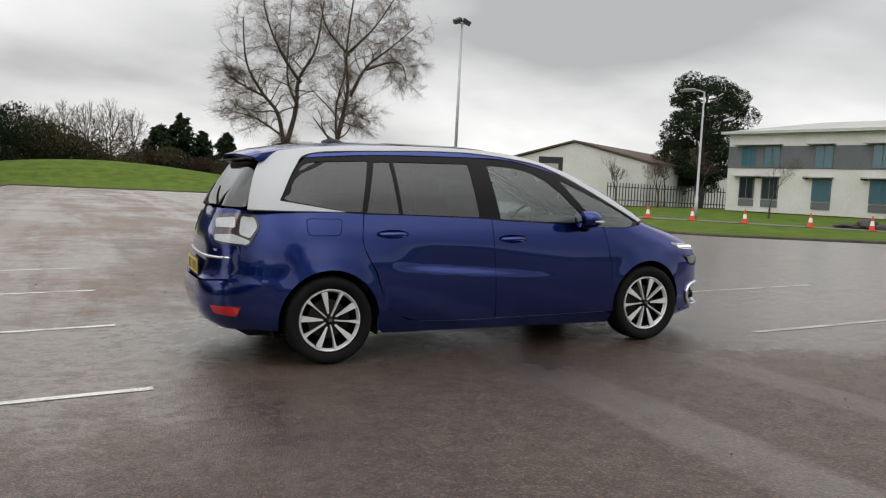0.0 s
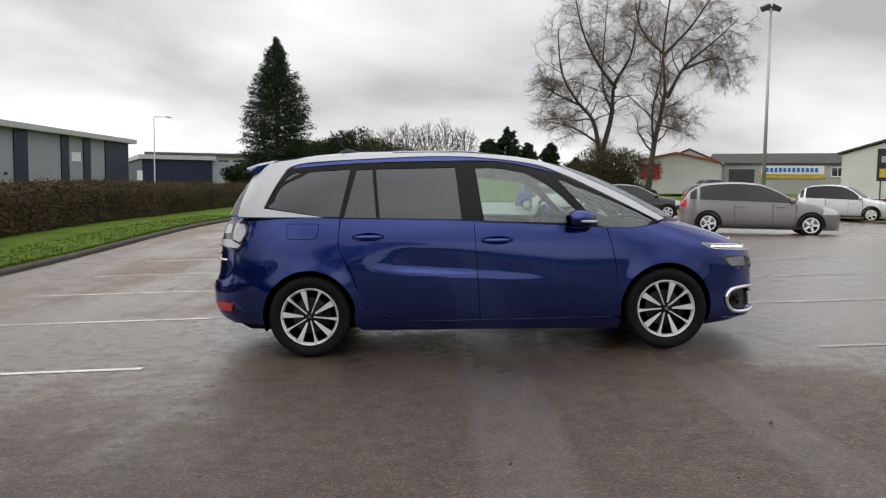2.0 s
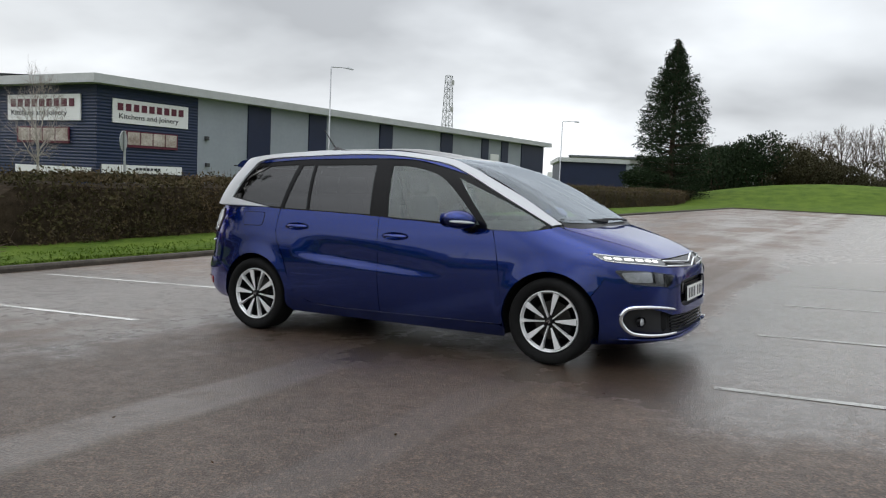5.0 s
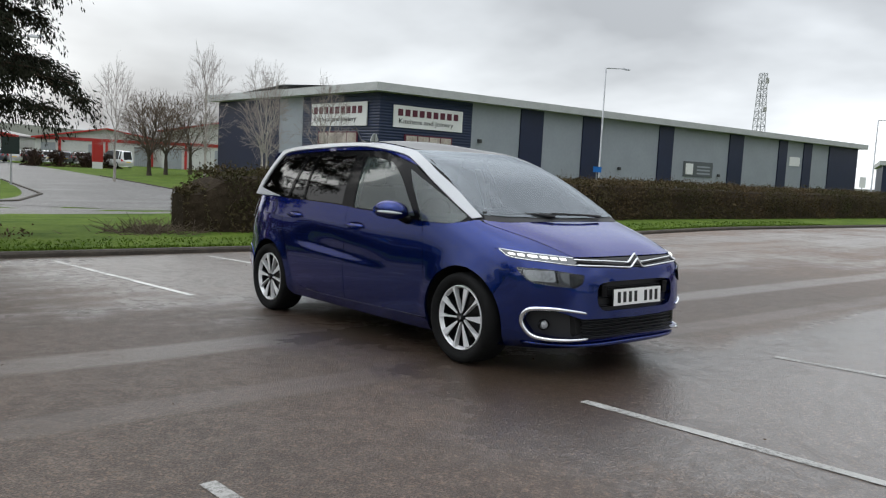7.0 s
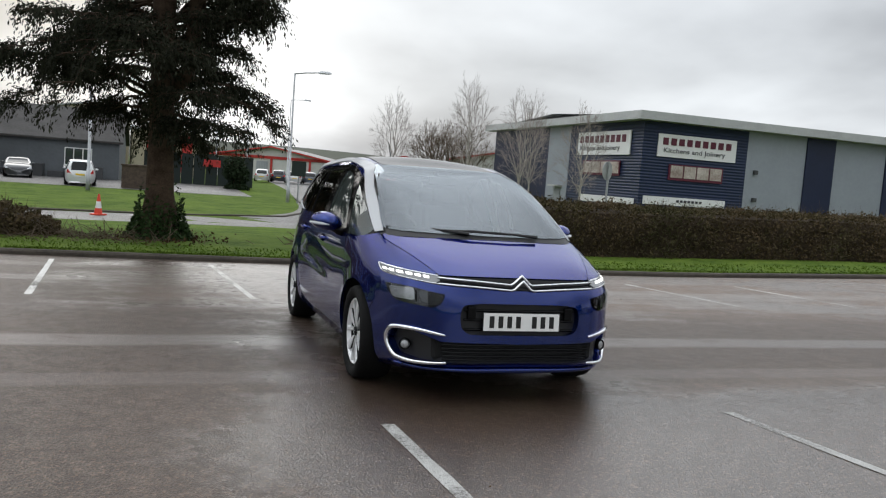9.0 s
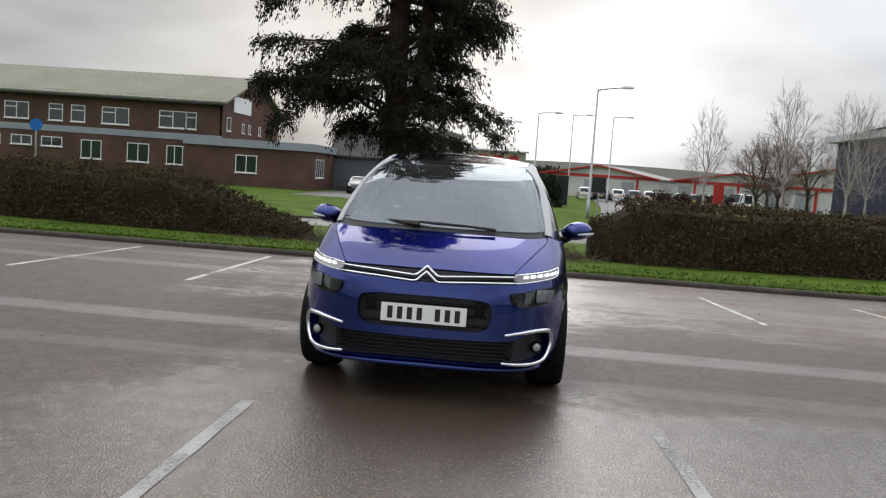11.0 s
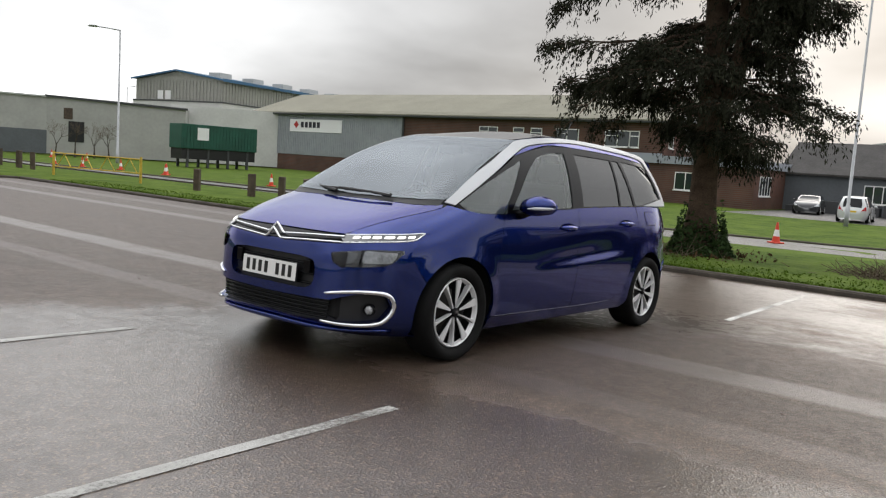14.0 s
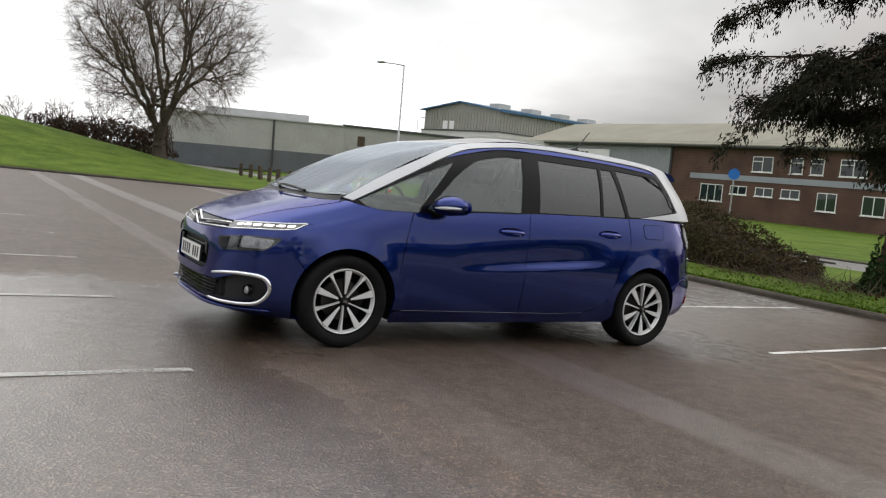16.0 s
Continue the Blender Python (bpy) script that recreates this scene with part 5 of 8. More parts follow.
def tubes_mesh(name, segs, material, parent, sides=4, label=""):
    """Straight tapered tubes (a, b, ra, rb) joined into one mesh, built with numpy."""
    a, b = np.array([s[0] for s in segs], float), np.array([s[1] for s in segs], float)
    ra, rb = np.array([s[2] for s in segs]), np.array([s[3] for s in segs])
    d = b - a
    d /= np.linalg.norm(d, axis=1)[:, None] + 1e-9
    u = np.cross(d, np.where(np.abs(d[:, 2:3]) > .9, [[1., 0, 0]], [[0., 0, 1.]]))
    u /= np.linalg.norm(u, axis=1)[:, None]
    v = np.cross(d, u)
    ang = np.arange(sides) * 2 * np.pi / sides
    ring = u[:, None] * np.cos(ang)[None, :, None] + v[:, None] * np.sin(ang)[None, :, None]
    co = np.concatenate([a[:, None] + ring * ra[:, None, None], b[:, None] + ring * rb[:, None, None]], 1).reshape(-1, 3)
    n = len(segs)
    base = np.arange(n)[:, None] * 2 * sides
    k = np.arange(sides)
    idx = np.stack([base + k, base + (k + 1) % sides, base + sides + (k + 1) % sides, base + sides + k], 2).reshape(-1)
    me = bpy.data.meshes.new(name)
    me.vertices.add(len(co))
    me.vertices.foreach_set("co", co.ravel())
    me.loops.add(len(idx))
    me.loops.foreach_set("vertex_index", idx.astype(np.int32))
    me.polygons.add(n * sides)
    me.polygons.foreach_set("loop_start", np.arange(0, len(idx), 4, dtype=np.int32))
    me.polygons.foreach_set("loop_total", np.full(n * sides, 4, dtype=np.int32))
    me.polygons.foreach_set("use_smooth", [True] * (n * sides))
    me.update(calc_edges=True)
    me.materials.append(material)
    ob = new(name, me)
    ob.parent = parent
    if label:
        tagged(ob, label)
    return ob


def branch_segments(seed, height, trunk_r, fork, spread, levels, up=.35, forks=(2, 3), shrink=.72, first=None, min_r=.006):
    rng_ = random.Random(seed)
    big, small = [], []

    def grow(p, d, length, r, level):
        n = 3 if level < 3 else 2
        for i in range(n):
            q = p + d * (length / n)
            r2 = r * (.90 if level < 2 else .84)
            (big if level < 3 else small).append((tuple(p), tuple(q), r, r2))
            p, r = q, r2
            d = (d + Vector((rng_.gauss(0, .10), rng_.gauss(0, .10), rng_.gauss(.02, .07)))).normalized()
            if level >= 2 and i < n - 1 and level < levels:
                side = (d + Vector((rng_.gauss(0, 1), rng_.gauss(0, 1), rng_.gauss(.1, .6))) * spread).normalized()
                grow(p, side, length * .55, max(r * .5, min_r), level + 1)
        if level >= levels:
            return
        k = rng_.randint(*forks)
        for j in range(k):
            a = 2 * math.pi * (j + rng_.random() * .6) / k
            o = d.orthogonal().normalized()
            side = (o * math.cos(a) + d.cross(o) * math.sin(a))
            e = (d + side * spread * rng_.uniform(.6, 1.25) + Vector((0, 0, up * rng_.uniform(.3, 1)))).normalized()
            grow(p, e, length * shrink * rng_.uniform(.8, 1.15), max(r * (.74 if k < 3 else .64), min_r), level + 1)

    for d, l in first or [(Vector((0, 0, 1)), height * fork)]:
        grow(Vector((0, 0, 0)), Vector(d).normalized(), l, trunk_r, 0)
    return big, small


def bare_tree(label, x, y, z, height, trunk_r, seed, levels=6, fork=.24, spread=.62, material=None, twigs=None, first=None, lean=0, name="bare_tree", **kw):
    t = empty(name, pose(x, y, z, lean, 0, seed * 40), label=label, category="tree")
    big, small = branch_segments(seed, height, trunk_r, fork, spread, levels, first=first, **kw)
    top = max(s[1][2] for s in big + small)
    k = height / top
    sc = lambda some: [(tuple(Vector(a) * k), tuple(Vector(b) * k), ra, rb) for a, b, ra, rb in some]
    big, small = sc(big), sc(small)
    if first is None:
        big.append(((0, 0, -.3), tuple(Vector((0, 0, .5))), trunk_r * 1.7, trunk_r * 1.0))
    tubes_mesh("trunk", big, material or BARK_GREY, t, 8)
    tubes_mesh("crown", small, twigs or TWIG, t, 3, "fine leafless twigs")
    return t


def limbed_tree(label, x, y, z, limbs, seed, thin=.0115, shoots=22, twigs=16, hang=-.10, turn=0.0, depth=.5, name="bare_tree"):
    """A tall winding tree. limbs: (first radius, depth lean, [(along, height), ...]) as the main boughs run;
    crooked side branches, forked shoots and a haze of fine twigs grow from them."""
    t = empty(name, pose(x, y, z, 0, 0, turn), label=label, category="tree")
    rn = random.Random(seed)
    big, small = [], []

    def crooked(p, d, length, r0, r1, n, store, lift, wild):
        pts, dirs = [p.copy()], [d.copy()]
        for k in range(n):
            d = (d + Vector((rn.gauss(0, wild), rn.gauss(0, wild), lift + rn.gauss(0, wild)))).normalized()
            p = p + d * (length / n)
            pts.append(p.copy()), dirs.append(d.copy())
            store.append((tuple(pts[-2]), tuple(p), r0 + (r1 - r0) * k / n, r0 + (r1 - r0) * (k + 1) / n))
        return pts, dirs

    for r0, lean, way in limbs:
        h0, h1 = way[0][1], way[-1][1]
        line = [Vector(q) for q in smooth_line([(u, lean * (h - h0) / max(h1 - h0, 1) * 6 + rn.gauss(0, depth), h) for u, h in way], 5)]
        m = len(line) - 1
        for k in range(m):
            big.append((tuple(line[k]), tuple(line[k + 1]), r0 * (1 - .86 * k / m) + thin, r0 * (1 - .86 * (k + 1) / m) + thin))
        reach = sum((b - a).length for a, b in zip(line, line[1:]))
        for b in range(shoots):
            f = .22 + .78 * (b + rn.random()) / shoots
            k = min(int(f * m), m - 1)
            q = line[k].lerp(line[k + 1], f * m % 1)
            if q.z < 3.2:
                continue
            run = (line[k + 1] - line[k]).normalized()
            a = b * 2.4 + rn.gauss(0, .6)
            o = run.orthogonal().normalized()
            d = (run * .45 + (o * math.cos(a) + run.cross(o) * math.sin(a)) + Vector((0, 0, .15))).normalized()
            L = (1.4 + .17 * reach) * rn.uniform(.55, 1.25) * (1.15 - .45 * f)
            rb = max(r0 * (1 - .86 * f) * .42, thin * 1.8)
            p1, d1 = crooked(q, d, L, rb, thin * 1.2, 6, big, .05, .22)
            for c in range(6):
                g = 1 + int(5.4 * (c + rn.random()) / 6)
                d2 = (d1[g] + Vector((rn.gauss(0, .8), rn.gauss(0, .8), rn.gauss(.15, .55)))).normalized()
                L2 = L * rn.uniform(.28, .55)
                p2, e2 = crooked(p1[g], d2, L2, thin * 1.5, thin * .9, 4, small, .02, .28)
                for w in range(twigs):
                    g2 = rn.randint(1, 4)
                    d3 = (e2[g2] + Vector((rn.gauss(0, .75), rn.gauss(0, .75), rn.gauss(hang, .5)))).normalized()
                    crooked(p2[g2], d3, rn.uniform(.6, 1.7), thin * .75, thin * .5, 2, small, hang * .5, .22)
    tubes_mesh("trunk", big, BARK_GREY, t, 7)
    tubes_mesh("crown", small, TWIG_PALE, t, 3, "fine leafless twigs")
    return t


def clump_pine(label, x, y, z, height, spread, seed, clumps=95, leaves=330, size=.10, foot=.26):
    """A broad pine: bare lower stems and limbs that carry dense rounded needle pads with gaps of sky."""
    t = empty("pine_tree", pose(x, y, z), label=label, category="tree")
    rg = np.random.default_rng(seed)
    segs, pts = [], []
    for k, (lx, ly) in enumerate(((.0, .0), (.9, .3), (-1.0, -.4))):
        top = height * (.9 - .12 * k)
        segs += [((lx * .2, ly * .2, -.3), (lx, ly, height * .35), .36 - .08 * k, .26 - .05 * k), ((lx, ly, height * .35), (lx * 1.6, ly * 1.6, top), .26 - .05 * k, .05)]
    for i in range(clumps):
        f = (i + rg.random()) / clumps
        h = height * (foot + (.97 - foot) * f)
        room = spread * math.sqrt(max(.04, 1 - ((h / height - .60) / .44) ** 2))
        a = i * 2.4 + rg.normal(0, .4)
        r = room * rg.uniform(.10, 1.0) ** .6
        c = np.array([r * math.cos(a), r * math.sin(a), h + rg.normal(0, .2)])
        segs.append(((c[0] * .12, c[1] * .12, h - .34 * r), tuple(c - [0, 0, .15]), .09, .03))
        s = spread * rg.uniform(.21, .33)
        d = rg.normal(size=(leaves, 3))
        d /= np.linalg.norm(d, axis=1)[:, None]
        q = d * rg.uniform(.45, 1.0, (leaves, 1)) ** .5 * [s, s, s * .55]
        q[:, 2] += .10 * s
        pts.append(c + q + rg.normal(0, .05, (leaves, 3)))
    tubes_mesh("trunk", segs, BARK, t, 6)
    leaf_cloud("crown", np.concatenate(pts), size, CONIFER, t, "dense rounded pads of dark needles", seed, 1.3, -.2)
    return t


def dome_tree(label, x, y, z, height, reach, foot, seed, ends=700, stem=.12, thin=.007, twigs=5, flat=1.0, low=.0, material=None, twig_mat=None, name="bare_tree", curl=.25):
    """A leafless tree whose boughs fork again and again until they fill an egg-shaped crown, ending in fine twigs.
    foot: lowest height of the crown, low: how far the widest part sits below its middle (shares of the height)."""
    t = empty(name, pose(x, y, z), label=label, category="tree")
    rg = np.random.default_rng(seed)
    d = rg.normal(size=(ends, 3))
    d /= np.linalg.norm(d, axis=1)[:, None]
    q = d * rg.uniform(.12, 1.0, (ends, 1)) ** .42
    half = height * (1 - foot) / 2
    wob = np.array([1 + .22 * noise.noise((v[0] * 1.6 + seed, v[1] * 1.6, v[2] * 1.6)) for v in d])
    q *= wob[:, None]
    tgt = np.stack([q[:, 0] * reach * (1 - low * q[:, 2]), q[:, 1] * reach * flat * (1 - low * q[:, 2]), height * foot + half * (1 + q[:, 2])], 1)
    big, small = [], []

    def bough(p, e, r0, r1, n, store):
        """A crooked run that leaves steeply and bends towards its end."""
        p, e = np.asarray(p), np.asarray(e)
        ln = np.linalg.norm(e - p)
        last = p
        for k in range(1, n + 1):
            u = k / n
            c = p + (e - p) * u + np.array([0, 0, .10 * ln * math.sin(math.pi * u)]) + (rg.normal(0, .045 * ln, 3) if k < n else 0)
            store.append((tuple(last), tuple(c), r0 + (r1 - r0) * (k - 1) / n, r0 + (r1 - r0) * u))
            last = c

    def grow(p, idx, depth):
        k = len(idx)
        r = thin * k ** .46
        if k <= 2:
            for j in idx:
                bough(p, tgt[j], thin * 1.2, thin * .8, 2, small)
                out = tgt[j] - p
                out = out / (np.linalg.norm(out) + 1e-6)
                for w in range(twigs):
                    v = out * .8 + rg.normal(0, .55, 3) + [0, 0, curl * .4]
                    o = p + (tgt[j] - p) * rg.uniform(.3, 1)
                    small.append((tuple(o), tuple(o + v * rg.uniform(.25, .8) * reach * .16), thin * .7, thin * .4))
            return
        c = tgt[idx].mean(0)
        step = .34 if depth > 3 else (.07, .13, .2, .27)[depth]
        e = p + (c - p) * step * rg.uniform(.8, 1.2)
        bough(p, e, r, r * .93, 2 if k > 20 else 1, big if k > 8 else small)
        m = tgt[idx] - c
        ax = np.linalg.svd(m, full_matrices=False)[2][0] if k > 3 else rg.normal(size=3)
        ax = ax + rg.normal(0, .35, 3)
        side = m @ ax
        cutv = np.quantile(side, rg.uniform(.36, .64))
        a, b = idx[side <= cutv], idx[side > cutv]
        for g in (a, b):
            if len(g):
                grow(e, g, depth + 1)

    base = np.array([0, 0, height * stem])
    r0 = thin * ends ** .46
    big.append(((0, 0, -.4), (0, 0, .3), r0 * 1.7, r0 * 1.15))
    bough((0, 0, .3), base, r0 * 1.15, r0, 2, big)
    grow(base, np.arange(ends), 0)
    tubes_mesh("trunk", big, material or BARK_GREY, t, 6)
    tubes_mesh("crown", small, twig_mat or TWIG, t, 3, "fine leafless twigs")
    return t


def spire_tree(label, x, y, z, height, radius, seed, limbs=120, per=150, size=.10, bare=.06, blunt=.30, tips=3, name="conifer_tree"):
    """An upright evergreen: tiers of flat feathery plates round the stem, open in the lower half, with several blunt tips."""
    t = empty(name, pose(x, y, z), label=label, category="tree")
    rg = np.random.default_rng(seed)
    segs = [((0, 0, -.3), (0, 0, height * .5), height * .022, height * .014), ((0, 0, height * .5), (0, 0, height * .95), height * .014, .03)]
    for k in range(tips):
        a = 2 * math.pi * k / tips + rg.random()
        r = radius * .13
        segs.append(((0, 0, height * .45), (r * math.cos(a), r * math.sin(a), height * rg.uniform(.93, 1.0)), height * .010, .02))
    pts, outw = [], []
    for i in range(limbs):
        f = bare + (.985 - bare) * (i + rg.random()) / limbs
        a = i * 2.4 + rg.normal(0, .3)
        # a bullet-shaped outline, drawn in a little at the foot
        prof = (1 - ((f - .22) / .78) ** 2 * (1 - blunt * .35)) if f > .22 else .92
        prof = max(prof, .05) ** (.85 if blunt > .1 else 1.1) * (1 if f < .93 else max(.2, (1 - f) / .07) ** .5)
        L = radius * prof * rg.uniform(.70, 1.12) + .12
        h0 = f * height
        d = np.array([math.cos(a), math.sin(a), 0])
        side = np.array([-d[1], d[0], 0])
        rise = .20 if f < .6 else .55
        root, tip = np.array([0, 0, h0 - L * rise * .4]), d * L + [0, 0, h0 + L * rise * .35 + rg.normal(0, .12)]
        segs.append((tuple(root), tuple(tip), .05, .010))
        m = int(per * (.25 + L / radius) * (1.15 if f > .5 else .9))
        u = rg.uniform(.20, 1.04, m) ** .75
        fan = (.10 + .30 * u) * L * .62 * rg.normal(0, .62, m)
        c = root[None] * (1 - u[:, None]) + tip[None] * u[:, None] + side[None] * fan[:, None]
        c[:, 2] -= .16 * np.abs(fan) + rg.uniform(0, 1, m) ** 2 * .11 * radius * (1 if f < .45 else 2.4)
        c += rg.normal(0, .05 * radius ** .5, (m, 3)) * [1, 1, .55]
        pts.append(c)
        outw.append(d[None] * .8 + side[None] * (fan / (np.abs(fan) + .3))[:, None] * .7)
    tubes_mesh("trunk", segs, BARK, t, 5)
    leaf_cloud("crown", np.concatenate(pts), size, CONIFER, t, "feathery dark green evergreen plates", seed, 1.5, .35, np.concatenate(outw))
    return t


def drooping_tree(x, y, z):
    """The old roadside evergreen with a flared ivy-clad foot and hanging sprays."""
    t = empty("evergreen_tree", pose(x, y, z), label="old evergreen with drooping dark sprays and an ivy-clad trunk", category="tree")
    rg = np.random.default_rng(11)
    bm = bmesh.new()
    rings = []
    for h, r in ((-.3, .80), (.0, .66), (.18, .52), (.5, .36), (1.0, .285), (1.8, .252), (3.0, .24), (4.5, .225), (6.5, .22), (9.0, .15), (12.5, .05)):
        ring = []
        for k in range(20):
            a = 2 * math.pi * k / 20
            rr = r * (1 + .12 * max(0, 1 - h) * math.sin(5 * a + 1) + .05 * noise.noise((math.cos(a) * 2, math.sin(a) * 2, h * 1.2)))
            ring.append(bm.verts.new((rr * math.cos(a) + .02 * h, rr * math.sin(a) - .015 * h, h)))
        rings.append(ring)
    for a, b in zip(rings, rings[1:]):
        for k in range(20):
            bm.faces.new((a[k], a[(k + 1) % 20], b[(k + 1) % 20], b[k]))
    part("trunk", bm, BARK, t, "ridged brown bark", True)
    bm = tube(bmesh.new(), [(.05, .12, 2.9), (.10, .42, 3.5), (.12, .55, 4.6), (.14, .58, 7.0), (.1, .5, 10.0)], [.12, .16, .17, .13, .04], 10)
    part("second_stem", bm, BARK, t, "", True)
    segs, pts, dirs = [], [], []

    def finger(o, out, length, hang, leaves):
        """A spray that reaches out, bends over and hangs, clothed in flat scale leaves."""
        w = rg.uniform(.0, 1, leaves) ** .8
        fall = hang * w ** 2
        c = o[None] + out[None] * (length * (w - .28 * w * w))[:, None]
        c[:, 2] += .06 * length * np.sin(w * 3.1) - fall
        fat = .072 * (1.15 - .70 * w)
        c += rg.normal(0, 1, (leaves, 3)) * fat[:, None] * [1, 1, .8]
        pts.append(c)
        dirs.append(out[None] * (1.1 - .8 * w)[:, None] + np.array([[0, 0, -1.0]]) * (hang / length * 1.6 * w)[:, None])
        mid = o + out * length * .42 + [0, 0, -hang * .2]
        segs.append((tuple(o), tuple(mid), .008, .005))

    boughs = 124
    for i in range(boughs):
        f = (i + rg.random()) / boughs
        h0 = 2.35 + 9.8 * f ** 1.12 + rg.normal(0, .15)
        a = i * 2.399 + rg.normal(0, .30)
        south = math.sin(a) < .1
        L = (3.35 - 2.3 * max(0, (h0 - 6.6) / 5.2) ** 1.3) * rg.uniform(.62, 1.06) * (.97 if south else .60 if h0 < 4.6 else .52)
        if h0 < 3.0:
            L *= .80
        d = np.array([math.cos(a), math.sin(a), 0])
        side = np.array([-d[1], d[0], 0])
        prev = np.array([0, 0, h0])
        m = 9
        sag = rg.uniform(.5, 1.75) * (L / 3.2) * ((.9 if south else .55) if h0 < 3.2 else (1.55 if south else 1.0) if h0 < 4.8 else .85)
        bow, lift = rg.normal(0, .38), rg.uniform(-.2, 1.7)
        for j in range(1, m + 1):
            u = j / m
            p = d * L * u + side * bow * u * u * L * .5 + [0, 0, h0 + lift * u - sag * u * u] + rg.normal(0, .035, 3)
            segs.append((tuple(prev), tuple(p), .042 * (1.12 - u) + .006, .042 * (1.05 - u) + .005))
            back, prev = prev, p
            if u < .25:
                continue
            for s in (-1, 1):
                if rg.random() < (.42 if u < .5 else .10):
                    continue
                o = back + (p - back) * rg.random()
                ang = s * rg.uniform(.55, 1.15)
                out = d * math.cos(ang) + side * math.sin(ang)
                ll = rg.uniform(.45, 1.05) * (1.15 - .45 * u)
                e = o + out * ll * .75 + [0, 0, .05 - .18 * ll]
                segs.append((tuple(o), tuple(e), .013, .006))
                for q in range(5):
                    g = .25 + .75 * (q + rg.random()) / 5
                    b = ang + (1 if q % 2 else -1) * rg.uniform(.25, .9)
                    o2 = o * (1 - g) + e * g
                    o3 = d * math.cos(b) + side * math.sin(b)
                    ln = rg.uniform(.26, .52)
                    finger(o2, o3, ln, ln * rg.uniform(.25, 1.45), 30)
        for q in range(4):
            b = rg.normal(0, .45)
            ln = rg.uniform(.35, .6)
            finger(prev, d * math.cos(b) + side * math.sin(b), ln, ln * rg.uniform(.5, 1.3), 46)
    tubes_mesh("branchwork", segs, BARK, t, 4, "bare brown limbs")
    leaf_cloud("crown", np.concatenate(pts), .031, CYPRESS, t, "hanging dark green sprays", 5, 1.45, .2, np.concatenate(dirs) * 1.3)
    c = rg.normal(size=(2600, 3))
    hh = np.abs(rg.normal(0, .38, 2600))
    ang = rg.uniform(0, 2 * math.pi, 2600)
    rr = np.interp(hh, [0, .18, .5, 1, 2], [.70, .56, .45, .37, .33]) + rg.uniform(0, .07, 2600)
    leaf_cloud("ivy", np.stack([rr * np.cos(ang), rr * np.sin(ang), hh], 1), .055, IVY, t, "ivy round the foot", 8)
    return t


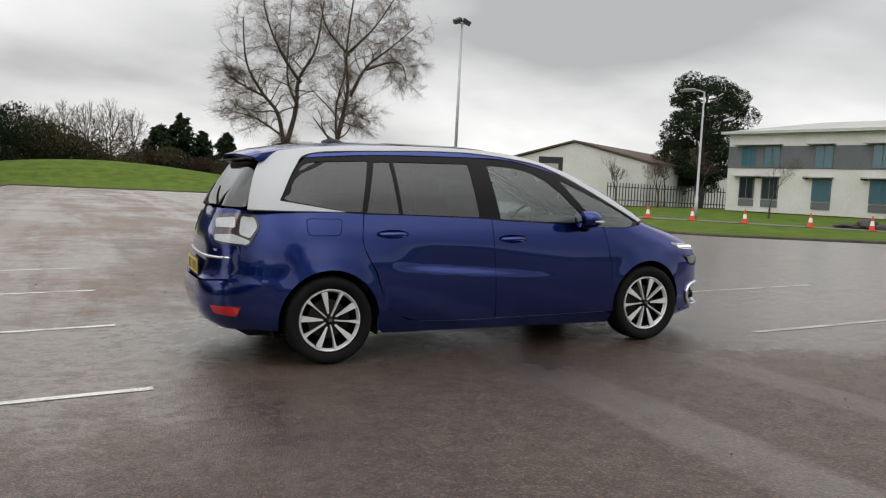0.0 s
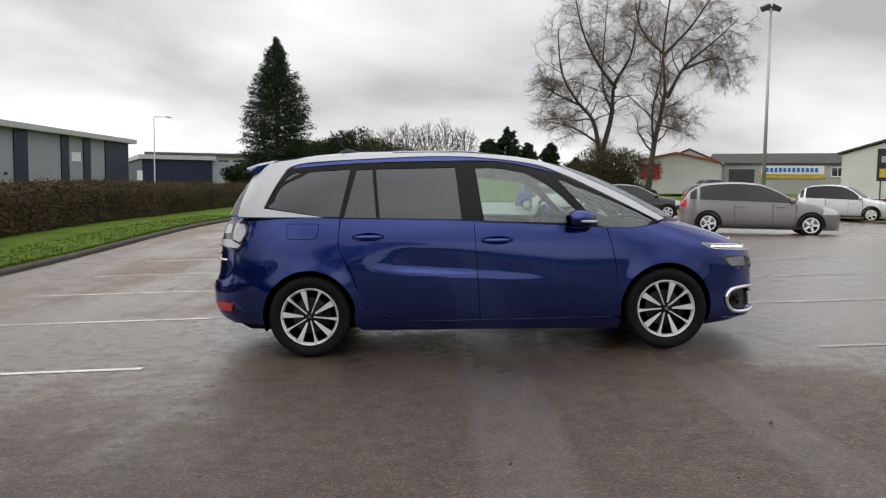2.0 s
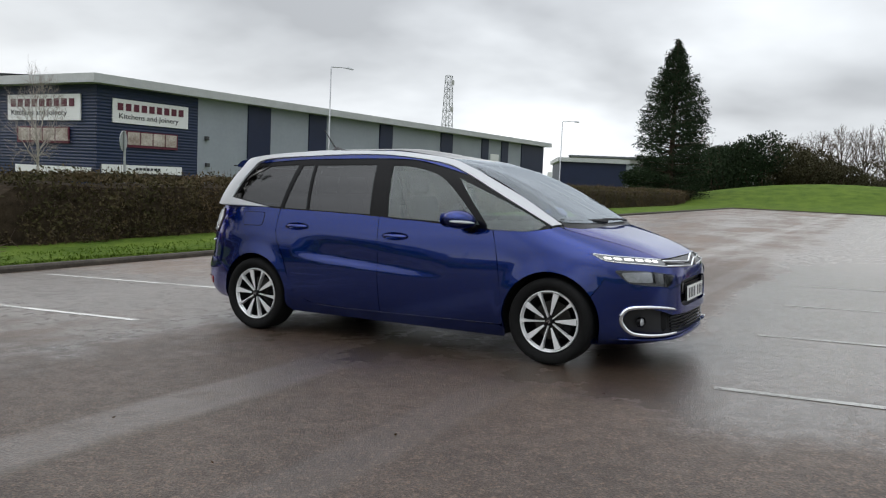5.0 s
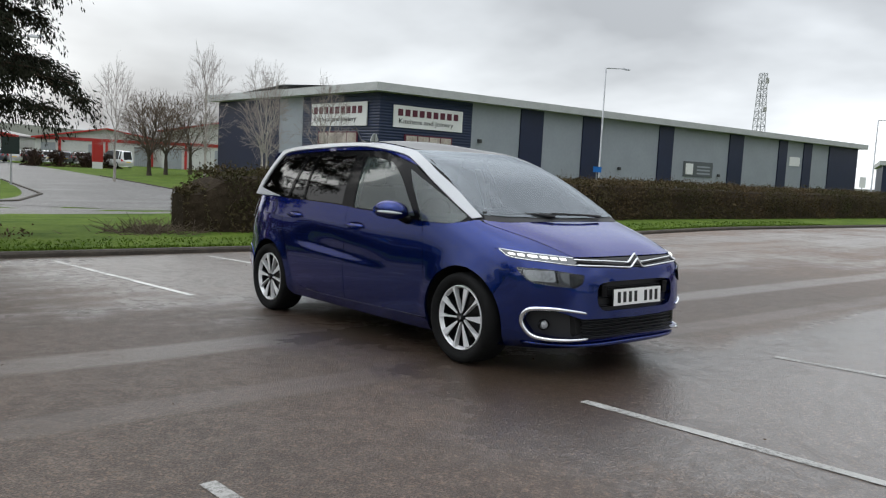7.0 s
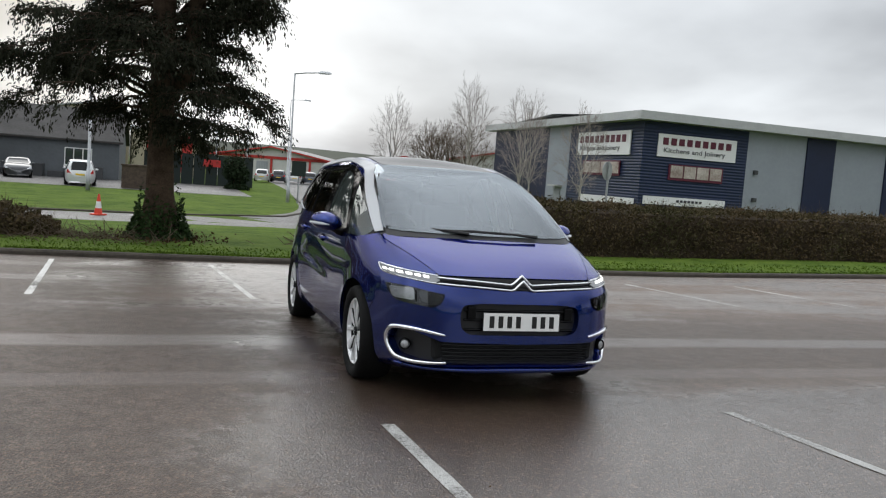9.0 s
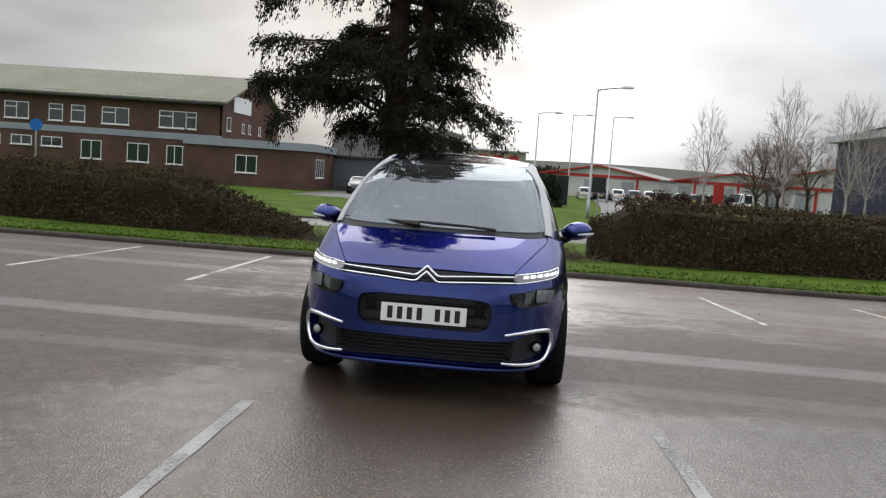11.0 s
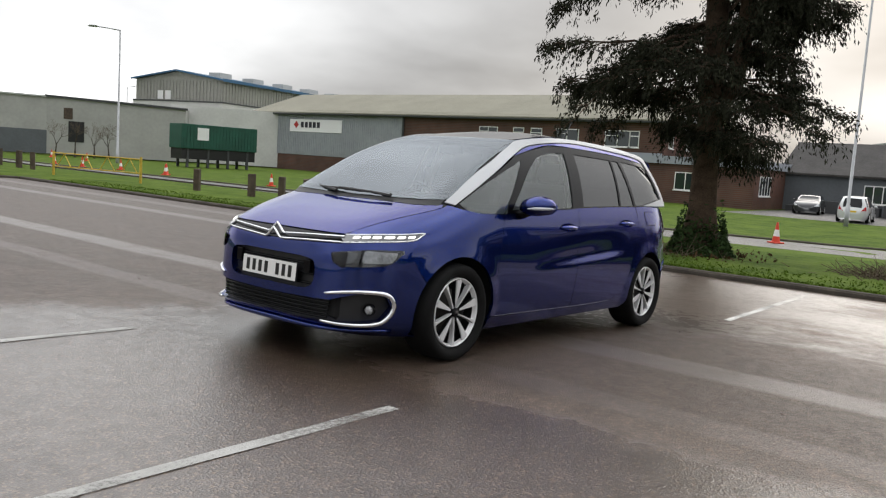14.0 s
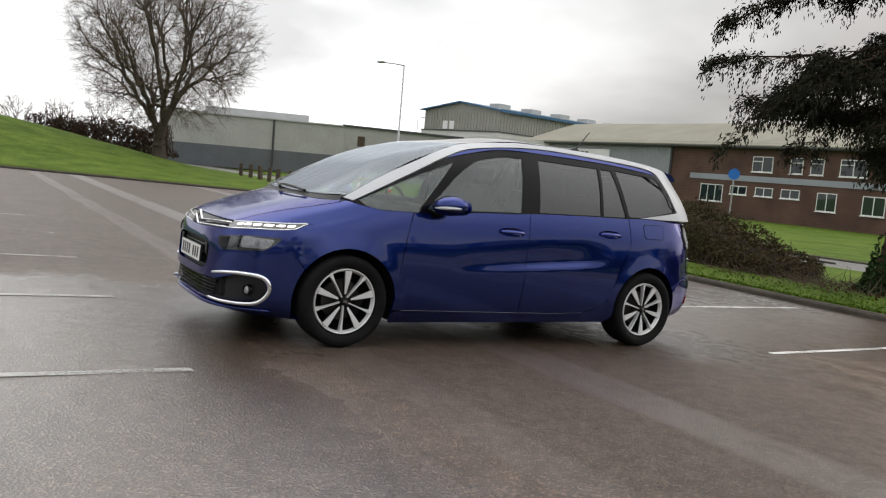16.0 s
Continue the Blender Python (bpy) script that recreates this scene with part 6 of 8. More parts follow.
def hedge(label, line, half, height, seed, per_m, taper_end=0.0, size=.045, name="hedge"):
    """A clipped hedge along a line: a ragged dark core inside a shell of small leaves and twigs."""
    h = empty(name, label=label, category="hedge")
    rg = np.random.default_rng(seed)
    pts = smooth_line(line, 10)
    tot = sum(math.dist(a, b) for a, b in zip(pts, pts[1:]))
    verts, faces = [], []
    prof = [(-1, 0), (-1.0, .35), (-.97, .75), (-.86, .95), (-.4, 1.0), (.4, 1.0), (.86, .95), (.97, .75), (1.0, .35), (1, 0)]
    leaf, run = [], 0.0
    for i, p in enumerate(pts):
        a, b = Vector(pts[max(i - 1, 0)]), Vector(pts[min(i + 1, len(pts) - 1)])
        d = (b - a).normalized()
        nrm = Vector((-d.y, d.x))
        if i:
            run += math.dist(pts[i - 1], p)
        endk = min(1, .35 + .65 * min(run, tot - run) / .6)
        tp = (1 + .10 * math.exp(-run / 3)) * (1 - taper_end * (1 - min(1, (tot - run) / 3.2))) * max(.40, 1 - (1 - min(1, run / 1.2)) ** 2) ** .5
        gz = ground_z(p[0], p[1]) + .06
        for u, v in prof:
            j = 1 + .10 * noise.noise((p[0] * 1.3, p[1] * 1.3, u * 2 + v))
            o = u * half * .86 * j * endk
            verts.append((p[0] + nrm.x * o, p[1] + nrm.y * o, gz + v * height * .93 * (1 + .05 * noise.noise((p[0], p[1], 7))) * tp))
        if i == len(pts) - 1:
            break
        seg = math.dist(p, pts[i + 1])
        k = int(per_m * seg * (.35 + .65 * min(1, 18 / max(6, math.hypot(p[0], p[1])))))
        s = rg.uniform(0, 1, k)
        # round the section: sides and top
        w = rg.uniform(0, 2 * height + 1.8 * half, k)
        side = np.where(w < height, -1.0, np.where(w > height + 1.8 * half, 1.0, 0.0))
        off = np.where(side != 0, side * half, (w - height) - .9 * half)
        zz = np.where(w < height, w, np.where(w > height + 1.8 * half, w - height - 1.8 * half, height))
        bulge = np.array([noise.noise((p[0] + d.x * q * seg, p[1] + d.y * q * seg, float(zq) * 1.5 + float(oq) * 2)) for q, zq, oq in zip(s, zz, off)])
        off = off * (1 + .34 * bulge) * endk + rg.normal(0, .06, k)
        zz = zz * (1 + .10 * bulge) + rg.normal(0, .045, k) + np.where(rg.random(k) < .07, rg.uniform(0, .16, k), 0) * (zz > height * .9)
        zz = np.maximum(zz * tp, .02)
        x = p[0] + d.x * seg * s + nrm.x * off
        y = p[1] + d.y * seg * s + nrm.y * off
        leaf.append(np.stack([x, y, gz + zz], 1))
    m = len(prof)
    faces = [(i * m + k, (i + 1) * m + k, (i + 1) * m + k + 1, i * m + k + 1) for i in range(len(pts) - 1) for k in range(m - 1)]
    faces += [tuple(range(m)), tuple(range((len(pts) - 1) * m, len(pts) * m))[::-1]]
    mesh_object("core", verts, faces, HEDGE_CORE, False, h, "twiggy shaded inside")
    lf = np.concatenate(leaf)
    leaf_cloud("leaf_cover", lf, size, HEDGE_LEAF, h, "small brown and dull green leaves", seed)
    pick = lf[rg.integers(0, len(lf), len(lf) // 14)]
    e = pick + rg.normal(0, 1, pick.shape) * [.10, .10, .13] + [0, 0, .04]
    tubes_mesh("twig_mass", [(tuple(a), tuple(b), .004, .002) for a, b in zip(pick, e)], TWIG, h, 3)
    return h


def shrub_mass(name, label, x, y, z, rx, ry, h, n, size, material, seed, flat=.0, category="bush"):
    """An uneven evergreen or scrub mass of several lobes with gaps."""
    b = empty(name, pose(x, y, z), label=label, category=category)
    rg = np.random.default_rng(seed)
    pts = []
    lobes = 9
    for i in range(lobes):
        a = rg.uniform(0, 2 * math.pi)
        c = np.array([math.cos(a) * rx * rg.uniform(.1, .7), math.sin(a) * ry * rg.uniform(.1, .7), h * rg.uniform(.35, .68)])
        r = np.array([rx * .5, ry * .5, h * .34]) * rg.uniform(.7, 1.15)
        d = rg.normal(size=(n // lobes, 3))
        d /= np.linalg.norm(d, axis=1)[:, None]
        q = c + d * r * rg.uniform(.72, 1.06, (n // lobes, 1))
        q[:, 2] = np.maximum(q[:, 2], .05)
        pts.append(q)
    ang, far = rg.uniform(0, 2 * math.pi, n // 3), rg.uniform(0, 1, n // 3) ** .5
    q = np.stack([np.cos(ang) * far * rx * .85, np.sin(ang) * far * ry * .85, rg.uniform(0, h * .45, n // 3) * (1.1 - far)], 1)
    pts.append(q)
    tubes_mesh("stem_cluster", [((rg.normal(0, rx * .2), rg.normal(0, ry * .2), -.2), (rg.normal(0, rx * .4), rg.normal(0, ry * .4), h * .8), .08, .02) for _ in range(14)], BARK, b, 4)
    leaf_cloud("foliage", np.concatenate(pts), size, material, b, "", seed)
    return b


# ---------------------------------------------------------------- buildings
def site(name, p0, p1, z, **tags):
    """An Empty at p0 whose x runs along a front to p1 and whose y runs into the building."""
    a = math.degrees(math.atan2(p1[1] - p0[1], p1[0] - p0[0]))
    return empty(name, pose(p0[0], p0[1], z, 0, 0, a), **tags), math.dist(p0, p1)


def window(parent, x, z, w, h, depth=-.04, cols=2, transom=.0, pane=None, frame=None, name="window", sill=True):
    """A framed window on a front at local y = 0: frame bars, panes and a sill."""
    wd = new(name)
    wd.parent = parent
    frame, pane = frame or FRAME_W, pane or PANE
    t = .07
    bm = bmesh.new()
    box(bm, x, depth, z, x + t, .03, z + h), box(bm, x + w - t, depth, z, x + w, .03, z + h)
    box(bm, x + t, depth, z, x + w - t, .03, z + t), box(bm, x + t, depth, z + h - t, x + w - t, .03, z + h)
    for i in range(1, cols):
        c = x + w * i / cols
        box(bm, c - t / 2, depth, z + t, c + t / 2, .03, z + h - t)
    if transom:
        for i in range(cols):
            if i % 2 == 0 or cols == 1:
                a0, a1 = x + w * i / cols, x + w * (i + 1) / cols
                box(bm, a0 + t, depth + .004, z + h * transom - t / 2, a1 - t / 2, .03, z + h * transom + t / 2)
    part("frame", bm, frame, wd)
    box_part("pane", x + t, depth + .02, z + t, x + w - t, depth + .03, z + h - t, pane, wd)
    if sill:
        box_part("sill", x - .06, depth - .07, z - .07, x + w + .06, .02, z - .005, frame, wd)
    return wd


def words(parent, text, x, z, size, material, y=-.06, name="lettering", wide=1.0):
    cu = bpy.data.curves.new(name, "FONT")
    cu.body, cu.size, cu.extrude = text, size, .004
    cu.materials.append(material)
    me_ob = bpy.data.objects.new("tmp", cu)
    scene.collection.objects.link(me_ob)
    dg = bpy.context.evaluated_depsgraph_get()
    me = bpy.data.meshes.new_from_object(me_ob.evaluated_get(dg))
    bpy.data.objects.remove(me_ob)
    # one object for each letter: faces grouped by the stretches of the line that they cover
    spans = sorted((min(me.vertices[v].co.x for v in p.vertices), max(me.vertices[v].co.x for v in p.vertices), p.index) for p in me.polygons)
    groups, end = [], -1e9
    for a, b, k in spans:
        if a > end + 1e-4:
            groups.append([])
        groups[-1].append(k)
        end = max(end, b)
    for g in groups:
        bm = bmesh.new()
        for k in g:
            bm.faces.new([bm.verts.new(me.vertices[v].co) for v in me.polygons[k].vertices])
        bmesh.ops.remove_doubles(bm, verts=bm.verts, dist=1e-5)
        part("letter", bm, material, parent).matrix_local = pose(x, y, z, 90, 0, 0) @ Matrix.Diagonal((wide, 1, 1, 1))


def bars(parent, x, z, w, h, n, material, seed, y=-.06):
    """Plain blocks in place of a trade name."""
    for i in range(n):
        box_part("plain_bar", x + w * i / n, y, z, x + w * (i + .66) / n, y + .03, z + h, material, parent)


def wall_panel(parent, name, x0, z0, x1, z1, material, y0=0.0, thick=.2, label=""):
    return box_part(name, x0, y0, z0, x1, y0 + thick, z1, material, parent, label)


def blue_unit():
    base = -.95
    b, L = site("trade_unit", (-40, 27.2), (-40, 99), base, label="long navy and grey clad trade unit with white sign boards", category="building")
    D, top = 25.5, 7.15
    Z = lambda z: z - base
    edges = [0, 8.3, 13.3, 15.8, 20.6, 22.9, 31.2, 33.4, 43.0, 45.6, 52.8, 54.6, 58.3, 60.2, 64.4, 71.8]
    for i, (a, c) in enumerate(zip(edges, edges[1:])):
        if i == 0:
            wall_panel(b, "blue_wall", a, 0, c, top, BLUE_CLAD, label="navy ribbed cladding")
        elif i % 2:
            wall_panel(b, "grey_bay", a, 0, c, top, GREY_CLAD, .0, label="plain grey cladding bay")
        else:
            wall_panel(b, "navy_pier", a, 0, c, top, NAVY, -.12, .32, label="navy pier")
    # end wall
    bm = box(bmesh.new(), 0, .2, 0, .2, 10.3, top)
    part("end_wall", bm, BLUE_CLAD, b, "navy ribbed cladding")
    part("end_strip", box(bmesh.new(), -.03, 10.3, 0, .17, 14.0, top), GREY_CLAD, b)
    part("end_wall", box(bmesh.new(), 0, 14.0, 0, .2, D, top), NAVY, b)
    part("far_wall", box(bmesh.new(), L - .2, .2, 0, L, D, top), NAVY, b)
    part("back_wall", box(bmesh.new(), 0, D, 0, L, D + .2, top), NAVY, b)
    # door in the strip
    dr = new("side_door")
    dr.parent = b
    box_part("leaf", -.08, 11.3, 0, -.03, 12.4, 2.1, GREY_RIB, dr)
    box_part("canopy", -.6, 11.1, 2.4, -.03, 12.6, 2.55, ROOF_TRIM, dr)
    # roof with a deep pale edge
    bm = bmesh.new()
    box(bm, -.9, -.9, top, L + .9, D + .9, top + .12)
    box(bm, -.9, -.9, top + .12, L + .9, -.55, top + .55)
    box(bm, -.9, D + .5, top + .12, L + .9, D + .9, top + .55)
    box(bm, -.9, -.55, top + .12, -.55, D + .5, top + .55)
    box(bm, L + .55, -.55, top + .12, L + .9, D + .5, top + .55)
    part("roof_edge", bm, ROOF_TRIM, b, "deep pale roof edge")
    bm = bmesh.new()
    vs = [bm.verts.new(v) for v in ((-.5, -.5, top + .3), (L + .5, -.5, top + .3), (L + .5, D / 2, top + 1.0), (-.5, D / 2, top + 1.0), (L + .5, D + .5, top + .3), (-.5, D + .5, top + .3))]
    bm.faces.new(vs[:4]), bm.faces.new((vs[3], vs[2], vs[4], vs[5]))
    part("roof_sheet", bm, ROOF_TRIM, b)
    # boards on the long front
    s = new("sign_board")
    s.parent = b
    box_part("board", 1.1, -.10, Z(3.95), 7.3, -.02, Z(5.45), WHITE, s, "white sign board")
    bars(s, 1.45, Z(4.74), 5.6, .46, 9, INK, 1, -.14)
    words(s, "Kitchens and Joinery", 1.5, Z(4.24), .46, INK_K, -.13, wide=1.28)
    p = new("poster_board")
    p.parent = b
    box_part("board", 2.1, -.10, Z(2.45), 6.4, -.02, Z(3.5), INK, p, "dark red picture board")
    for i in range(4):
        box_part("picture", 2.25 + i * 1.03, -.13, Z(2.62), 3.18 + i * 1.03, -.10, Z(3.42), POSTER, p)
    q = new("low_board")
    q.parent = b
    box_part("board", .35, -.10, Z(.75), 6.8, -.02, Z(1.3), WHITE, q, "white board")
    bars(q, 2.9, Z(.98), 2.1, .16, 7, INK_K, 2, -.13)
    # boards on the end wall (they face -x of the site)
    def turned(nm):
        o = new(nm)
        o.parent = b
        o.matrix_local = pose(-.02, 0, 0, 0, 0, -90) @ pose(-14, 0, 0)
        return o
    s = turned("sign_board")
    box_part("board", 5.2, -.10, Z(3.95), 12.6, -.02, Z(5.6), WHITE, s, "white sign board")
    bars(s, 5.6, Z(4.82), 6.7, .50, 9, INK, 3, -.14)
    words(s, "Kitchens and Joinery", 5.6, Z(4.28), .50, INK_K, -.13, wide=1.38)
    p = turned("poster_board")
    box_part("board", 6.2, -.10, Z(2.5), 11.5, -.02, Z(3.55), INK, p, "dark red picture board")
    for i in range(4):
        box_part("picture", 6.4 + i * 1.28, -.13, Z(2.66), 7.55 + i * 1.28, -.10, Z(3.46), POSTER, p)
    q = turned("low_board")
    box_part("board", 6.0, -.10, Z(.55), 13.6, -.02, Z(1.05), WHITE, q, "white board")
    # small things on the front
    n = new("notice_board")
    n.parent = b
    box_part("board", 35.4, -.08, Z(1.7), 40.3, -.02, Z(3.15), SHED_GREY, n, "dark notice board")
    for i in range(3):
        box_part("plain_bar", 37.6, -.11, Z(1.95 + i * .33), 39.8, -.08, Z(2.1 + i * .33), GREY_CLAD, n)
    box_part("plain_bar", 35.7, -.11, Z(1.9), 36.9, -.08, Z(2.95), WHITE, n)
    o = new("notice_board")
    o.parent = b
    box_part("board", 55.3, -.08, Z(3.5), 57.6, -.02, Z(4.5), WHITE, o, "white notice board")
    for x, z in ((8.9, 3.3), (9.0, 1.4), (25.5, 1.9), (41.2, 1.8)):
        box_part("wall_lamp", x, -.25, Z(z), x + .3, -.02, Z(z + .28), POST_DARK, b, "", .03)
    return b


def brick_works():
    base = -.75
    b, L = site("brick_works", (-56.2, -74.6), (-56.2, -23.4), base, label="brown brick works with grey cladding and a mossy pitched roof", category="building")
    Z = lambda z: z - base
    eave, D = Z(5.55), 14.8
    wall_panel(b, "brick_wall", 0, 0, 23.4, Z(1.05), BRICK, label="brown brick")
    wall_panel(b, "cladding", 0, Z(1.05), 23.4, eave, GREY_RIB, -.04, .24, "grey ribbed cladding")
    wall_panel(b, "brick_wall", 23.4, 0, L, eave, BRICK, label="brown brick")
    bm = bmesh.new()
    for i in range(77):
        box(bm, .12 + i * .3, -.085, Z(1.08), .26 + i * .3, -.04, eave - .02)
    part("cladding_ribs", bm, GREY_RIB, b)
    part("gable_wall", fix_normals(gable(L - .2, L, 0, D, eave, Z(8.2))), BRICK, b)
    part("gable_wall", fix_normals(gable(0, .2, 0, D, eave, Z(8.2))), BRICK, b)
    wall_panel(b, "back_wall", 0, 0, L, eave, BRICK, D - .2)
    wall_panel(b, "render_band", 26.0, Z(2.62), L - .0, Z(3.12), GREY_CLAD, -.05, .05, "pale grey band")
    part("downpipe", tube(bmesh.new(), [(23.4, -.08, 0), (23.4, -.08, eave)], .12, 8), POST_DARK, b)
    part("downpipe", tube(bmesh.new(), [(.3, -.08, 0), (.3, -.08, eave)], .10, 8), POST_DARK, b)
    part("gutter", tube(bmesh.new(), [(-.4, -.45, eave + .05), (L + .4, -.45, eave + .05)], .13, 8), POST_DARK, b, "dark gutter")
    rf = new("roof")
    rf.parent = b
    for s in (0, 1):
        bm = bmesh.new()
        y0, y1 = (-.55, D / 2) if s == 0 else (D / 2, D + .55)
        z0, z1 = (eave + .08, Z(8.35)) if s == 0 else (Z(8.35), eave + .08)
        vs = [bm.verts.new(v) for v in ((-.5, y0, z0), (L + .5, y0, z0), (L + .5, y1, z1), (-.5, y1, z1), (-.5, y0, z0 + .16), (L + .5, y0, z0 + .16), (L + .5, y1, z1 + .16), (-.5, y1, z1 + .16))]
        for f in ((0, 1, 5, 4), (1, 2, 6, 5), (2, 3, 7, 6), (3, 0, 4, 7), (4, 5, 6, 7), (3, 2, 1, 0)):
            bm.faces.new([vs[i] for i in f])
        part("roof_slope", bm, ROOF_SHEET, rf, "mossy profiled sheet")
    # a row of sheet ends over the eaves
    bm = bmesh.new()
    for i in range(170):
        x = 9 + i * .25
        tube(bm, [(x, -.62, eave + .16), (x, .25, eave + .16 + .87 * .34 + .05)], .055, 5)
    part("sheet_ribs", bm, ROOF_SHEET, rf)
    sg = new("sign_board")
    sg.parent = b
    box_part("board", 6.2, -.14, Z(3.62), 14.6, -.06, Z(5.0), WHITE, sg, "white sign board")
    bars(sg, 8.1, Z(4.1), 3.3, .62, 5, INK_K, 4, -.18)
    m = pose(7.3, -.16, Z(4.4), 0, 45, 0)
    box_part("red_mark", -.28, -.02, -.28, .28, .02, .28, RED, sg, "", 0, m)
    X = lambda y: y + 74.6
    up, lo = Z(3.5), Z(.62)
    for y0, w, c in ((-41.7, 2.1, 2), (-37.9, 1.2, 1), (-36.0, 1.2, 1), (-33.4, 2.3, 2), (-28.6, 2.3, 2), (-26.4, .9, 1)):
        window(b, X(y0), up, w, 1.35, cols=c, transom=.68)
    for y0, w, h, c in ((-47.2, 2.6, 1.55, 3), (-35.1, 1.75, 1.5, 2), (-31.2, 1.85, 1.5, 2), (-27.9, 2.7, 1.5, 4), (-24.9, 1.0, 1.5, 1)):
        window(b, X(y0), lo, w, h, cols=c, transom=0)
    for y0 in (-43.8, -41.1, -38.5):
        window(b, X(y0), Z(1.4), 1.8, .78, cols=2)
    # gable fittings
    gf = new("gable_board")
    gf.parent = b
    box_part("board", L + .02, 2.4, Z(5.2), L + .08, 6.6, Z(6.5), WHITE, gf, "white board on the gable")
    for y0 in (1.0, 4.6, 6.2, 9.0):
        wd = new("window")
        wd.parent = b
        wd.matrix_local = pose(L, y0, Z(3.6), 0, 0, 90)
        window(wd, 0, 0, .9 if y0 < 2 else .55, 1.1 if y0 < 2 else .8, cols=1, name="casement")
    # single storey annex
    a, LA = site("annex", (-56.0, -23.4), (-56.0, -15.9), base, label="flat-roofed single-storey brick annex", category="building")
    wall_panel(a, "brick_wall", 0, 0, LA, Z(2.35), BRICK)
    part("end_wall", box(bmesh.new(), LA - .2, .2, 0, LA, 9, Z(2.35)), BRICK, a)
    bm = box(bmesh.new(), -3.0, -.2, Z(2.35), LA + .2, 9, Z(2.95))
    part("roof_fascia", bm, GREY_CLAD, a, "pale grey fascia")
    window(a, 1.3, Z(.35), 1.75, 1.4, cols=2)
    ew = new("end_window")
    ew.parent = a
    ew.matrix_local = pose(LA, 1.2, Z(.3), 0, 0, 90)
    window(ew, 0, 0, 2.6, 1.5, cols=4, name="casement")
    wall_panel(a, "brick_link", -3.0, 0, 0, Z(2.35), BRICK, -.01)
    return b


def gable(x0, x1, y0, y1, eave, ridge):
    bm = bmesh.new()
    ring = [(y0, 0), (y1, 0), (y1, eave), ((y0 + y1) / 2, ridge), (y0, eave)]
    a = [bm.verts.new((x0, y, z)) for y, z in ring]
    b = [bm.verts.new((x1, y, z)) for y, z in ring]
    bm.faces.new(a), bm.faces.new(b[::-1])
    for i in range(5):
        bm.faces.new((a[i], b[i], b[(i + 1) % 5], a[(i + 1) % 5]))
    return bm


def shed(name, label, p0, p1, z, depth, eave, ridge, wall, roof_mat, along=True, over=.3, category="building", trim=None):
    """A plain pitched shed; along: the ridge runs along the front."""
    b, L = site(name, p0, p1, z, label=label, category=category)
    if along:
        part("wall_shell", fix_normals(gable(0, L, 0, depth, eave, ridge - .05)), wall, b)
        half = depth / 2
        quads = [[(-over, -over, eave), (L + over, -over, eave), (L + over, half, ridge), (-over, half, ridge)], [(-over, half, ridge), (L + over, half, ridge), (L + over, depth + over, eave), (-over, depth + over, eave)]]
    else:
        bm = bmesh.new()
        ring = [(0, 0), (L, 0), (L, eave), (L / 2, ridge - .05), (0, eave)]
        a = [bm.verts.new((x, 0, zz)) for x, zz in ring]
        c = [bm.verts.new((x, depth, zz)) for x, zz in ring]
        bm.faces.new(a), bm.faces.new(c[::-1])
        for i in range(5):
            bm.faces.new((a[i], c[i], c[(i + 1) % 5], a[(i + 1) % 5]))
        part("wall_shell", fix_normals(bm), wall, b)
        quads = [[(-over, -over, eave), (L / 2, -over, ridge), (L / 2, depth + over, ridge), (-over, depth + over, eave)], [(L / 2, -over, ridge), (L + over, -over, eave), (L + over, depth + over, eave), (L / 2, depth + over, ridge)]]
    for q in quads:
        bm = bmesh.new()
        lo = [bm.verts.new((x, y, zz + .02)) for x, y, zz in q]
        hi = [bm.verts.new((x, y, zz + .18)) for x, y, zz in q]
        bm.faces.new(hi), bm.faces.new(lo[::-1])
        for i in range(4):
            bm.faces.new((lo[i], lo[(i + 1) % 4], hi[(i + 1) % 4], hi[i]))
        part("roof_slope", fix_normals(bm), roof_mat, b)
    if trim:
        if along:
            box_part("fascia", -over, -over - .06, eave - .25, L + over, -over, eave + .2, trim, b)
        else:
            for x0, x1, z0, z1 in ((-over, L / 2, eave, ridge), (L / 2, L + over, ridge, eave)):
                part("barge_board", tube(bmesh.new(), [(x0, -over - .04, z0 + .05), (x1, -over - .04, z1 + .05)], .14, 4), trim, b)
    return b, L


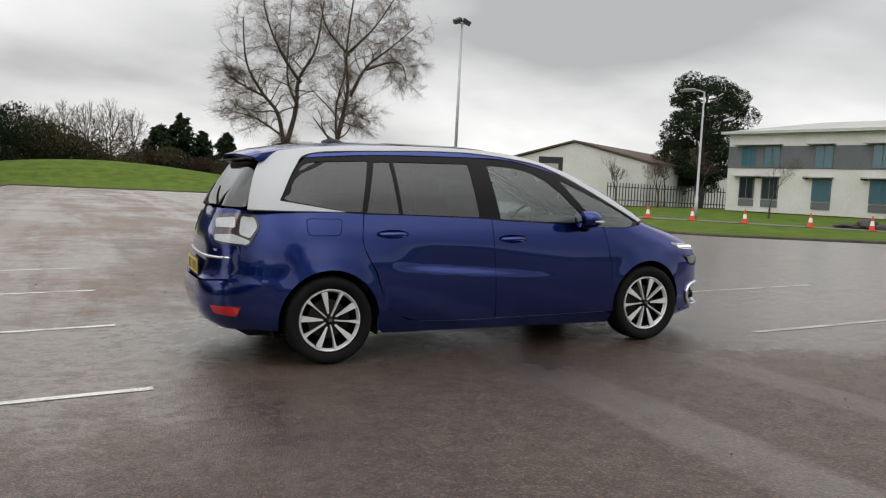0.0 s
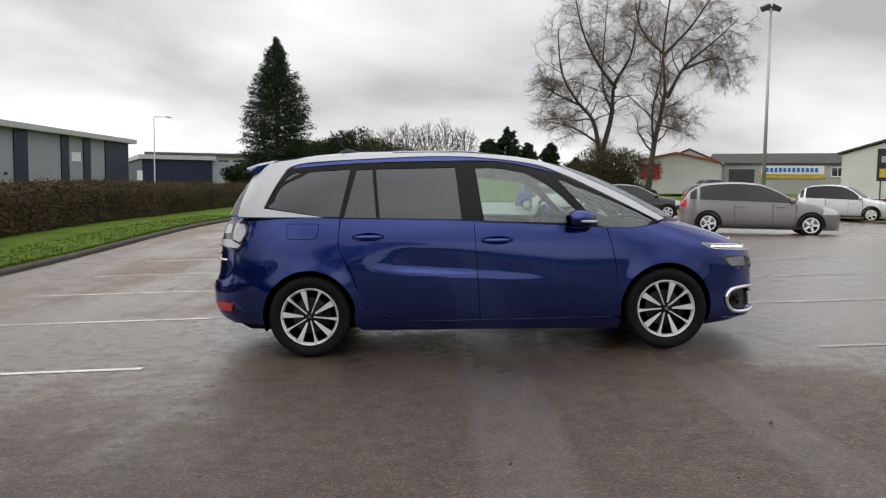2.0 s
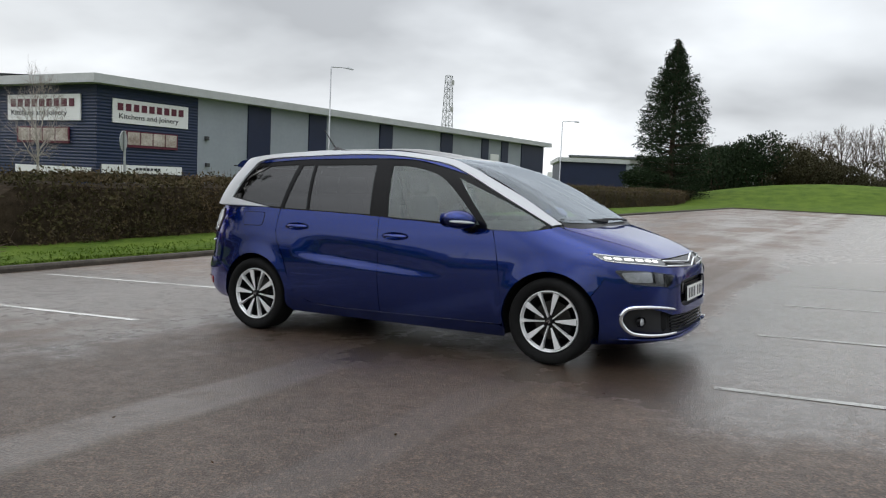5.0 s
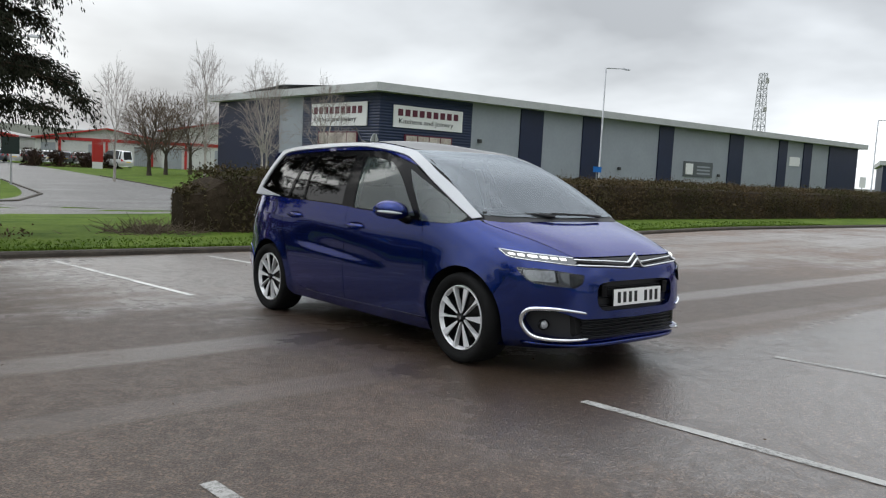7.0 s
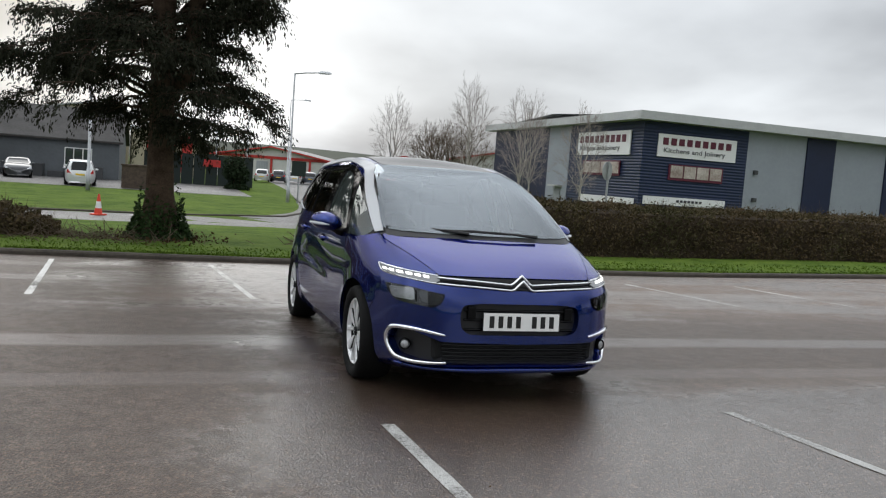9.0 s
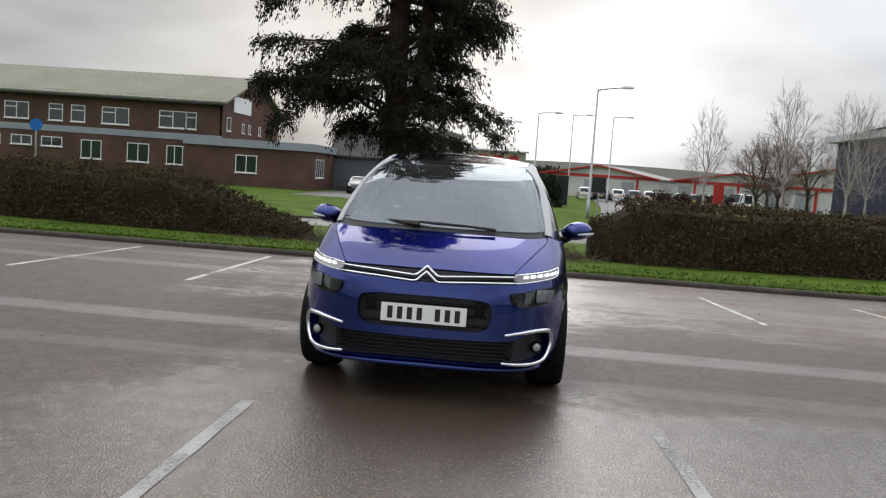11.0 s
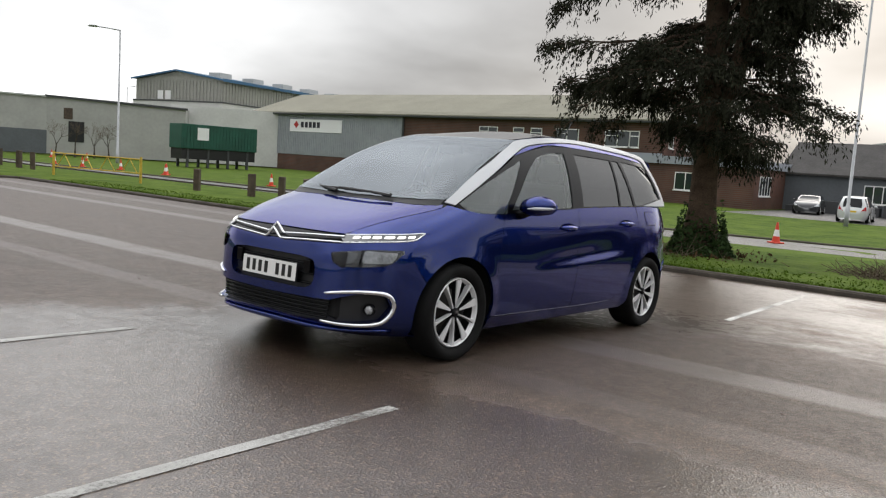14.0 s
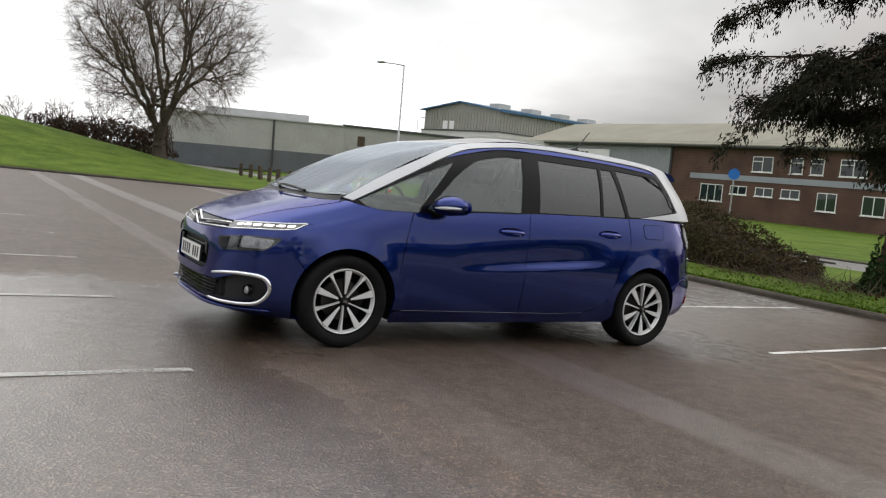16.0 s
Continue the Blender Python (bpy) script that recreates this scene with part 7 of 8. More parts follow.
def office():
    b, L = site("office_block", (47.2, 46.8), (53.8, 16.6), .72, label="two-storey white and grey office block with blue windows", category="building")
    H, D = 6.35, 14
    part("wall_shell", box(bmesh.new(), 0, 0, 0, L, D, H), OFFWHITE, b, "pale wall panels")
    wall_panel(b, "grey_band", 0, 3.55, L, 5.35, SHED_GREY, -.05, .05, "grey panel band")
    bm = box(bmesh.new(), -.5, -.6, H, L + .5, D + .5, H + .22)
    part("roof_edge", bm, ROOF_TRIM, b)
    bm = bmesh.new()
    vs = [bm.verts.new(v) for v in ((-.3, -.4, H + .22), (L + .3, -.4, H + .22), (L - 4, D / 2, H + 1.5), (4, D / 2, H + 1.5), (L + .3, D + .3, H + .22), (-.3, D + .3, H + .22))]
    for f in ((0, 1, 2, 3), (1, 4, 2), (4, 5, 3, 2), (5, 0, 3)):
        bm.faces.new([vs[i] for i in f])
    part("roof_sheet", bm, WALL_PALE, b)
    for x, w in ((1.25, 1.35), (3.3, 1.45), (7.6, 1.5), (12.0, 1.5), (16.0, 1.5), (20.0, 1.5), (24.0, 1.5)):
        window(b, x, 3.62, w, 1.75, -.09, 2, 0, PANE_BLUE, SHED_GREY, sill=False)
        window(b, x, 1.05, w, 1.75, -.09, 2, 0, PANE if x < 5 else PANE_BLUE, SHED_GREY, sill=False)
        for z in (5.42, 2.86):
            box_part("brise_soleil", x - .55, -.6, z, x + w + .15, 0, z + .06, POST_GREY, b)
        box_part("apron", x, -.06, .42, x + w, 0, .98, SHED_GREY, b)
    part("porch_column", tube(bmesh.new(), [(13.9, -.6, 0), (13.9, -.6, 3.4)], .28, 12), RED, b, "red porch column")
    for x in (2.8, 6.9, 11.4):
        box_part("wall_lamp", x, -.3, 2.75, x + .35, 0, 2.95, POST_DARK, b)
    return b


# ---------------------------------------------------------------- street things
def street_lamp(label, x, y, z, height, arm, turn, r=.075, name="street_lamp", material=None):
    l = empty(name, pose(x, y, z, 0, 0, turn), label=label, category="street lamp")
    m = material or POST_GREY
    part("column", tube(bmesh.new(), [(0, 0, -.3), (0, 0, 1.2), (0, 0, 1.21), (0, 0, height)], [r * 1.45, r * 1.4, r, r * .65], 10), m, l, "", True)
    part("arm", tube(bmesh.new(), [(0, 0, height - .02), (arm * .5, 0, height + .06), (arm, 0, height + .10)], [r * .6, r * .5, r * .45], 8), m, l, "", True)
    bm = tube(bmesh.new(), [(arm - .05, 0, height + .10), (arm + .15, 0, height + .12), (arm + .65, 0, height + .10), (arm + .8, 0, height + .08)], [.05, .13, .12, .04], 8, True, .5)
    part("lantern", bm, m, l)
    return l


def post_sign(label, x, y, z, height, turn, w, h, material, round_=False, name="road_sign", back=None):
    s = empty(name, pose(x, y, z, 0, 0, turn), label=label, category="sign")
    part("post", tube(bmesh.new(), [(0, 0, -.3), (0, 0, height)], .045, 8), POST_GREY, s)
    if round_:
        bm = fix_normals(lathe(bmesh.new(), [(0, -.06), (w / 2, -.06), (w / 2, -.04), (0, -.04)], 24, "y"))
        bmesh.ops.translate(bm, verts=bm.verts, vec=(0, 0, height - w / 2))
    else:
        bm = box(bmesh.new(), -w / 2, -.07, height - h, w / 2, -.05, height, .0)
    part("plate", bm, material, s)
    return s


def traffic_cone(x, y, z, turn=0, high=.72):
    c = empty("traffic_cone", pose(x, y, z, 0, 0, turn), label="red traffic cone with a white sleeve", category="cone", group="cones along the roads")
    k = high / .72
    part("base", box(bmesh.new(), -.2 * k, -.2 * k, 0, .2 * k, .2 * k, .05, .01), CONE_RED, c)
    prof = lambda a, b: [((.145 - .115 * h / .72) * k, h * k) for h in (a, b)]
    for nm, a, b, m in (("lower_body", .05, .24, CONE_RED), ("sleeve", .24, .47, CONE_WHITE), ("upper_body", .47, .70, CONE_RED)):
        part(nm, lathe(bmesh.new(), prof(a, b), 16), m, c, "", True)
    part("tip", lathe(bmesh.new(), [(.032 * k, .70 * k), (.03 * k, .72 * k), (.0, .72 * k)], 16), CONE_RED, c)
    return c


def bollard(x, y, lean, seed):
    b = empty("timber_bollard", pose(x, y, turf(x, y) - .02, lean, lean * .5, seed * 30), label="short weathered timber bollard", category="bollard", group="bollards on the verge")
    bm = bmesh.new()
    box(bm, -.10, -.10, -.2, .10, .10, .78, .018)
    for v in bm.verts:
        if v.co.z > .7:
            v.co.z += .02 * noise.noise((v.co.x * 9, v.co.y * 9, seed))
    part("post", bm, TIMBER, b)
    return b


def barrier():
    a, c = Vector((-10.0, -28.4)), Vector((-11.4, -24.4))
    L = (c - a).length
    b = empty("height_barrier", pose(a.x, a.y, turf(a.x, a.y), 0, 0, math.degrees(math.atan2(c.y - a.y, c.x - a.x))), label="low yellow tubular barrier across the verge", category="barrier")
    for x in (0, L):
        part("post", tube(bmesh.new(), [(x, 0, -.1), (x, 0, .95)], .05, 8), YELLOW, b)
    for z in (.88, .35):
        part("rail", tube(bmesh.new(), [(0, 0, z), (L, 0, z - .02)], .024, 8), YELLOW, b)
    for i in range(4):
        x = L * (i + .5) / 4
        part("brace", tube(bmesh.new(), [(x - .35, 0, .35), (x, 0, .87), (x + .35, 0, .35)], .02, 6), YELLOW, b)


def parked_car(label, x, y, z, turn, colour, L=4.2, W=1.78, H=1.48, rear_lamps=True, estate=False, alloy=True, plate=PLATE_Y):
    """A parked hatchback: lofted body, glasshouse with panes, wheels, lamps. x runs to its nose."""
    c = empty("parked_car", pose(x, y, z, 0, 0, turn), label=label, category="car", group="parked cars")
    paint = mat("car_paint", colour, .3, metal=.3, coat=1.0)
    hl, hw = L / 2, W / 2
    wb = L * .31
    # side outline by the share of the length from tail to nose: roof and bonnet line, then the waist line
    tail = .055 if estate else .0
    top = Curve(0, .56, .012, .80, .035, 1.0 + tail, .10 - tail, H - .18, .18 - tail, H - .05, .36, H, .50, H - .04, .60, H - .20, .735, .98, .86, .89, .94, .79, .985, .66, 1.0, .50)
    waist = Curve(0, .98, .3, .95, .7, .90, 1.0, .80)
    cuts = sorted([.5 - .5 * math.cos(math.pi * k / 40) for k in range(41)] + [.115, .135])
    rows = []
    for q in cuts:
        w = hw * max(1 - abs(2 * q - 1) ** 7, .0) ** .26
        zt = top(q)
        zb = min(waist(q), zt - .05)
        rise = min(max((zt - zb - .05) / .42, 0), 1)
        we = w * (.955 - .235 * rise)
        ring = [(.84 * w, .17), (.96 * w, .28), (1.0 * w, .46), (1.0 * w, .60), (.985 * w, .74), (.955 * w, zb), ((.955 * w + we) / 2 + .012 * rise, (zb + zt - .05) / 2), (we, zt - .05), (we * .82, zt - .014), (we * .4, zt), (0, zt + .004)]
        low = zt - .04
        rows.append([(q * L - hl, yy, min(zz, low) if k < 5 else zz) for k, (yy, zz) in enumerate(ring)])
    sheets = collections.defaultdict(list)
    for a in range(len(cuts) - 1):
        q = (cuts[a] + cuts[a + 1]) / 2
        tall = top(q) - waist(q) > .17
        for k in range(10):
            kind = "body"
            if k in (5, 6) and tall and .08 < q < .70 and not .115 < q < .135:
                kind = "side_window"
            elif k >= 8 and (.535 < q < .725 or .03 < q < .115 - tail):
                kind = "windscreen" if q > .5 else "rear_window"
            elif k == 4 and q < .06:
                kind = "tail_lamp"
            elif k in (3, 4) and .885 < q < .985:
                kind = "headlamp"
            sheets[kind].append((a, k))
    looks = {"body": (paint, ""), "side_window": (CAR_PANE, "dark side windows"), "windscreen": (CAR_PANE, "windscreen"), "rear_window": (CAR_PANE, "rear window"), "tail_lamp": (RED_LENS, "red tail lamp"), "headlamp": (CLEAR_LENS, "clear headlamp")}
    for kind, quads in sheets.items():
        for side in (-1, 1):
            bm = bmesh.new()
            made = {}

            def vert(a, k):
                if (a, k) not in made:
                    px, py, pz = rows[a][k]
                    made[(a, k)] = bm.verts.new((px, side * py, pz))
                return made[(a, k)]
            for a, k in quads:
                f = (vert(a, k), vert(a + 1, k), vert(a + 1, k + 1), vert(a, k + 1))
                try:
                    bm.faces.new(f if side > 0 else f[::-1])
                except ValueError:
                    pass
            if kind == "body" and side > 0:
                under = [bm.verts.new((r[0][0], r[0][1], r[0][2])) for r in rows] + [bm.verts.new((r[0][0], -r[0][1], r[0][2])) for r in rows[::-1]]
                bm.faces.new(under)
            bmesh.ops.remove_doubles(bm, verts=bm.verts, dist=.0004)
            part(kind if kind != "body" else "body_side", bm, looks[kind][0], c, looks[kind][1], True)
    for s in (-1, 1):
        for xd in (-.30 * hl, .16 * hl, .44 * hl):
            part("door_seam", box(bmesh.new(), xd - .005, s * (hw - .012), .32, xd + .005, s * (hw + .002), .88), BLACK, c)
        part("sill_strip", box(bmesh.new(), -hl * .52, s * (hw - .03), .20, hl * .52, s * (hw + .004), .26, .006), BLACK, c)
        for xh in (-.22 * hl, .26 * hl):
            part("door_handle", box(bmesh.new(), xh - .1, s * (hw - .02), .78, xh + .1, s * (hw + .02), .81, .008), paint, c)
        mi = bmesh.new()
        bmesh.ops.create_icosphere(mi, subdivisions=2, radius=.1, matrix=Matrix.Translation((.40 * hl, s * (hw + .05), .98)) @ Matrix.Diagonal((.8, 1.1, .75, 1)))
        part("door_mirror", mi, paint, c, "", True)
    box_part("rear_plate", -(hl + .006), -.26, .55 if not estate else .62, -(hl - .06), .26, .66 if not estate else .73, plate, c, "plain number plate")
    box_part("front_grille", hl - .10, -.42, .30, hl - .012, .42, .44, BLACK, c, "", .02)
    for sx in (-1, 1):
        for s in (-1, 1):
            wl = new("wheel")
            wl.parent = c
            wl.matrix_local = pose(sx * wb, s * (hw - .20), .31, 0, 0, 0 if s < 0 else 180)
            part("tyre", fix_normals(lathe(bmesh.new(), [(.205, -.195), (.215, -.205), (.29, -.20), (.31, -.17), (.31, -.03), (.29, .0), (.20, .0)], 28, "y")), RUBBER, wl, "", True)
            bm = bmesh.new()
            for k in range(5):
                box(bm, .03, -.205, -.032, .20, -.185, .032, 0, Matrix.Rotation(k * 2 * math.pi / 5, 4, "Y"))
            lathe(bm, [(.212, -.19), (.212, -.208), (.185, -.208), (.18, -.17)], 28, "y")
            part("rim", fix_normals(bm), ALLOY, wl)
            part("disc", fix_normals(lathe(bmesh.new(), [(0, -.15), (.2, -.15)], 20, "y")), ALLOY_BLACK, wl)
            # dark ring laid over the closed flank as the shade of a wheel arch
            arch = bmesh.new()
            ring = arc(0, 0, .37, -12, 192, 16)
            a = [arch.verts.new((px, -.225, pz)) for px, pz in ring]
            b = [arch.verts.new((px * .82, -.215, pz * .82)) for px, pz in ring]
            for i in range(len(ring) - 1):
                arch.faces.new((a[i], a[i + 1], b[i + 1], b[i]))
            part("arch_gap", arch, DARK, wl)
    return c


# ---------------------------------------------------------------- place everything
blue_unit()
brick_works()
office()
drooping_tree(-11.0, -2.3, ground_z(-11, -2.3) + .05)
hedge("long clipped hedge with brown and dull green leaves", [(-11.5, 2.15), (-11.9, 8), (-12.25, 20), (-12.8, 38), (-13.6, 58), (-14.2, 73)], .92, 1.27, 3, 2500, size=.043)
hedge("clipped hedge that slumps into cut brushwood", [(-11.6, -13.2), (-11.3, -10), (-11.0, -7.0), (-11.2, -4.2)], .85, 1.22, 4, 2900, .85, size=.040)
spire_tree("tall dark conifer standing by the far hedge end", -15.2, 70, .1, 14.9, 3.5, 21, 260, 190, .085, .04, .05)
limbed_tree("tall leafless tree with a forked trunk", 20.6, 96, 1.0, [
    (.48, .0, [(.2, -.4), (.1, 2.5), (.4, 5.3)]),
    (.30, -.4, [(.2, 4.2), (-1.0, 8.6), (-3.0, 11.0), (-5.2, 14.5), (-6.0, 19.5)]),
    (.16, .3, [(-2.4, 10.4), (-5.0, 11.9), (-7.4, 13.4)]),
    (.15, .5, [(-.4, 6.0), (-3.0, 8.0), (-6.6, 8.8)]),
    (.36, .2, [(.4, 4.8), (1.4, 9.2), (1.9, 13.4), (3.9, 17.4), (5.0, 25.0)]),
    (.22, -.3, [(1.9, 12.8), (-.4, 15.4), (-2.8, 19.6), (-4.2, 25.5)]),
    (.17, .5, [(1.5, 10.0), (.2, 13.0), (.6, 18.0), (1.2, 24.5)])], 5)
limbed_tree("tall leafless tree with wide upper limbs", 26.2, 94, 1.0, [
    (.42, .0, [(.0, -.4), (.5, 3.5), (1.2, 7.4), (2.1, 12.2), (1.7, 17.4), (2.4, 25.5)]),
    (.24, .3, [(2.0, 11.4), (4.5, 15.4), (7.9, 18.4), (11.6, 21.6)]),
    (.14, -.3, [(4.3, 15.0), (6.6, 15.9), (8.8, 15.7), (11.2, 13.6)]),
    (.17, -.3, [(.8, 5.6), (.3, 10.0), (1.0, 14.6), (.2, 19.0)]),
    (.13, .5, [(1.4, 8.0), (3.6, 9.8), (5.8, 8.6)]),
    (.18, .3, [(1.8, 16.4), (-1.2, 20.0), (-1.6, 25.5)]),
    (.17, -.4, [(1.8, 16.9), (5.0, 20.5), (7.6, 25.5)])], 9, hang=-.22)
dome_tree("broad leafless tree on a grass bank", -6.0, -41.2, turf(-6.0, -41.2) - .1, 11.6, 5.3, .13, 14, 3000, .07, .0088, 6, low=.12)
BIRCH_TWIG = mat("birch_twigs", (.30, .26, .24), .9)
for i, (x, y, h) in enumerate(((-41.0, 15.4, 8.8), (-39.4, 18.3, 8.6), (-37.4, 21.5, 7.6), (-50, 13, 8.5), (-46, 22, 8.0))):
    dome_tree("slender pale leafless birch tree", x, y, -.8, h, 1.9, .22, 30 + i, 300, .20, .0062, 6, low=.25, material=BIRCH, twig_mat=BIRCH_TWIG, curl=.9)
for i, (x, y, h) in enumerate(((-70, 24, 8), (-74, 28, 8.5), (-66, 21, 7), (-80, 26, 9))):
    dome_tree("leafless tree beside the road", x, y, -.7, h, 3.0, .16, 50 + i, 420, .14, .011, 5)
street_lamp("tall grey steel street lamp", -42.8, 4.7, -.75, 7.75, 1.5, 60, name="street_lamp")
street_lamp("tall grey steel street lamp", -37, 46.7, -.75, 10.6, 1.7, 80)
street_lamp("tall grey steel street lamp", -30.9, 82.4, -.7, 9.1, 1.7, 60)
street_lamp("tall grey street lamp by the road", -32.7, -63.9, -.75, 11.6, 1.8, 330, .10)
street_lamp("grey street lamp on the lawn", 30.0, 30.9, .35, 7.3, .45, 140)
street_lamp("tall grey steel street lamp", -42.4, -6.4, -.75, 12.2, 1.5, 90, .085)
for x, y, h in ((-67.8, 1.7, 8.2), (-83.3, 5.7, 9.4), (-83.0, 10, 9.4), (-95, -2, 9), (-60, -110, 10)):
    street_lamp("distant grey steel street lamp", x, y, -.8, h, 1.4, 90)
fl = empty("floodlight_mast", pose(21.1, 45.6, .2), label="tall grey mast with two floodlights", category="light mast")
part("column", tube(bmesh.new(), [(0, 0, -.3), (0, 0, 12.6)], [.13, .07], 10), POST_GREY, fl, "", True)
for s in (-1, 1):
    box_part("floodlight", -.30, -.16, -.16, .30, .16, .16, POST_DARK, fl, "dark floodlight", .03, pose(s * .34, 0, 12.75, 20, s * 25, 0))
part("bracket", tube(bmesh.new(), [(-.45, 0, 12.6), (.45, 0, 12.6)], .05, 6), POST_GREY, fl)
post_sign("round road sign seen from behind", -21.7, 14.3, -.7, 3.3, -60, .75, .75, POST_GREY, True)
post_sign("small blue cycle route sign", -36.9, 46.3, -.7, 2.75, 90, 1.0, .45, BLUE_SIGN)
post_sign("round blue arrow sign on a post", -33.5, -24.8, -.7, 3.5, 122, .62, .62, BLUE_SIGN, True)
post_sign("white road sign seen from afar", -36, 92, -.7, 3.4, 60, .8, 1.2, WHITE)
post_sign("dark green sign on a post", -42.2, 5.2, -.7, 2.5, 60, .9, .9, FENCE_GREEN)
cab = empty("utility_cabinet", pose(-48.9, -4.0, -.72, 0, 0, 0), label="brown steel utility cabinet on the lawn", category="cabinet")
part("body", box(bmesh.new(), -.4, -1.0, 0, .4, 1.0, 1.45, .02), TIMBER, cab)
part("lid", box(bmesh.new(), -.46, -1.06, 1.45, .46, 1.06, 1.55, .02), TIMBER, cab)
for x, y in ((-23.4, -4.4), (-23.0, -24.9), (-24.5, -32.7), (-24.0, -42.6), (-24.9, -43.9), (-24.4, -48.7), (-22.9, -51.1), (-22.6, -54.5), (-31, -66), (-31.7, -74)):
    traffic_cone(x, y, ground_z(x, y) + .10, x * 40)
for x, y in ((24.8, 28.7), (26.6, 27.3), (28.5, 25.5), (30.6, 23.2), (32.4, 21.1), (22, 33), (19.5, 37.5)):
    traffic_cone(x, y, ground_z(x, y) + .11, x * 40)
for i, (x, y) in enumerate(((-11.8, -18.2), (-12.1, -17.0), (-12.6, -16.2), (-11.9, -14.1), (-11.3, -20.6), (-11.2, -42.9), (-11.2, -41.0), (-11.0, -38.6), (-11.0, -37.1), (-11.0, -35.7), (-11.0, -33.7), (-11.1, -32.6))):
    bollard(x, y, (0, 0, 9, 0)[i % 4] if i < 4 else (i * 5 % 7) - 3, i)
barrier()
# car park neighbours
parked_car("silver-grey hatchback parked on the wet asphalt", 8.8, 15.9, ground_z(8.8, 15.9), -16, (.20, .19, .20), 4.3, 1.8, 1.47)
parked_car("white small hatchback parked on the wet asphalt", 17.0, 27.0, ground_z(17, 27), -38, (.62, .63, .64), 3.8, 1.7, 1.53)
parked_car("black hatchback parked on the wet asphalt", 8.2, 27.6, ground_z(8.2, 27.6), -10, (.012, .012, .014), 4.25, 1.79, 1.46)
parked_car("white compact hatchback parked beside others", 6.7, 37.0, ground_z(6.7, 37), -6, (.70, .70, .69), 3.5, 1.6, 1.48)
parked_car("small blue hatchback half hidden by others", 6.1, 39.6, ground_z(6.1, 39.6), -6, (.02, .10, .32), 3.6, 1.65, 1.48)
parked_car("dark saloon parked far off", 17, 42, .2, -10, (.03, .03, .035), 4.4, 1.8, 1.45)
parked_car("dark car parked near trade units", 30, 80, .9, 10, (.04, .045, .05), 4.3, 1.8, 1.45)
for i, (x, y, t, col, lb, est) in enumerate(((-49.8, -7.5, 185, (.62, .63, .64), "silver estate car parked in a yard", True), (-51, -3.2, 190, (.72, .72, .72), "white coupe parked in a yard", False), (-57.6, -12.3, 8, (.02, .022, .026), "black hatchback parked by a low shed", False), (-58, -3.6, 185, (.10, .11, .12), "dark car parked in a yard", False))):
    parked_car(lb, x, y, -.68, t, col, 4.5, 1.8, 1.6 if est else 1.38, estate=est)
for i in range(9):
    col = ((.5, .5, .5), (.03, .03, .04), (.65, .65, .65), (.08, .09, .11))[i % 4]
    parked_car("distant parked car by the red-trimmed units", -93 - i * 1.2, 8.5 + i * 2.1, -.6, 170, col, 4.3, 1.8, 1.5)
parked_car("white van parked by the red-trimmed units", -88, 25, -.6, 200, (.65, .66, .66), 4.8, 1.9, 1.95, estate=True)
# low dark shed and yard
b, L = shed("low_shed", "long slate-grey shed with a dark roof", (-63.5, -16.2), (-63.5, -6.0), -.75, 10, 2.9, 5.6, SHED_GREY, DARK_ROOF)
window(b, 6.2, 1.0, 2.0, 1.4, cols=3)
for i in range(6):
    box_part("scrap_pallet", 1 + i * 1.4, -1.6, 0, 2.1 + i * 1.4, -.6, .5 + .25 * (i % 3), POST_DARK, b)
shed("tan_building", "tall pale tan clad building", (-87, -14.6), (-88.2, -6.4), -.7, 14, 6.4, 7.2, TAN, ROOF_TRIM, False)
s, L = shed("striped_store", "tan store with red door panels", (-85.2, -5.9), (-85.7, .9), -.7, 9, 4.9, 5.2, TAN, ROOF_TRIM)
for i in range(3):
    box_part("red_door", 1.4 + i * 1.75, -.08, .6, 2.5 + i * 1.75, 0, 4.5, RED, s)
f = empty("yard_fence", label="dark green solid yard fence", category="fence")
for i in range(9):
    box_part("fence_panel", -66.1, -4.2 + i * 1.0, -.7, -66.0, -3.24 + i * 1.0, 1.9, FENCE_GREEN, f)
box_part("red_notice", -65.98, .6, .9, -65.9, 2.0, 1.5, RED, f)
# red-trimmed units up the side road
for i, (p0, p1, d) in enumerate((((-118, 4), (-112, 20), 20), ((-110, 22), (-104, 38), 18), ((-98, 34), (-90, 50), 16))):
    u, L = shed("red_trim_unit", "pale trade unit with red trim", p0, p1, -.7, d, 3.1 if i < 2 else 4.6, 4.7 if i < 2 else 6.5, OFFWHITE, mat("pale_roof", (.30, .28, .27), .7, vary=.1) if i == 0 else bpy.data.materials["pale_roof"], False, .5, trim=RED)
    for k in range(3):
        box_part("red_column", L * (k + .5) / 3 - .15, -.25, 0, L * (k + .5) / 3 + .15, 0, 3.0, RED, u)
        box_part("shutter", L * k / 3 + .6, -.06, 0, L * (k + .5) / 3 - .5, 0, 2.6, GREY_RIB, u)
    box_part("red_band", -.1, -.12, 3.0, L + .1, -.02, 3.4, RED, u)
for i in range(4):
    shrub_mass("scrub_bush", "brown leafless hedge by the side road", -86.5 - .4 * i, 16.5 + i * 2.6, -.7, 1.1, 1.7, 1.9, 1500, .09, SCRUB_DARK, 480 + i)
rs = empty("red_totem_sign", pose(-84, 22, -.7, 0, 0, 90), label="red totem sign by the side road", category="sign")
part("panel", box(bmesh.new(), -.55, -.1, .7, .55, .1, 3.1, .02), RED, rs)
part("foot", box(bmesh.new(), -.5, -.08, 0, .5, .08, .7), WHITE, rs)
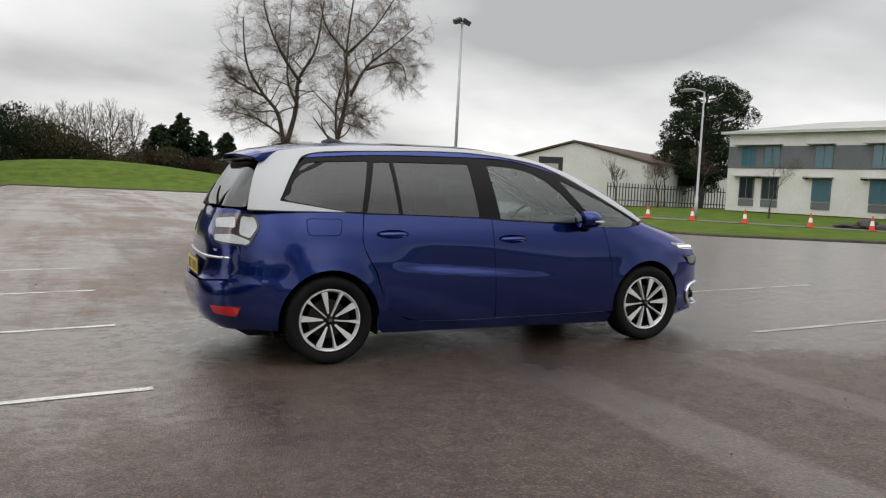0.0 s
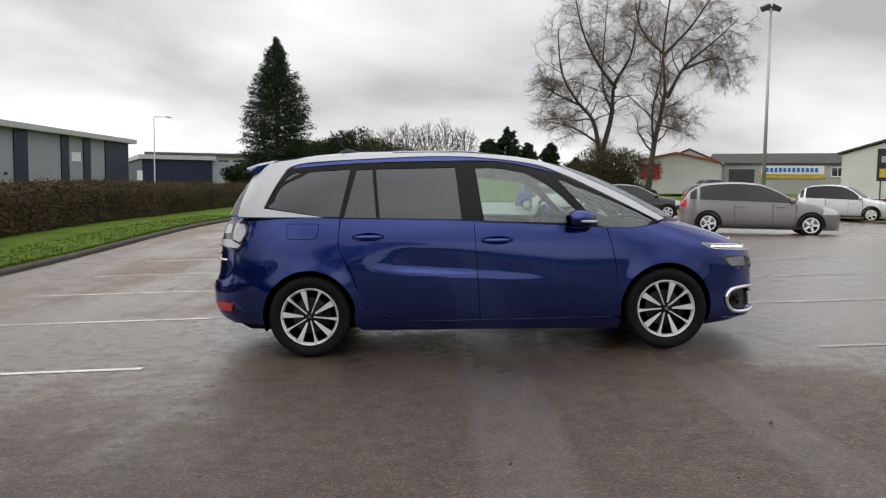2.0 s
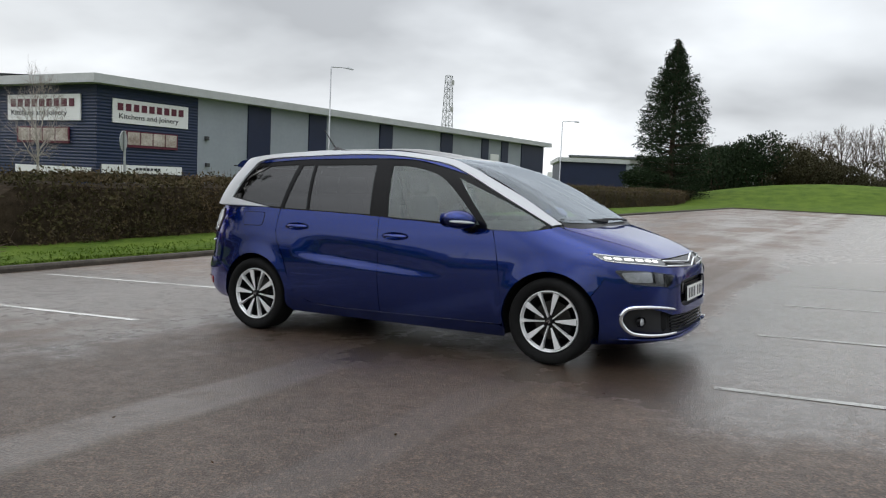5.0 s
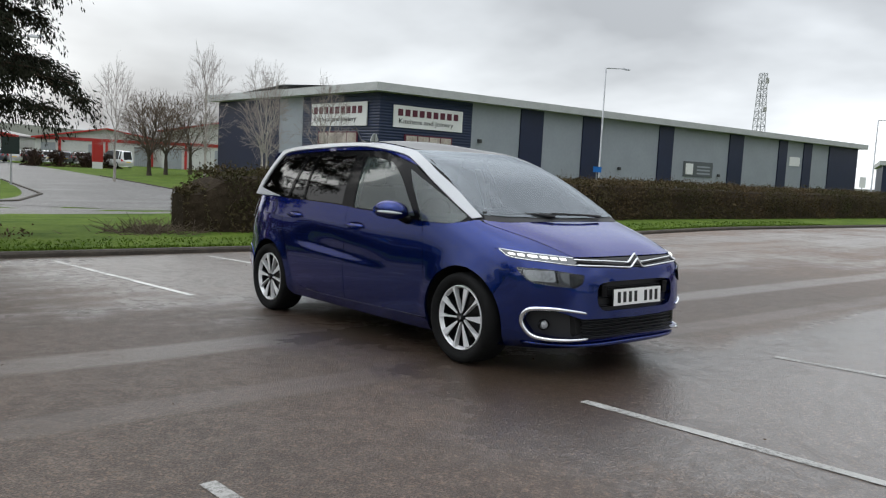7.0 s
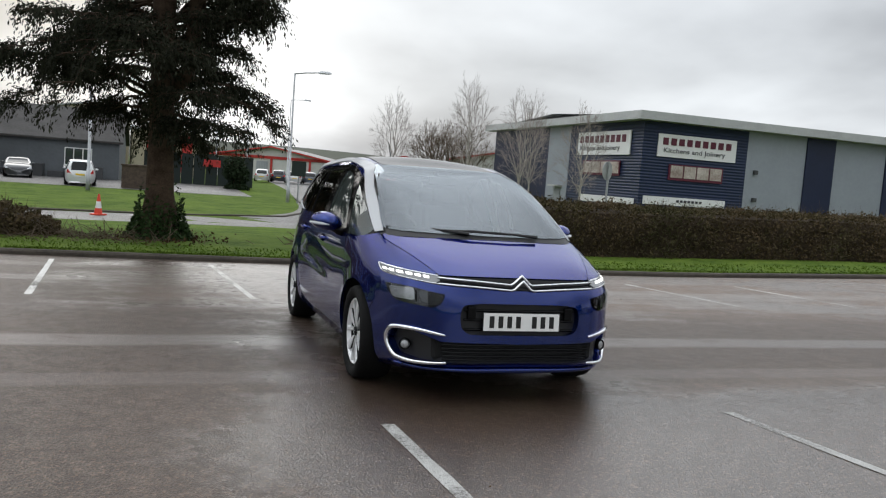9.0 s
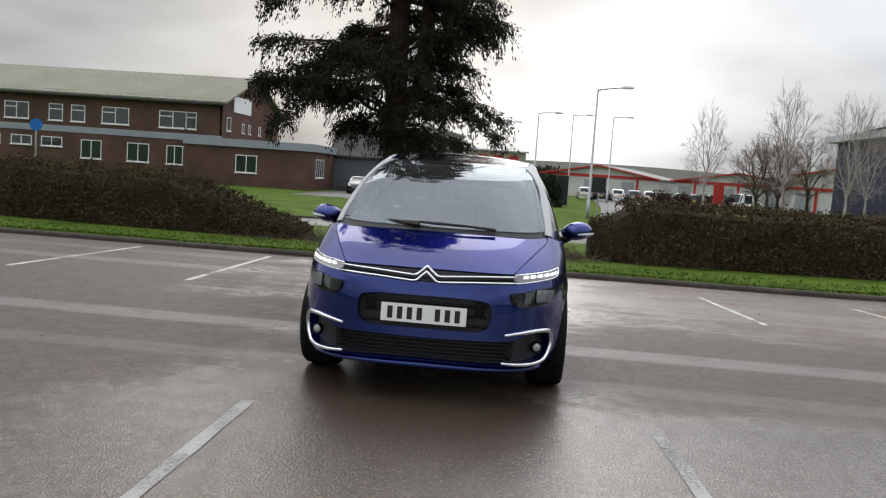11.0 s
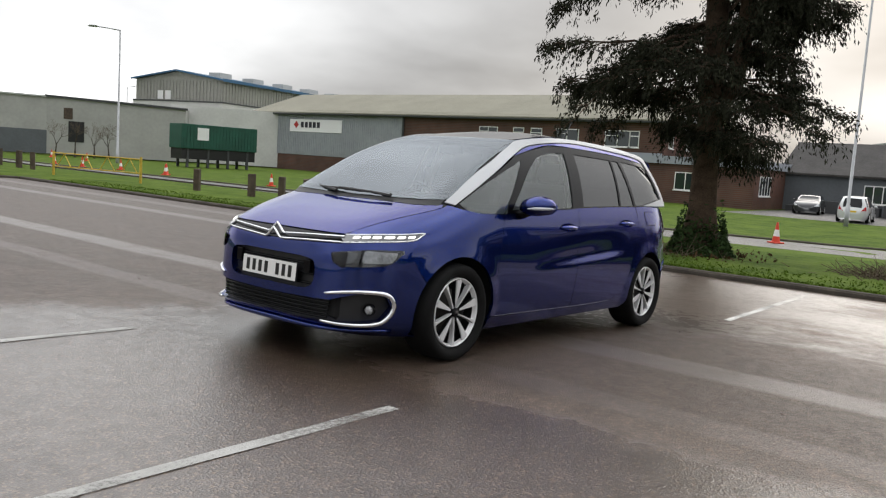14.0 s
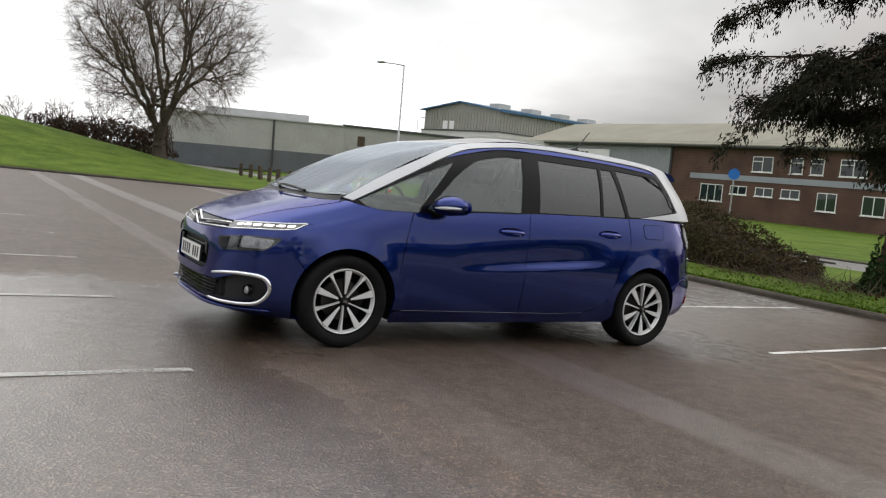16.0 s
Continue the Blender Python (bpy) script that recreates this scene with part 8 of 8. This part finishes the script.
# warehouses to the south-west
w, L = site("grey_warehouse", (-16.5, -91.2), (-36.9, -84.4), -.6, label="long pale grey warehouse with a darker base", category="building")
wall_panel(w, "upper_wall", 0, 2.5, L, 6.0, WALL_PALE), wall_panel(w, "lower_wall", 0, 0, L, 2.5, SHED_GREY, -.03, .23)
part("end_wall", box(bmesh.new(), -.2, 0, 0, 0, 25, 6.0), WALL_PALE, w)
part("roof_edge", box(bmesh.new(), -.3, -.2, 6.0, L + .3, 26, 6.15), ROOF_TRIM, w)
for x in (12.5, L - .2):
    part("downpipe", tube(bmesh.new(), [(x, -.1, 0), (x, -.1, 6.0)], .12, 6), POST_DARK, w)
part("roof_box", box(bmesh.new(), 4, 10, 6.15, 17, 20, 7.4), ROOF_TRIM, w)
w, L = site("grey_warehouse", (-36.2, -84.6), (-47, -75.2), -.6, label="grey warehouse with a mono-pitch roof", category="building")
bm = bmesh.new()
ring = [(0, 0, 0), (L, 0, 0), (L, 0, 5.7), (0, 0, 6.1)]
a = [bm.verts.new(v) for v in ring]
c = [bm.verts.new((x, 18, z)) for x, y, z in ring]
bm.faces.new(a), bm.faces.new(c[::-1])
for i in range(4):
    bm.faces.new((a[i], c[i], c[(i + 1) % 4], a[(i + 1) % 4]))
part("wall_shell", fix_normals(bm), WALL_PALE, w)
part("roof_trim", tube(bmesh.new(), [(-.2, -.1, 6.15), (L + .2, -.1, 5.75)], .16, 4), POST_DARK, w)
box_part("dark_door", 2.2, -.06, 1.4, 3.8, 0, 3.6, BLACK, w)
box_part("brown_notice", 1.7, -.06, 3.8, 2.6, 0, 5.0, TIMBER, w)
box_part("white_annex", L - 2, 2.5, 0, L + 14, 12, 6.3, OFFWHITE, w)
SHED_SHEET = ribbed_material("pale_ribbed_sheet", (.30, .30, .27), .6, 0)
s, L = shed("blue_roof_shed", "tall ribbed shed with a blue roof edge", (-57.8, -103.8), (-61.3, -88.6), -.6, 46, 10.7, 11.9, SHED_SHEET, mat("blue_grey_roof", (.10, .16, .22), .6), False, .5, trim=mat("blue_trim", (.03, .11, .22), .5))
bm, bm2 = bmesh.new(), bmesh.new()
for i in range(26):
    box(bm, .2 + i * .6, -.10, 7.9, .38 + i * .6, 0, 10.6)
for i in range(76):
    box(bm2, L, .2 + i * .6, 7.9, L + .10, .38 + i * .6, 10.6)
part("gable_ribs", bm, SHED_SHEET, s)
part("side_ribs", bm2, SHED_SHEET, s)
box_part("lower_wall", 0, -.5, 0, L, 0, 7.7, OFFWHITE, s, "smooth pale lower wall")
box_part("lower_wall", L, -.5, 0, L + .5, 46, 7.7, OFFWHITE, s, "smooth pale lower wall")
box_part("ledge", 0, -.6, 7.7, L, 0, 7.86, POST_DARK, s)
box_part("ledge", L, -.6, 7.7, L + .6, 46, 7.86, POST_DARK, s)
box_part("eave_trim", L + .5, -.5, 10.55, L + .62, 46.5, 10.95, bpy.data.materials["blue_trim"], s, "blue eave trim")
for x in (4.2, 5.6):
    box_part("clear_sheet", x, -.12, 8.0, x + 1.0, -.1, 9.2, WHITE, s, "pale translucent sheet")
for i in range(5):
    part("roof_vent", box(bmesh.new(), L - 4.2, 2 + i * 7, 10.9, L - 2.2, 4.4 + i * 7, 12.0, .05), ROOF_TRIM, s)
ct = empty("green_container", pose(-36.9, -62.5, -.7, 0, 0, 172), label="green steel container trailer by a fence", category="container")
part("body", box(bmesh.new(), 0, -2.5, 1.7, 7.6, 0, 3.9, .03), GREEN_STEEL, ct)
for i in range(23):
    box_part("rib", .2 + i * .32, -2.54, 1.8, .32 + i * .32, -2.5, 3.8, GREEN_STEEL, ct)
box_part("white_notice", 1.5, -2.57, 2.5, 2.6, -2.54, 3.6, WHITE, ct)
for i in range(4):
    for y in (-2.3, -.4):
        box_part("support", .6 + i * 2.0, y - .1, 0, .8 + i * 2.0, y + .1, 1.7, POST_DARK, ct)
box_part("chassis", .1, -2.35, .75, 7.5, -.2, 1.7, BLACK, ct, "dark undercarriage")
for i, (x, y) in enumerate(((-37, -76), (-35.5, -77), (-38, -75), (-34, -78))):
    bare_tree("small leafless tree against a warehouse", x, y, -.6, 3.6, .08, 70 + i, 5, .3, .7)
for i in range(7):
    shrub_mass("scrub_bush", "dark leafless scrub belt beside the warehouse", -3.5 - i * 1.9, -84.5 + .35 * i, .2, 2.0, 1.8, 3.6 + .5 * math.sin(i * 2.3), 1500, .14, SCRUB_DARK, 410 + i)
for i, (x, y, h) in enumerate(((-6, -92, 5.6), (-10, -94, 6.2), (-2, -96, 5.4))):
    dome_tree("distant leafless tree behind the scrub", x, y, .2, h, 2.4, .12, 430 + i, 320, .12, .011, 6)
# units north of the long trade unit
w, L = site("blue_unit", (-47, 124), (-37, 128.5), -.6, label="low navy clad unit with a pale roof edge", category="building")
part("wall_shell", box(bmesh.new(), 0, 0, 0, L, 30, 5.6), NAVY, w)
part("roof_edge", box(bmesh.new(), -.5, -.5, 5.6, L + .5, 30, 6.3), ROOF_TRIM, w)
part("side_bay", box(bmesh.new(), L, .3, 0, L + 6, 20, 5.4), GREY_CLAD, w)
box_part("white_board", L + 3, .1, 2.6, L + 5, .28, 4.6, WHITE, w)
box_part("red_board", L + 3, .1, .9, L + 5, .28, 2.4, RED, w)
w, L = site("flat_roof_block", (-60, 165), (-20, 178), -.4, label="wide pale flat-roofed block far off", category="building")
part("wall_shell", box(bmesh.new(), 0, 0, 0, L, 20, 7.6), WALL_PALE, w)
part("roof_edge", box(bmesh.new(), -1, -1, 7.6, L + 1, 21, 8.0), SHED_GREY, w)
part("plant_room", box(bmesh.new(), 22, 5, 8, 31, 12, 10), ROOF_TRIM, w)
for i in range(9):
    window(w, 2 + i * 3, 5.4, 2.2, 1.2, -.05, 2, 0, PANE, SHED_GREY, sill=False)
# lattice mast
ms = empty("lattice_mast", pose(-165, 295, 0), label="grey lattice radio mast far beyond the unit", category="mast")
segs = []
Hm = 44
cor = lambda h: [(sx * (2.3 - 1.2 * h / Hm), sy * (2.3 - 1.2 * h / Hm), h) for sx, sy in ((-1, -1), (1, -1), (1, 1), (-1, 1))]
for k in range(15):
    a, c = cor(Hm * k / 15), cor(Hm * (k + 1) / 15)
    for j in range(4):
        segs += [(a[j], c[j], .16, .16), (a[j], c[(j + 1) % 4], .08, .08), (a[(j + 1) % 4], c[j], .08, .08), (c[j], c[(j + 1) % 4], .08, .08)]
tubes_mesh("lattice", segs, POST_GREY, ms, 4)
for h in (20, 30, 41):
    box_part("aerial_panel", 1.4, -.4, h - 1, 2.4, .4, h + 1, WALL_PALE, ms)
# trade row, gabled shed and board to the north-east
w, L = shed("trade_row", "low pale trade units under a dark roof", (40, 112.5), (66, 100), .6, 16, 4.3, 6.0, WALL_PALE, DARK_ROOF)
box_part("loading_door", 3, -.06, 0, 6.5, 0, 3.6, POST_DARK, w)
sg = new("sign_board")
sg.parent = w
box_part("board", 7.4, -.15, 2.9, 15.6, -.02, 4.1, WHITE, sg, "white board with a blue edge")
box_part("yellow_strip", 7.2, -.12, 2.3, 15.8, -.02, 2.85, YELLOW, sg)
bars(sg, 8.0, 3.2, 7.0, .6, 12, BLUE_SIGN, 5, -.2)
for i in range(5):
    window(w, 16.5 + i * 2.4, 2.6, 1.6, 1.3, cols=2)
    window(w, 16.5 + i * 2.4, .6, 1.6, .9, cols=2)
ys = new("yellow_board")
ys.parent = w
box_part("board", -2.6, -.15, 3.0, -.6, -.02, 5.0, YELLOW, ys, "yellow board")
w, L = shed("gabled_unit", "small pale gable-ended trade unit", (33.5, 113), (40.5, 110.5), .6, 14, 4.6, 6.4, WALL_PALE, DARK_ROOF, False)
w, L = shed("red_white_unit", "small white unit with red trim", (27, 103.5), (37, 99.5), .6, 14, 4.2, 5.4, OFFWHITE, ROOF_TRIM, False, .3, trim=RED)
box_part("red_board", .8, -.1, 1.9, 3.4, 0, 4.0, RED, w)
w, L = shed("pale_shed", "pale gabled shed with a dark brown roof", (37.2, 67.5), (45.1, 54.8), .6, 30, 4.0, 5.9, OFFWHITE, BROWN_ROOF, False)
bd = empty("trade_board", pose(36.2, 57.4, .5, 0, 0, -31), label="black board with a yellow strip on posts", category="sign")
part("board", box(bmesh.new(), -1.1, -.06, 1.6, 1.1, .06, 4.2), INK_K, bd)
part("yellow_panel", box(bmesh.new(), -.9, -.09, 1.9, .9, -.06, 2.6), YELLOW, bd)
part("plain_bar", box(bmesh.new(), -.8, -.09, 3.1, .7, -.06, 3.6), WALL_PALE, bd)
for x in (-.8, .8):
    part("post", tube(bmesh.new(), [(x, 0, -.2), (x, 0, 1.6)], .06, 6), POST_DARK, bd)
fc = empty("palisade_fence", pose(41.0, 55.2, .55, 0, 0, -12), label="dark steel palisade fence", category="fence")
for i in range(66):
    box_part("pale", i * .3, -.02, 0, i * .3 + .09, .02, 2.1, POST_DARK, fc)
for z in (.5, 1.7):
    box_part("rail", 0, .02, z, 19.7, .06, z + .08, POST_DARK, fc)
for i, (x, y, h) in enumerate(((42.6, 56.0, 4.8), (45.6, 53.6, 4.6), (50.5, 53.6, 6.2), (47.8, 55.4, 5.6))):
    bare_tree("small leafless tree by a fence", x, y, .6, h, .10, 90 + i, 6, .25, .5)
bare_tree("slim young leafless tree before the offices", 39.5, 34.5, .7, 4.2, .05, 97, 5, .45, .5)
# pine behind the office
clump_pine("broad dark pine with rounded needle pads", 55.4, 59.2, .3, 13.4, 4.5, 77, 120, 420, .10, .20)
clump_pine("small dark pine half hidden by bare trees", 53.4, 60.6, .4, 7.4, 2.2, 78, 40, 260)
# boulders on the office lawn
for i, (x, y, r, h) in enumerate(((34.2, 23.9, .85, .34), (34.9, 23.4, .8, .62), (35.2, 22.8, .7, .36), (36.0, 22.0, 1.0, .52))):
    bm = bmesh.new()
    bmesh.ops.create_icosphere(bm, subdivisions=3, radius=1)
    for v in bm.verts:
        k = 1 + .30 * noise.noise(v.co * 1.3 + Vector((i * 7, 0, 0))) + .10 * noise.noise(v.co * 4)
        v.co = Vector((v.co.x * r * k, v.co.y * r * .7 * k, max(v.co.z, -.4) * h * .62 * k + h * .3))
    b = part("boulder", bm, BOULDER)
    b.matrix_world = pose(x, y, turf(x, y), 0, 0, i * 50)
    tagged(b, "dark weathered boulder on the lawn", "boulder", "boulders before the offices")
# woods on the northern skyline
for i, (x, y, h, r) in enumerate(((-22, 128, 9, 6), (9.5, 139, 9.5, 5), (13, 141, 10.5, 4.5), (17, 143, 9.5, 3.5), (21, 142, 8.5, 3.5), (26, 143, 7, 3), (31, 145, 7.5, 3))):
    spire_tree("distant dark evergreen tree with a ragged outline", x, y, .6, h * (.86 + .22 * (i * 7 % 5) / 4), r * .66, 200 + i, 80, 62, .30, .0, .2)
for i, (x, y, h) in enumerate(((-12, 139, 10.6), (-8.5, 142, 12), (-5, 139, 12.6), (-1.6, 141, 12.4), (1.8, 138, 12.6), (5.4, 139, 11.8), (-16, 140, 11), (-28, 140, 11.5), (36, 150, 9))):
    dome_tree("distant leafless tree of a wood", x, y, .6, h, 3.4, .14, 120 + i, 420, .12, .017, 7, low=.05)
for i, (x, y, rx, ry, h) in enumerate(((-10.5, 88, 4.5, 3.5, 7.6), (-6.5, 92, 5, 4, 6.0), (-15, 92, 5, 4, 7.0), (-3, 97, 6, 4, 5.0), (-19, 80, 4, 3, 3.0))):
    shrub_mass("scrub_bush", "dense dark winter scrub bush", x, y, .7, rx, ry, h, 8000, .15, SCRUB if i % 2 else CONIFER, 300 + i)
for i in range(9):
    shrub_mass("scrub_bush", "brown winter scrub below the wood", -12 + i * 5.5, 133 + 2 * math.sin(i * 1.7), .6, 4.5, 3, 5.2 + .8 * math.sin(i * 2.2), 4200, .15, SCRUB_DARK if i % 2 else SCRUB, 440 + i)
shrub_mass("evergreen_bush", "broad evergreen bush under the tall trees", 20, 83, .7, 5.2, 3.4, 5.2, 12000, .11, SCRUB, 321)
for i in range(12):
    shrub_mass("scrub_bush", "distant winter scrub along the field edge", -36 + i * 7.5, 134 + 5 * math.sin(i * 2.1), .4, 5, 3, 4.0 + 1.2 * math.sin(i * 1.3), 1500, .35, SCRUB, 340 + i)
for i in range(14):
    a = radians(150 + i * 7)
    shrub_mass("scrub_bush", "distant winter scrub on the skyline", 190 * math.cos(a), 190 * math.sin(a), -.5, 9, 7, 4.5 + 1.5 * math.sin(i * 1.7), 1400, .5, SCRUB, 370 + i)
shrub_mass("scrub_bush", "dark evergreen bush by the yard", -60, 3.0, -.7, 1.2, 1.2, 2.7, 2600, .12, CONIFER, 391)
# cut brushwood and leaf litter round the big tree
rg = np.random.default_rng(9)
c = np.stack([-10.3 + rg.normal(0, .5, 1500), -3.9 + rg.normal(0, 1.0, 1500), np.abs(rg.normal(0, .05, 1500)) - .20], 1)
br = empty("brushwood", label="heap of cut twigs and leaf litter", category="brushwood")
tagged(tubes_mesh("twig_mass", [(tuple(p + [0, 0, -.08]), tuple(p + rg.normal(0, 1, 3) * [.28, .28, .12] + [0, 0, .05]), .008, .004) for p in c[:420]], TWIG, br, 3), kind="stuff")
tagged(leaf_cloud("litter", c[:160], .03, LITTER, br, "", 9), kind="stuff")
c2 = np.stack([-11 + rg.normal(0, .8, 420), -2.3 + rg.normal(0, .6, 420), np.abs(rg.normal(0, .04, 420)) - .22], 1)
tagged(leaf_cloud("litter", c2, .05, LITTER, br, "", 10), kind="stuff")

br = empty("brushwood", label="low heap of clippings at the hedge end", category="brushwood")
c = np.stack([-10.9 + rg.normal(0, .45, 500), 1.35 + rg.normal(0, .45, 500), np.abs(rg.normal(0, .05, 500)) - .22], 1)
tagged(tubes_mesh("twig_mass", [(tuple(p + [0, 0, -.08]), tuple(p + rg.normal(0, 1, 3) * [.26, .26, .10] + [0, 0, .05]), .008, .004) for p in c], TWIG, br, 3), kind="stuff")

# grass tufts that overhang the kerb
rg = np.random.default_rng(31)
tx = np.where(rg.random(16000) < .55, PARK[0] - .15 - np.abs(rg.normal(0, .06, 16000)), PARK[0] - .15 - rg.uniform(0, 1.6, 16000))
ty = rg.uniform(-24, 24, 16000)
tz = np.array([turf(min(a, PARK[0] - .16), b) for a, b in zip(tx, ty)]) + .02
tagged(leaf_cloud("grass_tufts", np.stack([tx, ty, tz], 1), .024, mat("grass_blade", (.070, .114, .014), .9, island=.15, spec=.08), None, "grass tufts overhanging the kerb", 31, 1.4, -.8), category="grass", kind="stuff")

# dead leaves and grit on the asphalt
rg = np.random.default_rng(63)
lx, ly = rg.uniform(-6.5, 8.5, 70), rg.uniform(-6.5, 6.5, 70)
lz = np.array([ground_z(p, q) for p, q in zip(lx, ly)]) + .008
tagged(leaf_cloud("dead_leaves", np.stack([lx, ly, lz], 1), .012, LITTER, None, "small dead leaves and grit on wet asphalt", 63, 1.0, 0.0, np.repeat([[1.0, .3, 0.0]], 70, 0)), category="leaves", kind="stuff")
